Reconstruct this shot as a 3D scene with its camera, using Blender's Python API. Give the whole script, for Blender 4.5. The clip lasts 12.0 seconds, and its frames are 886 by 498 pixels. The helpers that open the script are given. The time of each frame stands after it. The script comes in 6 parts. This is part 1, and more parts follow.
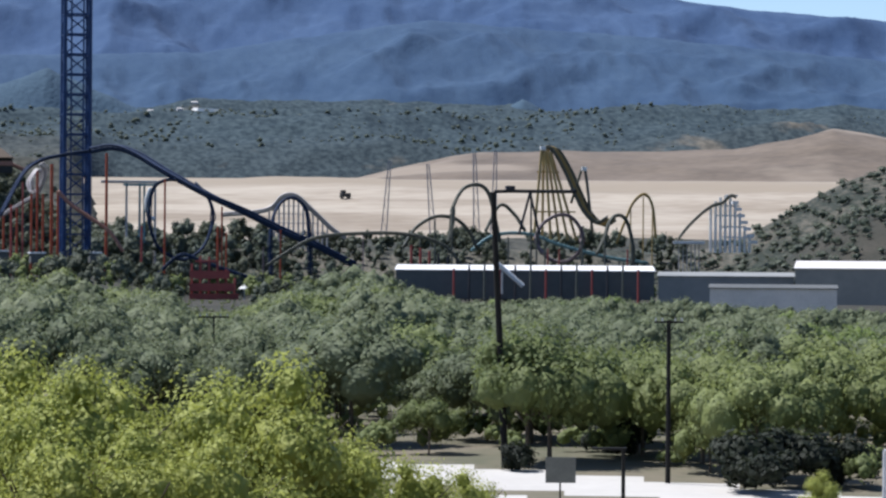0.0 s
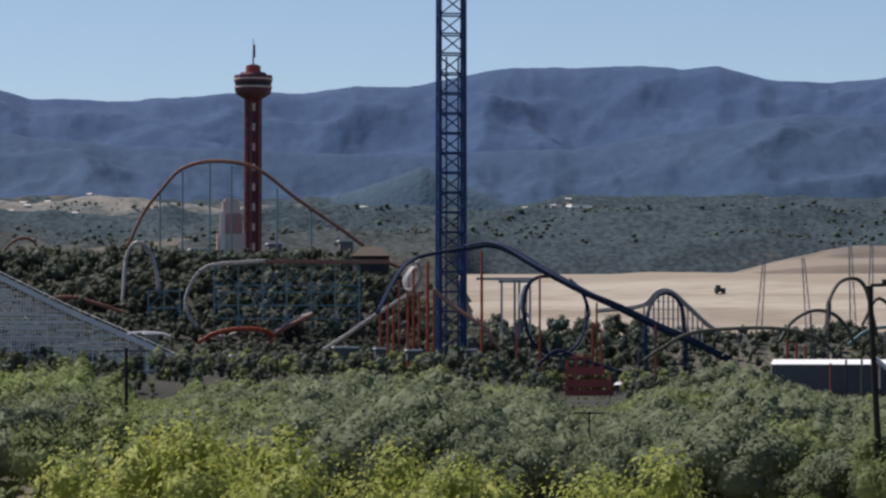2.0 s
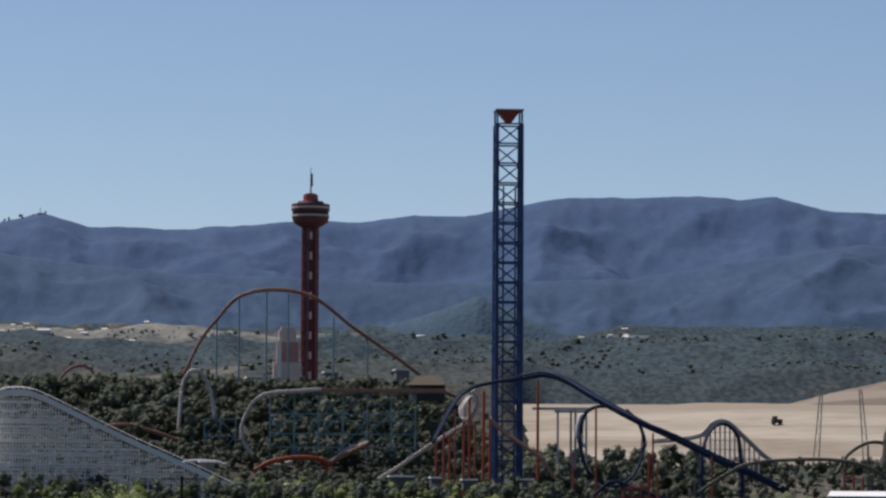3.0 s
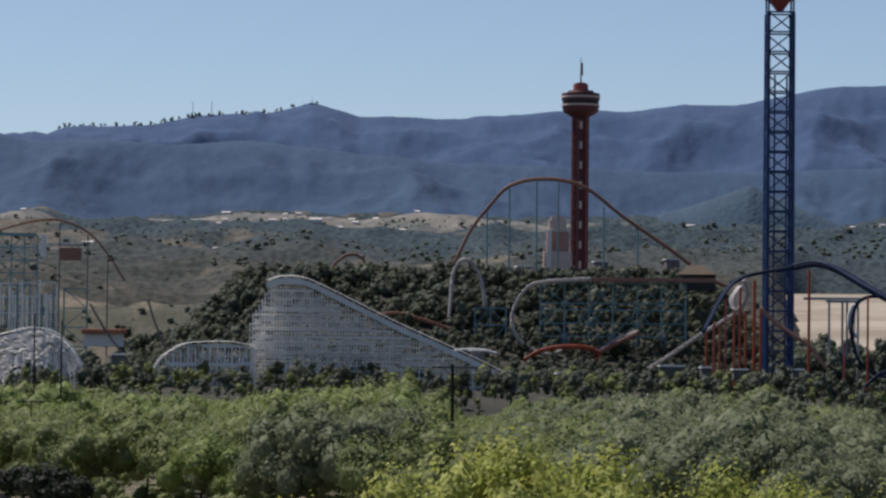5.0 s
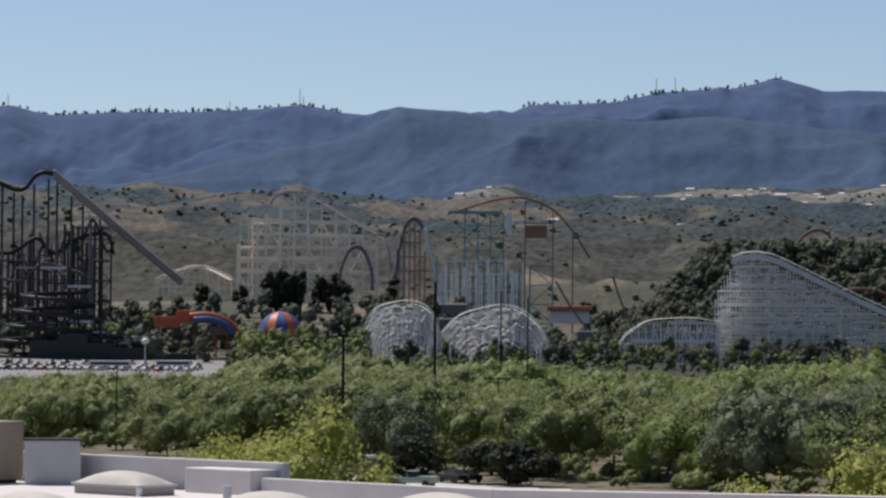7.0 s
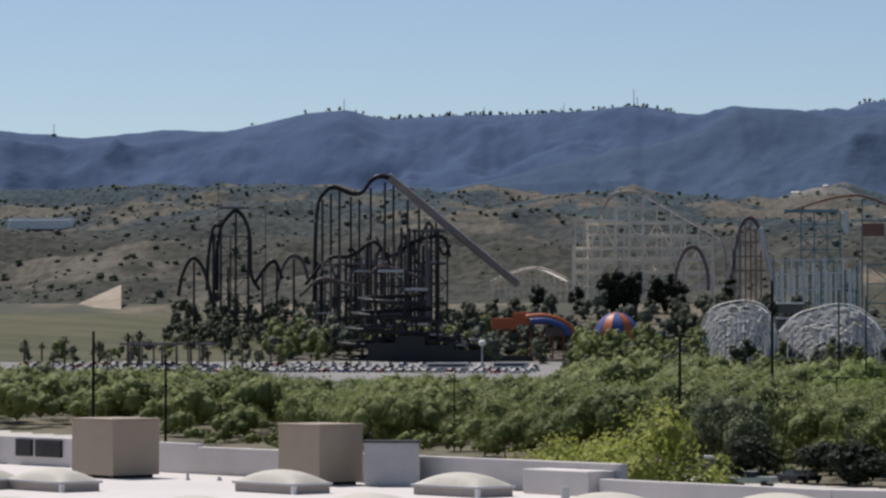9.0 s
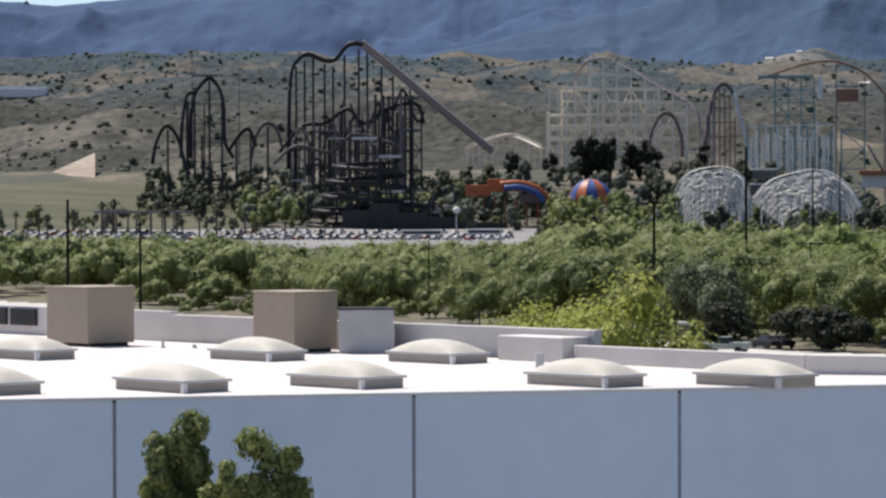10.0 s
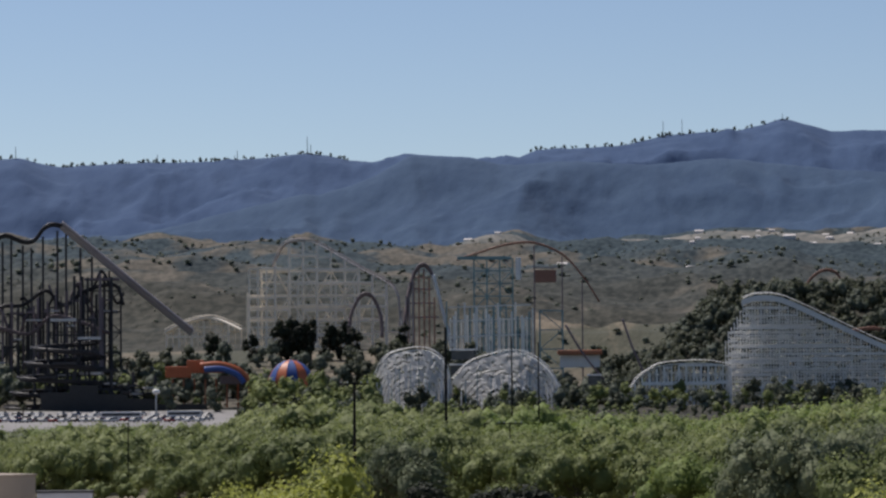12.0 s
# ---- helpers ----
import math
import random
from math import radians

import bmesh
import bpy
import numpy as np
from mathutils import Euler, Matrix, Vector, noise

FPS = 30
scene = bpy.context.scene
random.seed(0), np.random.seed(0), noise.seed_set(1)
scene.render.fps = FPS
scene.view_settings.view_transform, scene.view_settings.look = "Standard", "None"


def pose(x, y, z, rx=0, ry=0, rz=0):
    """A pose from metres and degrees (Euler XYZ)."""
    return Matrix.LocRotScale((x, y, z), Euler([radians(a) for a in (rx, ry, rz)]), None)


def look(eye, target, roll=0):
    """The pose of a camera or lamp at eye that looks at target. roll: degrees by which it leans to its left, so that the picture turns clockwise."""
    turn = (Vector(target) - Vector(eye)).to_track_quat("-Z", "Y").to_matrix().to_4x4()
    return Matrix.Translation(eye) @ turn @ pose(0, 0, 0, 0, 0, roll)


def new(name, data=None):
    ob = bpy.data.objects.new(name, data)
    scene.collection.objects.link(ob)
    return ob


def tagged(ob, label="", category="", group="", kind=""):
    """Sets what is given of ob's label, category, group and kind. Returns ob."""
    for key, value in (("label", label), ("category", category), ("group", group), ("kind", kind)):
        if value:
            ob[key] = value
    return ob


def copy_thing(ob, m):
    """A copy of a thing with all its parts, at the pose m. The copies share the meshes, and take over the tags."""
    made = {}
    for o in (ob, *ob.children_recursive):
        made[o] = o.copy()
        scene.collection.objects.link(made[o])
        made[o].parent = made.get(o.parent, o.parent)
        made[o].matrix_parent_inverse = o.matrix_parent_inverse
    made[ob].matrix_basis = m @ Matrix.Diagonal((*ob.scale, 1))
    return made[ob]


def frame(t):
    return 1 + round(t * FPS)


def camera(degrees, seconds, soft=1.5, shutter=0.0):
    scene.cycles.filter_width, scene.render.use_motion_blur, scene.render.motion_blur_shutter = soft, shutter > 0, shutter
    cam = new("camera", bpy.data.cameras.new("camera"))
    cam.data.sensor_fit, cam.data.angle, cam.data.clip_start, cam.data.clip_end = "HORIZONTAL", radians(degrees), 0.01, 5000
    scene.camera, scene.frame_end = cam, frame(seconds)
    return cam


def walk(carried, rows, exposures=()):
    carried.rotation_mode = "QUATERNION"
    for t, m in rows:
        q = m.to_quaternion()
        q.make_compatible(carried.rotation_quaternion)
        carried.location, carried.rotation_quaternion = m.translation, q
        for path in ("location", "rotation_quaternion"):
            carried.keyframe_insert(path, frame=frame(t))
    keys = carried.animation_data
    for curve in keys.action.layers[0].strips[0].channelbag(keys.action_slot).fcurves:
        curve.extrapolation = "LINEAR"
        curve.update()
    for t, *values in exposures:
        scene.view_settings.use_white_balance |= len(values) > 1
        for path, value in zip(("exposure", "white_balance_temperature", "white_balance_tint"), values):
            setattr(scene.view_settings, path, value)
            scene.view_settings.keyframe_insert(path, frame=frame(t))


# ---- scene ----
# The camera stands on an upper floor and pans across the valley; places are given as azimuth, elevation (degrees) and distance.
EYE = 16.0
cam = camera(15.49, 12.0, soft=2.5)
ROWS = [
    (0, -12.307, 0.182, -0.388),
    (0.5, -11.086, 0.938, -0.211),
    (1, -10.386, 1.342, -0.077),
    (1.5, -8.101, 1.287, 0.002),
    (2, -5.719, 1.843, -0.028),
    (2.5, -5.184, 3.745, -0.180),
    (3, -4.741, 4.114, -0.357),
    (3.2, -4.206, 3.658, -0.182),
    (4.8, -0.790, 2.455, -0.567),
    (5, 0.000, 2.129, -0.617),
    (5.5, 2.172, 1.801, -0.465),
    (6, 4.807, 1.812, -0.568),
    (6.5, 6.717, 1.598, -0.575),
    (7, 8.169, 1.641, -0.462),
    (7.5, 9.880, 2.072, -0.507),
    (7.7, 10.846, 2.216, -0.162),
    (9.3, 14.194, 1.114, -0.028),
    (9.5, 14.134, 0.153, 0.079),
    (10, 13.626, -0.706, 0.172),
    (10.5, 11.697, -0.696, 0.249),
    (11, 9.576, 0.864, 0.105),
    (11.5, 8.945, 2.429, 0.329),
    (12, 8.361, 2.450, 0.440),
]
walk(cam, [(t, pose(0, 0, EYE, 90 + pitch, roll, yaw)) for t, yaw, pitch, roll in ROWS],
     exposures=[(0, 0.6, 5850, 12), (0.5, 0.42, 6150, 13), (1, 0.3, 6175, 13), (1.5, 0.22, 6200, 14), (2, 0.15, 6325, 15), (2.5, 0.19, 6400, 15), (3.2, -0.02, 6400, 15), (4.8, 0.05, 6400, 15), (7.5, 0.05, 6400, 15), (9.3, 0, 6420, 13), (9.5, 0, 6420, 13), (10, 0.45, 6420, 13), (10.5, 0.72, 6420, 13), (11, 0.56, 6420, 13), (11.5, 0.08, 6400, 15), (12, -0.02, 6400, 15)])

# ---- light ----
SUN_AZ, SUN_EL = -54.0, 60.0
world = bpy.data.worlds.new("sky")
scene.world = world
world.use_nodes = True
wn = world.node_tree.nodes
sky = wn.new("ShaderNodeTexSky")
sky.sky_type, sky.sun_disc = "NISHITA", False
sky.sun_elevation, sky.sun_rotation = radians(SUN_EL), radians(SUN_AZ)
sky.altitude, sky.air_density, sky.dust_density, sky.ozone_density = 1200, 0.9, 0.55, 1.5
wn["Background"].inputs["Strength"].default_value = 0.088
world.node_tree.links.new(sky.outputs["Color"], wn["Background"].inputs["Color"])
sun_data = bpy.data.lights.new("sun", "SUN")
sun_data.energy, sun_data.angle, sun_data.color = 4.8, radians(0.53), (1.0, 0.95, 0.87)
sun = new("sun", sun_data)
sd = Vector((math.sin(radians(SUN_AZ)) * math.cos(radians(SUN_EL)), math.cos(radians(SUN_AZ)) * math.cos(radians(SUN_EL)), math.sin(radians(SUN_EL))))
sun.matrix_world = look(sd * 500, (0, 0, 0))


# ---- materials ----
def mat(name, c1, c2, scale=1.0, rough=0.8, metal=0.0, bump=0.0, fine=6.0, c3=None, island=0.0, stretch=(1, 1, 1), hard=0.14):
    """Two-scale mottled surface: c1 and c2 mixed by coarse and fine noise; c3: patches of a third colour."""
    m = bpy.data.materials.new(name)
    m.use_nodes = True
    n, l = m.node_tree.nodes, m.node_tree.links
    b = n["Principled BSDF"]
    b.inputs["Roughness"].default_value, b.inputs["Metallic"].default_value = rough, metal
    b.inputs["Specular IOR Level"].default_value = 0.3
    geo = n.new("ShaderNodeNewGeometry")
    mp = n.new("ShaderNodeMapping")
    mp.inputs["Scale"].default_value = stretch
    l.new(geo.outputs["Position"], mp.inputs["Vector"])

    def nz(s, detail):
        t = n.new("ShaderNodeTexNoise")
        t.inputs["Scale"].default_value, t.inputs["Detail"].default_value = s, detail
        l.new(mp.outputs["Vector"], t.inputs["Vector"])
        return t.outputs["Fac"]

    def math_node(op, a, bb):
        t = n.new("ShaderNodeMath")
        t.operation = op
        for i, q in enumerate((a, bb)):
            if isinstance(q, (int, float)):
                t.inputs[i].default_value = q
            else:
                l.new(q, t.inputs[i])
        return t.outputs[0]

    coarse, small = nz(scale, 3), nz(scale * fine, 4)
    f = math_node("ADD", math_node("MULTIPLY", coarse, 0.6), math_node("MULTIPLY", small, 0.4))
    if island:
        f = math_node("ADD", f, math_node("MULTIPLY", math_node("SUBTRACT", geo.outputs["Random Per Island"], 0.5), island))
    ramp = n.new("ShaderNodeMapRange")
    ramp.inputs["From Min"].default_value, ramp.inputs["From Max"].default_value = 0.5 - hard, 0.5 + hard
    l.new(f, ramp.inputs["Value"])
    mix = n.new("ShaderNodeMix")
    mix.data_type = "RGBA"
    mix.inputs["A"].default_value, mix.inputs["B"].default_value = (*c1, 1), (*c2, 1)
    l.new(ramp.outputs["Result"], mix.inputs["Factor"])
    out = mix.outputs["Result"]
    if c3:
        r2 = n.new("ShaderNodeMapRange")
        r2.inputs["From Min"].default_value, r2.inputs["From Max"].default_value = 0.52, 0.6
        l.new(nz(scale * 0.37, 5), r2.inputs["Value"])
        mix2 = n.new("ShaderNodeMix")
        mix2.data_type = "RGBA"
        mix2.inputs["B"].default_value = (*c3, 1)
        l.new(out, mix2.inputs["A"])
        l.new(r2.outputs["Result"], mix2.inputs["Factor"])
        out = mix2.outputs["Result"]
    l.new(out, b.inputs["Base Color"])
    if bump:
        bn = n.new("ShaderNodeBump")
        bn.inputs["Strength"].default_value, bn.inputs["Distance"].default_value = min(1.0, bump * 2), bump
        l.new(small, bn.inputs["Height"])
        l.new(bn.outputs["Normal"], b.inputs["Normal"])
    return m


def foliage(name, c1, c2, scale=0.06, island=0.12):
    m = mat(name, c1, c2, scale, 0.65, fine=12, island=island, bump=0.9)
    n, l = m.node_tree.nodes, m.node_tree.links
    b = n["Principled BSDF"]
    tr = n.new("ShaderNodeBsdfTranslucent")
    l.new(b.inputs["Base Color"].links[0].from_socket, tr.inputs["Color"])
    sh = n.new("ShaderNodeMixShader")
    sh.inputs[0].default_value = 0.40
    l.new(b.outputs[0], sh.inputs[1])
    l.new(tr.outputs[0], sh.inputs[2])
    l.new(sh.outputs[0], n["Material Output"].inputs["Surface"])
    return m


def hill_cover(name):
    """Dry grass and dark scrub in patches over the foothills; greener towards the east, and bluer towards the mountains
    by haze put into the colour.
    """
    m = bpy.data.materials.new(name)
    m.use_nodes = True
    n, l = m.node_tree.nodes, m.node_tree.links
    b = n["Principled BSDF"]
    b.inputs["Roughness"].default_value = 0.95
    b.inputs["Specular IOR Level"].default_value = 0.1
    geo = n.new("ShaderNodeNewGeometry")
    sep = n.new("ShaderNodeSeparateXYZ")
    l.new(geo.outputs["Position"], sep.inputs[0])

    def noise(scale, detail, stretch):
        mp = n.new("ShaderNodeMapping")
        mp.inputs["Scale"].default_value = stretch
        l.new(geo.outputs["Position"], mp.inputs["Vector"])
        t = n.new("ShaderNodeTexNoise")
        t.inputs["Scale"].default_value, t.inputs["Detail"].default_value = scale, detail
        l.new(mp.outputs["Vector"], t.inputs["Vector"])
        return t.outputs["Fac"]

    def ramp(src, a, z, lo=0.0, hi=1.0):
        r = n.new("ShaderNodeMapRange")
        for key, v in (("From Min", a), ("From Max", z), ("To Min", lo), ("To Max", hi)):
            r.inputs[key].default_value = v
        l.new(src, r.inputs["Value"])
        return r.outputs["Result"]

    def add(a, c):
        t = n.new("ShaderNodeMath")
        l.new(a, t.inputs[0])
        l.new(c, t.inputs[1])
        return t.outputs[0]

    def mix(f, a, c):
        t = n.new("ShaderNodeMix")
        t.data_type = "RGBA"
        l.new(f, t.inputs["Factor"])
        for key, v in (("A", a), ("B", c)):
            if isinstance(v, tuple):
                t.inputs[key].default_value = (*v, 1)
            else:
                l.new(v, t.inputs[key])
        return t.outputs["Result"]

    bigger, middle, tiny = noise(0.0065, 4, (1, 0.8, 1)), noise(0.03, 4, (1, 0.3, 1.5)), noise(0.2, 3, (1, 0.4, 1.5))
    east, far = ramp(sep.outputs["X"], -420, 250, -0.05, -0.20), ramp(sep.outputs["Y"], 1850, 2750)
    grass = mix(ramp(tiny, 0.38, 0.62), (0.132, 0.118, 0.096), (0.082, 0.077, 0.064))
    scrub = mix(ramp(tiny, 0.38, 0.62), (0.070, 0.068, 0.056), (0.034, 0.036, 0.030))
    # blue-grey tone that paints distance haze over the far scrub
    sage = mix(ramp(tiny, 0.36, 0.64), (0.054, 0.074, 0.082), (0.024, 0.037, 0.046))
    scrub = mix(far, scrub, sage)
    dry = ramp(add(add(bigger, east), ramp(middle, 0.2, 0.8, -0.16, 0.16)), 0.475, 0.565)
    col = mix(dry, scrub, grass)
    l.new(col, b.inputs["Base Color"])
    bn = n.new("ShaderNodeBump")
    bn.inputs["Strength"].default_value, bn.inputs["Distance"].default_value = 0.8, 1.5
    l.new(tiny, bn.inputs["Height"])
    l.new(bn.outputs["Normal"], b.inputs["Normal"])
    return m


M_HILL = hill_cover("foothill_grass_and_hazed_scrub")
M_SCRUB = mat("scrub_soil", (0.022, 0.028, 0.020), (0.110, 0.098, 0.075), 0.026, 0.95, bump=2.0, fine=18, hard=0.08, c3=(0.044, 0.056, 0.044), stretch=(1, 0.3, 1))
M_LITTER = mat("dark_leaf_litter", (0.022, 0.024, 0.017), (0.052, 0.046, 0.034), 0.05, 0.95, bump=0.5, fine=12)
M_DRY = mat("dry_grass_hill", (0.165, 0.135, 0.095), (0.062, 0.062, 0.042), 0.034, 0.95, hard=0.08, bump=1.0, fine=12, c3=(0.058, 0.060, 0.040), stretch=(1, 0.3, 1))
M_TRACT = mat("pale_graded_tract", (0.200, 0.185, 0.160), (0.075, 0.084, 0.080), 0.03, 0.95, hard=0.10, fine=9, stretch=(0.5, 0.4, 1))
# the blue of distance haze is mixed into this slope's colour
M_SPUR = mat("haze_blue_sage_slope", (0.044, 0.078, 0.112), (0.030, 0.058, 0.090), 0.02, 0.95, bump=2, fine=10, stretch=(1, 0.3, 1))
M_SAND = mat("pale_sand", (0.36, 0.31, 0.245), (0.225, 0.182, 0.135), 0.012, 0.95, bump=0.4, fine=12, c3=(0.26, 0.215, 0.16), stretch=(0.35, 1, 7), hard=0.1)
M_SANDB = mat("brown_overburden", (0.105, 0.083, 0.064), (0.165, 0.13, 0.098), 0.014, 0.95, bump=0.5, fine=8, c3=(0.22, 0.18, 0.138), stretch=(1, 1, 5))
# distance haze put into the colour: blue chaparral, bluer on the back range
M_MOUNTF = mat("haze_blue_chaparral_front", (0.016, 0.042, 0.092), (0.040, 0.075, 0.130), 0.018, 0.95, bump=1.6, fine=5, hard=0.24, stretch=(1, 0.28, 0.9))
M_MOUNT = mat("haze_blue_chaparral_back", (0.019, 0.047, 0.112), (0.046, 0.083, 0.158), 0.015, 0.95, bump=1.6, fine=5, hard=0.26, stretch=(1, 0.28, 0.9))
M_FLOOR = mat("river_soil", (0.16, 0.135, 0.095), (0.09, 0.09, 0.055), 0.05, 0.95, bump=0.1, fine=8)
M_LAWN = mat("grass_field", (0.051, 0.058, 0.027), (0.102, 0.093, 0.051), 0.03, 0.95, fine=10, hard=0.12, stretch=(0.3, 1.5, 1))
M_ASPH = mat("asphalt_lot", (0.180, 0.174, 0.169), (0.247, 0.236, 0.225), 0.05, 0.9, fine=10)
# road concrete, also the unseen paving added to bounce light onto the warehouse wall
M_ROAD_BOUNCE = mat("pale_concrete_road_and_bounce", (0.42, 0.395, 0.36), (0.48, 0.455, 0.415), 0.1, 0.9, fine=10)
M_ROOF = mat("white_membrane_roof", (0.605, 0.565, 0.542), (0.531, 0.496, 0.473), 0.12, 0.85, fine=11)
M_PARA = mat("cream_parapet_paint", (0.627, 0.588, 0.560), (0.538, 0.504, 0.482), 0.2, 0.85, fine=8)
M_WALL = mat("painted_tilt_up_concrete", (0.477, 0.569, 0.685), (0.428, 0.516, 0.630), 0.15, 0.8, fine=9, bump=0.003)
M_JOINT = mat("dark_panel_sealant", (0.24, 0.26, 0.30), (0.20, 0.22, 0.26), 2.0, 0.8)
M_TAN = mat("tan_enamel_sheet_metal", (0.36, 0.29, 0.215), (0.32, 0.26, 0.195), 0.5, 0.55, fine=7)
M_DARK = mat("dark_paint_and_recess_shade", (0.03, 0.03, 0.03), (0.05, 0.05, 0.05), 2.0, 0.8)
M_GALV = mat("galvanised_corrugated_steel", (0.50, 0.50, 0.50), (0.42, 0.42, 0.43), 0.8, 0.5, 0.4)
M_CURB = mat("skylight_aluminium_curb", (0.374, 0.331, 0.295), (0.310, 0.277, 0.248), 1.0, 0.6, 0.1)
M_DOME = mat("weathered_acrylic_dome", (0.504, 0.475, 0.412), (0.437, 0.412, 0.353), 0.9, 0.7, fine=6)
M_BLUE = mat("navy_painted_steel", (0.009, 0.022, 0.058), (0.014, 0.032, 0.08), 0.2, 0.75)
M_SUPER = mat("blue_tower_paint", (0.012, 0.030, 0.095), (0.020, 0.05, 0.14), 0.1, 0.5)
M_PALEST = mat("faded_pale_steel", (0.42, 0.36, 0.34), (0.34, 0.30, 0.30), 0.1, 0.6)
M_ORANGE = mat("orange_red_painted_steel", (0.344, 0.070, 0.029), (0.279, 0.057, 0.025), 0.2, 0.55)
M_RED = mat("faded_red_steel", (0.34, 0.075, 0.06), (0.25, 0.058, 0.05), 0.2, 0.6)
M_SKYT = mat("maroon_tower_paint", (0.095, 0.032, 0.036), (0.14, 0.045, 0.046), 0.1, 0.6)
M_PINK = mat("faded_pink_stucco", (0.46, 0.24, 0.20), (0.38, 0.19, 0.16), 0.3, 0.8)
M_SKYC = mat("cream_tower_band", (0.66, 0.50, 0.42), (0.56, 0.42, 0.36), 0.3, 0.6)
M_TEAL = mat("teal_painted_steel", (0.17, 0.29, 0.31), (0.13, 0.23, 0.25), 0.2, 0.6)
M_WHITE = mat("weathered_white_timber", (0.82, 0.80, 0.76), (0.70, 0.685, 0.65), 0.3, 0.85, island=0.5)
M_CREAM = mat("cream_painted_timber", (0.84, 0.77, 0.66), (0.74, 0.68, 0.58), 0.2, 0.85, island=0.2)
M_RAIL = mat("pale_galvanised_track", (0.50, 0.47, 0.45), (0.40, 0.37, 0.36), 0.2, 0.55, 0.2)
M_TATSU = mat("terracotta_track", (0.31, 0.16, 0.115), (0.25, 0.125, 0.092), 0.15, 0.6)
M_YELLOW = mat("yellow_painted_steel", (0.42, 0.30, 0.11), (0.33, 0.235, 0.09), 0.2, 0.6)
M_BLACK = mat("black_painted_steel", (0.022, 0.022, 0.026), (0.045, 0.042, 0.045), 0.2, 0.5)
M_MAUVE = mat("dull_mauve_track", (0.20, 0.155, 0.16), (0.14, 0.11, 0.12), 0.2, 0.6)
M_OLIVE = mat("grey_olive_track", (0.13, 0.13, 0.10), (0.09, 0.095, 0.08), 0.2, 0.6)
M_PLAY_O = mat("orange_plastic_sheet", (0.46, 0.12, 0.045), (0.38, 0.10, 0.04), 0.2, 0.5)
M_PLAY_B = mat("blue_plastic_sheet", (0.035, 0.07, 0.22), (0.045, 0.09, 0.26), 0.2, 0.5)
M_WBLD = mat("white_stucco_building", (0.72, 0.71, 0.69), (0.62, 0.61, 0.59), 0.1, 0.85)
M_GBLD = mat("grey_warehouse_wall", (0.115, 0.118, 0.115), (0.085, 0.09, 0.09), 0.08, 0.85)
M_HALL = mat("pale_grey_hall_wall", (0.25, 0.25, 0.24), (0.20, 0.205, 0.20), 0.08, 0.85)
M_TILE = mat("orange_clay_roof", (0.42, 0.17, 0.09), (0.34, 0.14, 0.08), 0.3, 0.85)
M_POLE = mat("creosoted_timber_pole", (0.007, 0.007, 0.006), (0.014, 0.012, 0.011), 0.6, 0.9, stretch=(4, 4, 0.3))
M_BARK = mat("grey_brown_bark", (0.09, 0.07, 0.05), (0.14, 0.11, 0.085), 1.2, 0.95, stretch=(3, 3, 0.5))
M_SIGN = mat("weathered_olive_sign_sheet", (0.10, 0.10, 0.085), (0.14, 0.14, 0.12), 1.0, 0.7)
M_TYRE = mat("black_tyre_rubber", (0.02, 0.02, 0.02), (0.03, 0.03, 0.03), 3.0, 0.85)
M_GLASS = mat("dark_car_glass", (0.02, 0.025, 0.03), (0.03, 0.035, 0.04), 1.0, 0.5)
CAR_PAINTS = [mat("car_paint_" + k, c, tuple(0.85 * q for q in c), 0.5, 0.7) for k, c in (
    ("white", (0.62, 0.62, 0.62)), ("silver", (0.40, 0.41, 0.42)), ("black", (0.02, 0.02, 0.022)), ("red", (0.30, 0.03, 0.03)), ("blue", (0.05, 0.09, 0.20)))]
M_PICKUP = mat("pale_sage_car_paint", (0.34, 0.38, 0.34), (0.30, 0.34, 0.30), 0.5, 0.35)
L_WILLOW = foliage("grey_green_willow_leaves", (0.123, 0.150, 0.078), (0.203, 0.227, 0.123))
L_OLIVE = foliage("olive_green_leaves", (0.129, 0.161, 0.052), (0.237, 0.268, 0.094))
L_BRIGHT = foliage("fresh_green_leaves", (0.134, 0.185, 0.046), (0.224, 0.279, 0.079))
L_YELLOW = foliage("yellow_green_cottonwood_leaves", (0.270, 0.298, 0.061), (0.400, 0.419, 0.102))
L_DARK = foliage("dark_evergreen_leaves", (0.055, 0.065, 0.040), (0.107, 0.117, 0.072))
L_BLACK = foliage("very_dark_evergreen_leaves", (0.012, 0.017, 0.009), (0.028, 0.036, 0.018))
L_SHRUB = foliage("dusty_chaparral_leaves", (0.083, 0.102, 0.074), (0.144, 0.160, 0.112), 0.02)


# ---- helpers of the scene ----
def pol(az, el, d):
    return Vector((d * math.sin(radians(az)), d * math.cos(radians(az)), EYE + d * math.tan(radians(el))))


def thing(name, label, category, at=(0, 0, 0), group="", kind=""):
    ob = new(name)
    ob.empty_display_size = 0.5
    ob.location = at
    bpy.context.view_layer.update()
    return tagged(ob, label, category, group, kind)


def link_mesh(name, bm, material, smooth=False):
    me = bpy.data.meshes.new(name)
    bm.to_mesh(me)
    bm.free()
    for mm in material if isinstance(material, (list, tuple)) else [material]:
        me.materials.append(mm)
    if smooth:
        me.shade_smooth()
    return me


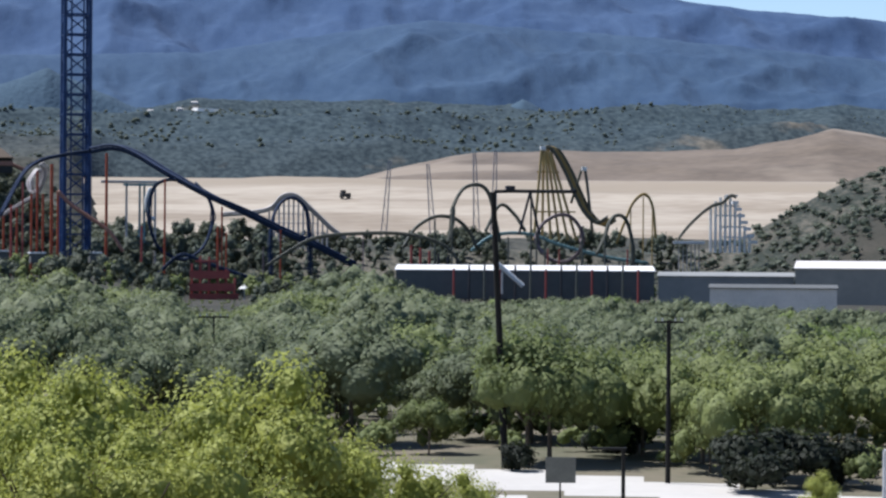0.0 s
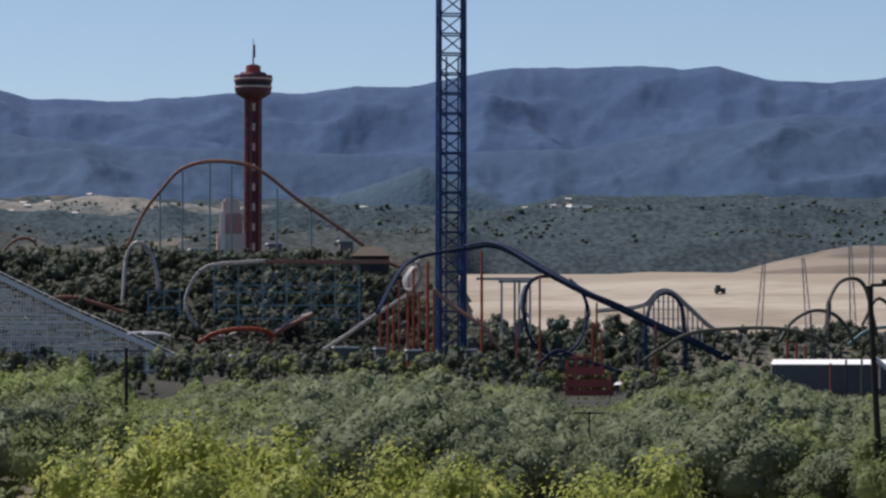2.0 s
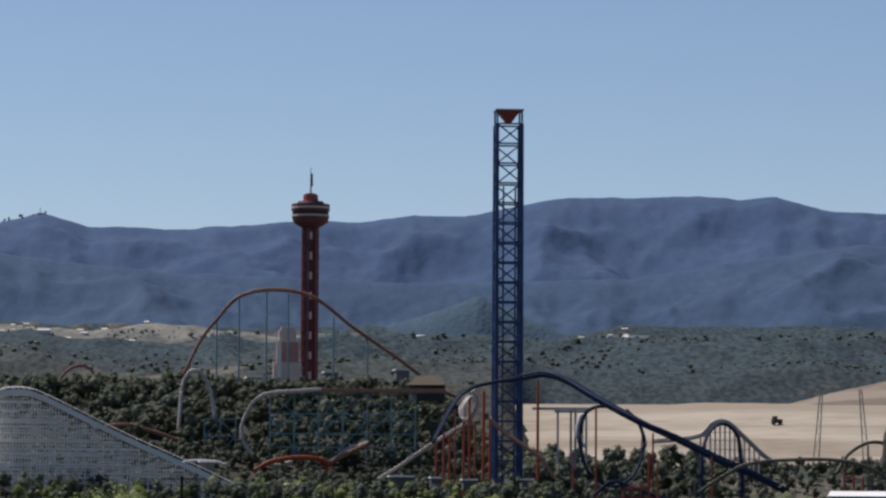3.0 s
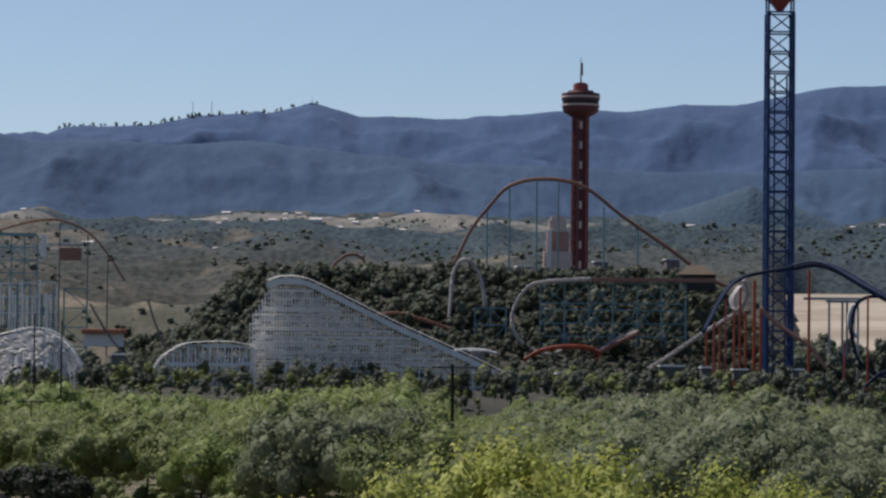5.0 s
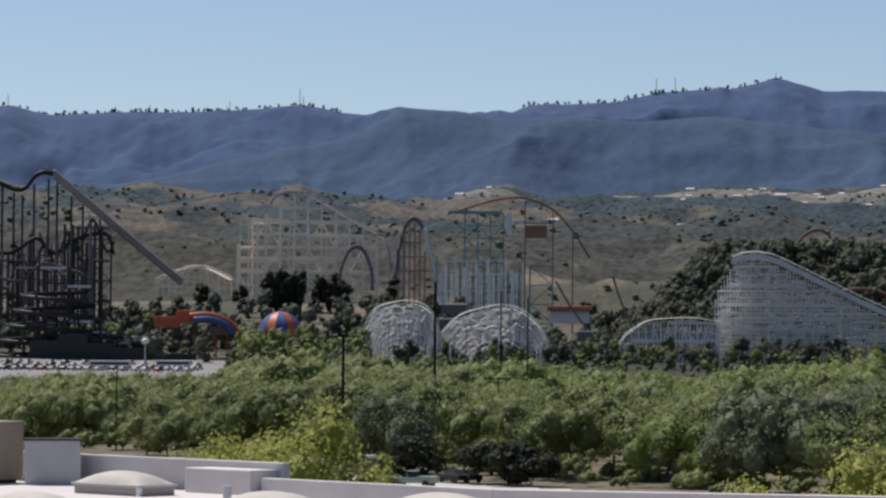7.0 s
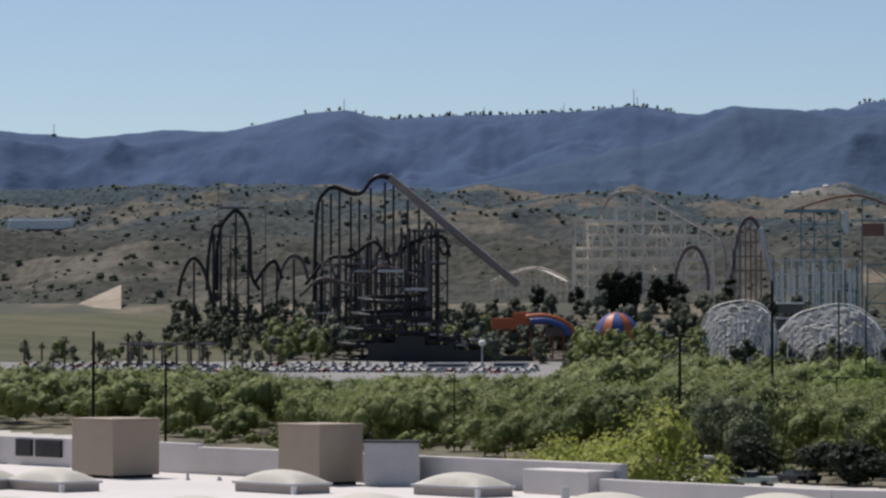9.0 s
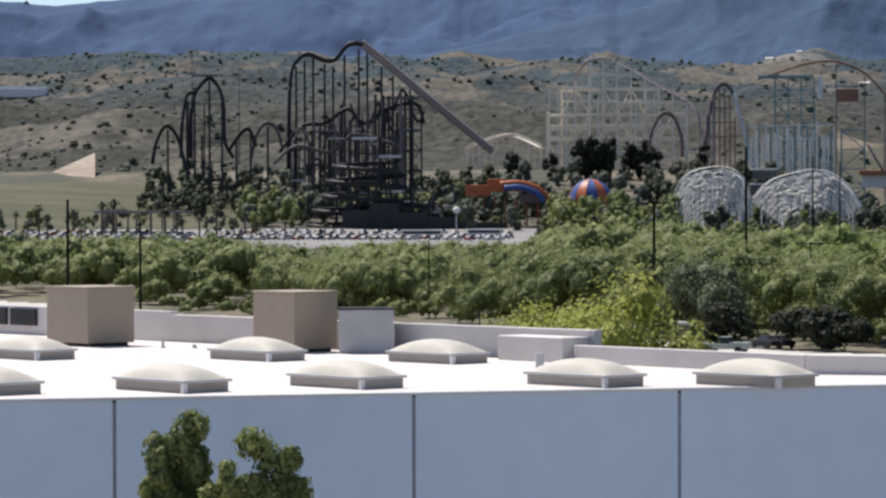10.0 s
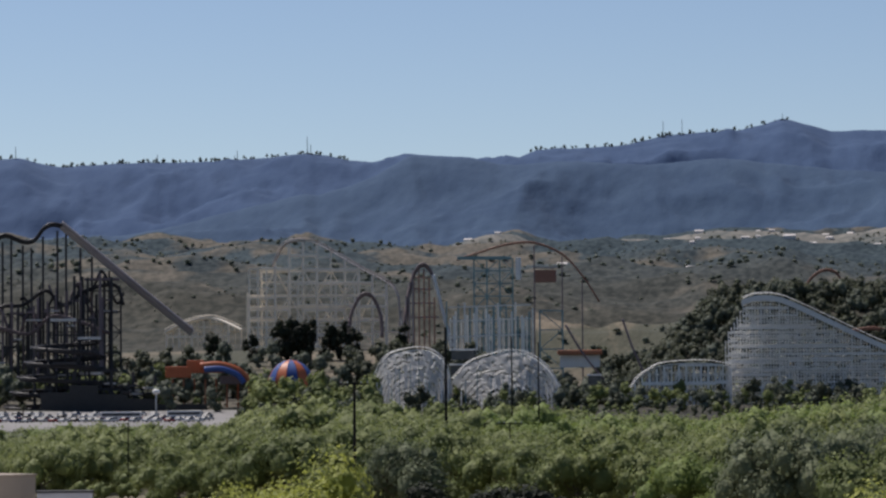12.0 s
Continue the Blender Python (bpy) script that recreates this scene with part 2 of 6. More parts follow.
def part(name, bm, material, parent, label="", smooth=False, world=True):
    """One mesh under a thing or a part; its points are in world metres, or in its parent's own."""
    ob = new(name, link_mesh(name, bm, material, smooth))
    ob.parent = parent
    if world and parent is not None:
        root = parent
        m = Matrix.Identity(4)
        while root is not None:
            m = root.matrix_basis @ m if root.parent is None else root.matrix_parent_inverse @ root.matrix_basis @ m
            root = root.parent
        ob.matrix_parent_inverse = m.inverted()
    return tagged(ob, label)


def solid(name, bm, material, label, category, kind="", smooth=False, group=""):
    return tagged(new(name, link_mesh(name, bm, material, smooth)), label, category, group, kind)


def bar(bm, a, b, r, sides=4, r2=None):
    """A straight bar from a to b."""
    a, b = Vector(a), Vector(b)
    d = b - a
    if d.length < 1e-6:
        return bm
    m = Matrix.Translation((a + b) / 2) @ d.to_track_quat("Z", "Y").to_matrix().to_4x4()
    bmesh.ops.create_cone(bm, cap_ends=True, segments=sides, radius1=r, radius2=r if r2 is None else r2, depth=d.length, matrix=m @ Matrix.Rotation(math.pi / 4, 4, "Z"))
    return bm


def box(bm, c, size, turn=0.0, bevel=0.0):
    """A box of that size whose bottom centre is c, turned about z by degrees."""
    m = Matrix.Translation(Vector(c) + Vector((0, 0, size[2] / 2))) @ Matrix.Rotation(radians(turn), 4, "Z") @ Matrix.Diagonal((*size, 1))
    g = bmesh.ops.create_cube(bm, size=1, matrix=m)
    if bevel:
        es = {e for v in g["verts"] for e in v.link_edges}
        bmesh.ops.bevel(bm, geom=list(es), offset=bevel, segments=2, affect="EDGES", profile=0.6)
    return bm


def B():
    return bmesh.new()


def spline(pts, n=10):
    pts = [Vector(p) for p in pts]
    out = []
    ext = [2 * pts[0] - pts[1]] + pts + [2 * pts[-1] - pts[-2]]
    for i in range(1, len(ext) - 2):
        p0, p1, p2, p3 = ext[i - 1:i + 3]
        for k in range(n):
            t = k / n
            out.append(0.5 * ((2 * p1) + (p2 - p0) * t + (2 * p0 - 5 * p1 + 4 * p2 - p3) * t * t + (3 * p1 - p0 - 3 * p2 + p3) * t ** 3))
    out.append(pts[-1])
    return out


def tube(bm, pts, r, sides=6):
    """A tube along points."""
    rings = []
    up = Vector((0, 0, 1))
    for i, p in enumerate(pts):
        d = (pts[min(i + 1, len(pts) - 1)] - pts[max(i - 1, 0)]).normalized()
        s = d.cross(up if abs(d.z) < 0.97 else Vector((0, 1, 0))).normalized()
        u = s.cross(d).normalized()
        rings.append([bm.verts.new(p + (s * math.cos(a) + u * math.sin(a)) * r) for a in [2 * math.pi * k / sides for k in range(sides)]])
    for a, b in zip(rings, rings[1:]):
        for k in range(sides):
            bm.faces.new((a[k], a[(k + 1) % sides], b[(k + 1) % sides], b[k]))
    bm.faces.new(rings[0][::-1])
    bm.faces.new(rings[-1])
    return bm


def ease(x):
    x = np.clip(x, 0, 1)
    return x * x * (3 - 2 * x)


TABLES = {}


def vnoise(x, y, seed=0):
    """Smooth value noise on arrays, -1 to 1."""
    if seed not in TABLES:
        TABLES[seed] = np.random.RandomState(seed).rand(256, 256) * 2 - 1
    tab = TABLES[seed]
    xi, yi = np.floor(x).astype(int), np.floor(y).astype(int)
    fx, fy = x - xi, y - yi
    fx, fy = fx * fx * (3 - 2 * fx), fy * fy * (3 - 2 * fy)
    a, b = tab[xi % 256, yi % 256], tab[(xi + 1) % 256, yi % 256]
    c, d = tab[xi % 256, (yi + 1) % 256], tab[(xi + 1) % 256, (yi + 1) % 256]
    return (a * (1 - fx) + b * fx) * (1 - fy) + (c * (1 - fx) + d * fx) * fy


def fbm(x, y, octaves=5, seed=0, ridged=False):
    s, amp, tot = 0, 1.0, 0
    for o in range(octaves):
        v = vnoise(x * 2 ** o, y * 2 ** o, seed + o)
        s = s + amp * ((1 - 2 * np.abs(v)) if ridged else v)
        tot += amp
        amp *= 0.5
    return s / tot


def mesh_np(name, V, F, materials, mi=None, smooth=True):
    """A mesh object from arrays of vertices and of triangles or quads."""
    me = bpy.data.meshes.new(name)
    k = F.shape[1]
    me.vertices.add(len(V))
    me.vertices.foreach_set("co", V.astype(np.float32).ravel())
    me.loops.add(F.size)
    me.loops.foreach_set("vertex_index", F.astype(np.int32).ravel())
    me.polygons.add(len(F))
    me.polygons.foreach_set("loop_start", np.arange(0, F.size, k, dtype=np.int32))
    me.polygons.foreach_set("loop_total", np.full(len(F), k, dtype=np.int32))
    for m in materials:
        me.materials.append(m)
    if mi is not None:
        me.polygons.foreach_set("material_index", mi.astype(np.int32))
    me.polygons.foreach_set("use_smooth", np.full(len(F), smooth))
    me.update(calc_edges=True)
    me.validate()
    return new(name, me)


# ---- the land ----
def bump_at(az, d, az0, d0, waz, wd):
    return np.exp(-((az - az0) / waz) ** 2 - ((d - d0) / wd) ** 2)


def road_side(x, y):
    """Metres beyond the road that crosses the view, square to it."""
    return ((x + 57) * 1.14 + (y - 361)) / 1.516


RIDGES = [(1650, 1.00), (1830, 1.42), (2050, 1.72), (2320, 2.00), (2620, 2.24), (2930, 2.43), (3240, 2.58)]


def land(az, d):
    """Height of the ground at an azimuth (degrees) and distance."""
    az, d = np.asarray(az, float), np.asarray(d, float)
    x, y = d * np.sin(np.radians(az)), d * np.cos(np.radians(az))
    z = 3.0 * (1 - ease((d - 70) / 130))
    z = z + 1.2 * fbm(x / 90, y / 90, 3, 3) * ease((d - 150) / 100)
    z = z + (6.5 * ease((d - 985) / 40) + 2.5 * ease((d - 1060) / 80)) * (1 - 0.85 * ease((az - 6.5) / 1.0))
    z = z + 24 * ease((d - 1110) / 330) * ease((-5.2 - az) / 3) + (11 + 7.6 * ease((az - 6.5) / 1.0)) * ease((d - 1230) / 120) * ease((az - 5) / 2)
    # the wooded hill in the park
    core = ease((az + 5.4) / 2.2) * ease((6.3 - az) / 2.0) * ease((d - 1230) / 200) * ease((1800 - d) / 250)
    z = z + 43 * core * (1 + 0.10 * fbm(x / 60, y / 60, 3, 7))
    # the scrub knoll beside the warehouses
    z = z + 34 * ease((az - 16.6) / 3.6) * ease((d - 1050) / 160) * ease((1550 - d) / 200)
    # foothills: one low ridge behind another, up to the mountains
    warp = d + 90 * fbm(x / 330, y / 500, 3, 77)
    el = np.full(np.broadcast(az, d).shape, 0.55)
    lo_d, lo_c = 1480.0, 0.55
    for i, (rd, rc) in enumerate(RIDGES):
        c = rc + 0.13 * fbm(az / 2.2 + 7.7 * i, az * 0 + 1.5 * i, 4, 21 + i) * (1 - 0.5 * i / len(RIDGES))
        u = np.clip((warp - lo_d) / (rd - lo_d), 0, 1)
        el = np.where(warp > lo_d, lo_c + (c - lo_c) * ease(u) - 0.17 * np.sin(np.pi * u) * (1 - u) * 1.6, el)
        lo_d, lo_c = rd, c
    rough = (20 * fbm(x / 170, y / 150, 4, 15, True) - 6) * ease((d - 1500) / 200)
    up = ease((d - 1450) / 180)
    # the quarry floor lies lower
    pit = ease((az - 5.6) / 1.2) * ease((d - 1500) / 100) * ease((2750 - d) / 250)
    return z + (EYE + d * np.tan(np.radians(el)) + rough - z) * up * (1 - 0.85 * pit)


def patch(name, az0, az1, naz, ds, zf, materials, pick=None):
    """A sheet over a sector of the plan."""
    azs = np.linspace(az0, az1, naz)
    A, D = np.meshgrid(azs, ds)
    Z = zf(A, D)
    V = np.stack([D * np.sin(np.radians(A)), D * np.cos(np.radians(A)), Z], -1).reshape(-1, 3)
    i = np.arange(len(ds) * naz).reshape(len(ds), naz)
    F = np.stack([i[:-1, :-1], i[:-1, 1:], i[1:, 1:], i[1:, :-1]], -1).reshape(-1, 4)
    mi = None
    if pick is not None:
        C = (A[:-1, :-1] + A[1:, 1:]) / 2, (D[:-1, :-1] + D[1:, 1:]) / 2, (Z[:-1, :-1] + Z[1:, 1:]) / 2
        mi = pick(*C).ravel()
    return mesh_np(name, V, F, materials, mi)


def ground_kind(A, D, Z):
    x, y = D * np.sin(np.radians(A)), D * np.cos(np.radians(A))
    k = np.zeros(A.shape, int)                                        # river soil
    k[(D > 1010)] = 1                                                 # scrub
    n = fbm(x / 260, y / 260, 4, 31)
    k[(D > 960) & (D < 1240) & (A > -11.5)] = 7
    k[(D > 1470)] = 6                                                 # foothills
    k[(D > 1225) & (D < 1500) & (A > -5.6) & (A < 7)] = 7             # under the park's wood
    k[(D > 1500) & (D < 1760) & (A > -6.7) & (A < -4.4 + 0.8 * n)] = 2
    k[(D > 1240) & (D < 1500) & (A < -8.5 + n)] = 2
    k[(D > 3040) & (D < 3230) & (A > -8.5) & (A < 5) & (n > -0.25)] = 8
    k[(A < -17.2) & (D > 1130) & (D < 1330)] = 3                      # lawn
    k[(A < -11.5) & (D > 1000) & (D < 1130)] = 4                      # car park
    s = road_side(x, y)
    # road, plus unseen near paving added to bounce light onto the warehouse wall
    k[(np.abs(s) < 7) & (D < 700) | (D < 66)] = 5
    k[(A > 11) & (s > -60) & (s < -12) & (D < 330) & (D > 150)] = 5
    return k


near = np.concatenate([[0.0, 4.0], np.linspace(12, 400, 90), np.linspace(404, 1000, 60), np.linspace(1006, 1500, 80), np.linspace(1507, 3420, 230)])
ground = tagged(patch("ground", -26, 26, 560, near, land, [M_FLOOR, M_SCRUB, M_DRY, M_LAWN, M_ASPH, M_ROAD_BOUNCE, M_HILL, M_LITTER, M_TRACT], ground_kind),
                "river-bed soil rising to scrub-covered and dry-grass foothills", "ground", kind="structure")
# its pale paving within 110 m is unseen, added to bounce light forwards
rest = tagged(patch("ground_behind", 26, 334, 220, np.concatenate([[0.0, 4.0], np.linspace(12, 400, 10), np.linspace(500, 4700, 40)]), land, [M_FLOOR, M_SCRUB, M_ROAD_BOUNCE], lambda A, D, Z: np.where(D < 110, 2, (D > 1010).astype(int))),
              "scrub-covered ground that closes the valley all round, with pale paving added to bounce light", "ground", kind="structure")

# quarry: pale terrace below, browner heaps of overburden above
def terrace(A, D):
    x, y = D * np.sin(np.radians(A)), D * np.cos(np.radians(A))
    z = EYE + D * np.tan(np.radians(0.35 + 1.05 * ease((D - 1640) / 420) - 0.75 * ease((1640 - D) / 250)))
    z = z + 4 * fbm(x / 120, D / 40, 4, 41) * ease((D - 1650) / 50) * ease((2080 - D) / 40)
    return z


def heaps(A, D):
    x = D * np.sin(np.radians(A))
    crest = np.interp(A, [9.6, 10.5, 11.5, 12.5, 14.5, 17.4, 18.4, 19.1, 20.2, 24], [1.25, 1.44, 1.68, 1.86, 1.97, 2.03, 2.2, 2.40, 2.24, 2.1])
    el = 1.30 + (crest - 1.30) * ease((D - 2130) / 330)
    el = el - 1.0 * ease((D - 2480) / 150)
    z = EYE + D * np.tan(np.radians(el)) + (5 * fbm(x / 110, D / 70, 4, 47) - 2) * ease((D - 2130) / 90)
    return z


tagged(patch("quarry_terrace", 4.2, 26, 260, np.linspace(1400, 2120, 80), terrace, [M_SAND]), "pale graded sand terrace of a quarry", "quarry", kind="structure")
tagged(patch("quarry_heaps", 9.4, 26, 240, np.linspace(2110, 2640, 60), heaps, [M_SANDB]), "brown heaps of quarry overburden with pale benches", "quarry", kind="structure")


# mountains
RIDGE_AZ = [-26, -21.9, -20.4, -19.0, -17.9, -16.4, -15.8, -15.0, -13.5, -12.3, -10.7, -9.6, -9.0, -7.8, -7.35, -6.7, -5.1, -4.4, -3.1, -2.35, -1.55, 0.0,
            2.0, 3.3, 4.2, 5.1, 6.7, 9.2, 9.9, 10.55, 11.4, 12.5, 13.6, 14.9, 17.5, 20, 26]
RIDGE_EL = [3.7, 3.69, 3.55, 3.71, 3.68, 4.03, 4.07, 3.91, 4.0, 3.99, 4.16, 3.97, 4.13, 4.05, 3.92, 4.17, 4.25, 4.42, 4.48, 4.68, 4.45, 4.41,
            4.57, 4.58, 4.69, 4.69, 5.01, 5.05, 4.99, 5.04, 4.80, 4.73, 4.83, 4.80, 4.41, 4.2, 4.1]
FRONT_AZ = [-26, -14, -12.7, -12.1, -10.8, -10.5, -9.6, -8.9, -7.8, -7.35, -6.0, -4.8, -3.4, -1.5, 0, 1.5, 4, 8, 12, 16, 20, 26]
FRONT_EL = [2.6, 2.7, 2.95, 3.12, 3.44, 3.42, 3.7, 4.10, 4.03, 3.92, 3.98, 3.90, 4.0, 3.78, 3.64, 3.62, 3.5, 3.6, 4.2, 3.9, 3.5, 3.4]


def mountain(A, D):
    x = A * 68.0
    jag = 0.03 * fbm(A * 3.0, A * 0 + 3.3, 4, 61)
    sky_el, fr_el = np.interp(A, RIDGE_AZ, RIDGE_EL) + jag, np.interp(A, FRONT_AZ, FRONT_EL) + jag
    base = 2.2
    wx, wy = 0.5 * fbm(x / 260, D / 260, 3, 71), 0.5 * fbm(x / 260 + 9, D / 260, 3, 72)
    spurs = fbm(x / 290 + wx, D / 330 + wy, 2, 75, True)
    detail = fbm(x / 95 + wx, D / 150 + wy, 5, 81, True)
    s1 = ease((D - 3350) / 500)
    el_front = base + (fr_el - base) * s1
    dip = ease((D - 3850) / 150) * ease((4650 - D) / 500)
    s2 = ease((D - 4000) / 650)
    el_back = fr_el - 0.55 + (sky_el - fr_el + 0.55) * s2
    el = np.where(D < 3850, el_front, np.maximum(fr_el - 0.9 * ease((D - 3850) / 200), np.where(D > 4000, el_back, 0)))
    hump = np.where(D < 3850, ease((D - 3350) / 150) * ease((3850 - D) / 160), ease((D - 4000) / 150) * ease((4650 - D) / 200))
    el = el + (0.40 * spurs + 0.20 * detail - 0.28) * hump
    el = el - 0.8 * ease((D - 4650) / 150)
    return EYE + D * np.tan(np.radians(el))


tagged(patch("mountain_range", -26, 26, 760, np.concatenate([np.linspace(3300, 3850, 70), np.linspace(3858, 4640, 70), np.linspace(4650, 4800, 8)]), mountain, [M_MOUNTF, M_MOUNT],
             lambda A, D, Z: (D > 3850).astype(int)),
       "long haze-blue, chaparral-covered mountain range with eroded spurs behind the valley", "mountains", kind="structure")


# paler sage-covered spurs at the mountains' foot, tinted blue by painted haze
def spur(A, D):
    x = A * 58.0
    crest = np.maximum(3.30 - 0.42 * np.abs(A - 5.35) ** 0.85 - 0.04 * (A - 5.35), 2.80 - 0.45 * np.abs(A - 13.7) ** 0.9)
    el = 1.9 + (np.maximum(crest, 2.0) - 1.9) * ease((D - 3245) / 130) - 1.2 * ease((D - 3375) / 60)
    return EYE + D * np.tan(np.radians(el + 0.05 * fbm(x / 40, D / 60, 4, 83, True)))


tagged(patch("sage_spurs", 2.6, 15.0, 180, np.linspace(3240, 3440, 30), spur, [M_SPUR]), "pale haze-blue sage-covered spurs at the foot of the mountains", "hill", kind="structure")

# ---- trees ----
def ico(sub):
    bm = B()
    bmesh.ops.create_icosphere(bm, subdivisions=sub, radius=1)
    V = np.array([v.co[:] for v in bm.verts])
    F = np.array([[v.index for v in f.verts] for f in bm.faces])
    bm.free()
    return V, F


ICO1, ICO2 = ico(1), ico(2)


def crown(seed, w, h, lumps, leaves, leaf, base=0.25, spread=0.62, core=0.80, fine=False):
    """Triangles of a crown w wide, from base*h up to h: uneven inner masses wrapped in many small leaf sprays."""
    rng = np.random.RandomState(seed)
    V, F, n0 = [], [], 0
    cs, rs = [], []
    for i in range(lumps):
        if i == 0:
            r, q, a = w * 0.30, 0.04 * w, 0.0
        else:
            a = 2.4 * i + rng.rand() * 0.9
            r = w * rng.uniform(0.14, 0.25)
            q = spread * w / 2 * rng.rand() ** 0.5
        top = math.sqrt(max(0.06, 1 - (q / (w / 2)) ** 2))
        zc = base * h + (h * (1 - base) - r) * top * rng.uniform(0.62 if base > 0.15 else 0.12, 1.0) if i else base * h + (h * (1 - base)) * 0.5
        cs.append((q * math.cos(a), q * math.sin(a), max(zc, base * h + r * 0.3)))
        rs.append((r, r, r * rng.uniform(0.75, 1.05)))
    cs, rs = np.array(cs), np.array(rs)
    for c, r in zip(cs, rs):
        ball = ICO2 if fine else ICO1
        v = ball[0] * (1 + 0.28 * (rng.rand(len(ball[0]), 1) - 0.5)) * r * core + c
        V.append(v), F.append(ball[1] + n0)
        n0 += len(v)
    k = rng.randint(0, lumps, leaves)
    d = rng.normal(size=(leaves, 3))
    d[:, 2] = d[:, 2] * 0.9 + 0.25
    d /= np.linalg.norm(d, axis=1)[:, None]
    p = cs[k] + d * rs[k] * (core + (1.12 - core) * rng.rand(leaves, 1) ** 0.7) + rng.normal(size=(leaves, 3)) * 0.02 * w
    nrm = d + np.array([0, 0, 0.22]) + 0.30 * rng.normal(size=(leaves, 3))
    nrm /= np.linalg.norm(nrm, axis=1)[:, None]
    t = np.cross(nrm, rng.normal(size=(leaves, 3)))
    t /= np.linalg.norm(t, axis=1)[:, None]
    b = np.cross(nrm, t)
    s = leaf * rng.uniform(0.6, 1.5, (leaves, 1))
    tri = np.stack([p + t * s, p - 0.5 * t * s + 0.7 * b * s, p - 0.5 * t * s - 0.7 * b * s], 1)
    V.append(tri.reshape(-1, 3))
    F.append(np.arange(leaves * 3).reshape(-1, 3) + n0)
    V = np.concatenate(V)
    V[:, 2] *= h / V[:, 2].max()
    V[:, :2] *= w / 2 / np.percentile(np.hypot(V[:, 0], V[:, 1]), 98)
    return V, np.concatenate(F)


def grove(name, places, kinds, material, label, category="trees", seed=0):
    """Many plants too many to count, as one mesh: places are rows of x, y, z, size."""
    rng = np.random.RandomState(seed)
    Vs, Fs, n0 = [], [], 0
    for x, y, z, s in places:
        V, F = kinds[rng.randint(len(kinds))]
        a = rng.rand() * 6.28
        c, sn = math.cos(a) * s, math.sin(a) * s
        W = np.empty_like(V)
        W[:, 0], W[:, 1], W[:, 2] = V[:, 0] * c - V[:, 1] * sn + x, V[:, 0] * sn + V[:, 1] * c + y, V[:, 2] * s * rng.uniform(0.85, 1.15) + z
        Vs.append(W), Fs.append(F + n0)
        n0 += len(V)
    ob = mesh_np(name, np.concatenate(Vs), np.concatenate(Fs), [material], smooth=True)
    return tagged(ob, label, category, kind="stuff")


def scatter(az0, az1, d0, d1, step, rng, jitter=0.5):
    """Jittered places over a sector, as azimuth and distance."""
    out = []
    d = d0
    while d < d1:
        n = int(d * math.radians(az1 - az0) / step)
        for k in range(n):
            out.append((az0 + (az1 - az0) * (k + 0.5 + jitter * rng.uniform(-1, 1)) / n, d + jitter * rng.uniform(-1, 1) * step))
        d += step
    return out


def build_tree(name, cr, material, label, category, group, h, w, trunk_r=0.16, bare=0.5, seed=1):
    """A tree at the origin: tapered trunk with limbs, and its crown."""
    rng = random.Random(seed)
    root = thing(name, label, category, group=group)
    bm = B()
    bar(bm, (0, 0, -0.4), (0.1, 0.05, h * bare), trunk_r, 8, trunk_r * 0.6)
    for i in range(6):
        a = i * 1.05 + rng.random()
        z0 = h * bare * rng.uniform(0.55, 0.98)
        mid = Vector((math.cos(a) * w * 0.16, math.sin(a) * w * 0.16, z0 + h * 0.13))
        bar(bm, (0.07, 0.04, z0), mid, trunk_r * 0.5, 6, trunk_r * 0.35)
        bar(bm, mid, (math.cos(a) * w * 0.32, math.sin(a) * w * 0.32, z0 + h * 0.30), trunk_r * 0.35, 5, trunk_r * 0.12)
    part("trunk", bm, M_BARK, root)
    ob = mesh_np("crown", cr[0], cr[1], [material], smooth=True)
    ob.parent = root
    return root


def place_of(az, d):
    return d * math.sin(radians(az)), d * math.cos(radians(az)), float(land(az, d))


rng = np.random.RandomState(5)
MID_KINDS = [crown(100 + i, 10.4, 8.8, 13, 800, 0.25, spread=0.92, core=0.76) for i in range(7)]
FAR_KINDS = [crown(150 + i, 10.4, 8.8, 8, 220, 0.38, spread=0.9, core=0.80) for i in range(7)]
singles = [build_tree("willow_tree", crown(200 + i, 10.2, 8.6, 15, 2600, 0.185, spread=0.92, core=0.74), m, lab, "tree", "trees of the river bed", 7.9, 9.0, seed=i)
           for i, (m, lab) in enumerate([(L_WILLOW, "grey-green willow tree with a rounded crown in the river bed"), (L_OLIVE, "olive-green bushy tree with a rounded crown in the river bed"),
                                         (L_WILLOW, "grey-green willow tree with a rounded crown in the river bed"), (L_BRIGHT, "fresh green bushy tree in the river bed")])]
# height of the wood's skyline by azimuth
WOOD_AZ = [-25, -20.4, -17.9, -16, -14, -12.6, -12.1, -11.3, -10.5, -9.7, -8.7, -7.7, -5.8, -4.8, -3.3, -1.8, -0.9, -0.1, 0.4, 0.9, 1.4, 3.1, 4.1, 5.1, 6.5, 7.5, 7.8, 8.6, 9.2, 10.1, 10.9, 11.5, 12.7, 14.5, 16.4, 20, 24]
WOOD_EL = [-0.32, -0.32, -0.34, -0.54, -0.48, -0.5, -0.45, 0.06, 0.16, 0.1, -0.25, -0.1, -0.24, -0.36, -0.35, -0.04, 0.03, -0.30, -0.7, -0.72, -0.36, -0.3, -0.06, -0.02, -0.36, -0.5, -0.82, -0.82, -0.55, -0.42, -0.1, -0.32, -0.66, -0.58, -0.57, -0.78, -0.8]
rows = {k: [] for k in range(6)}
used = [False] * 4
n_single = 0
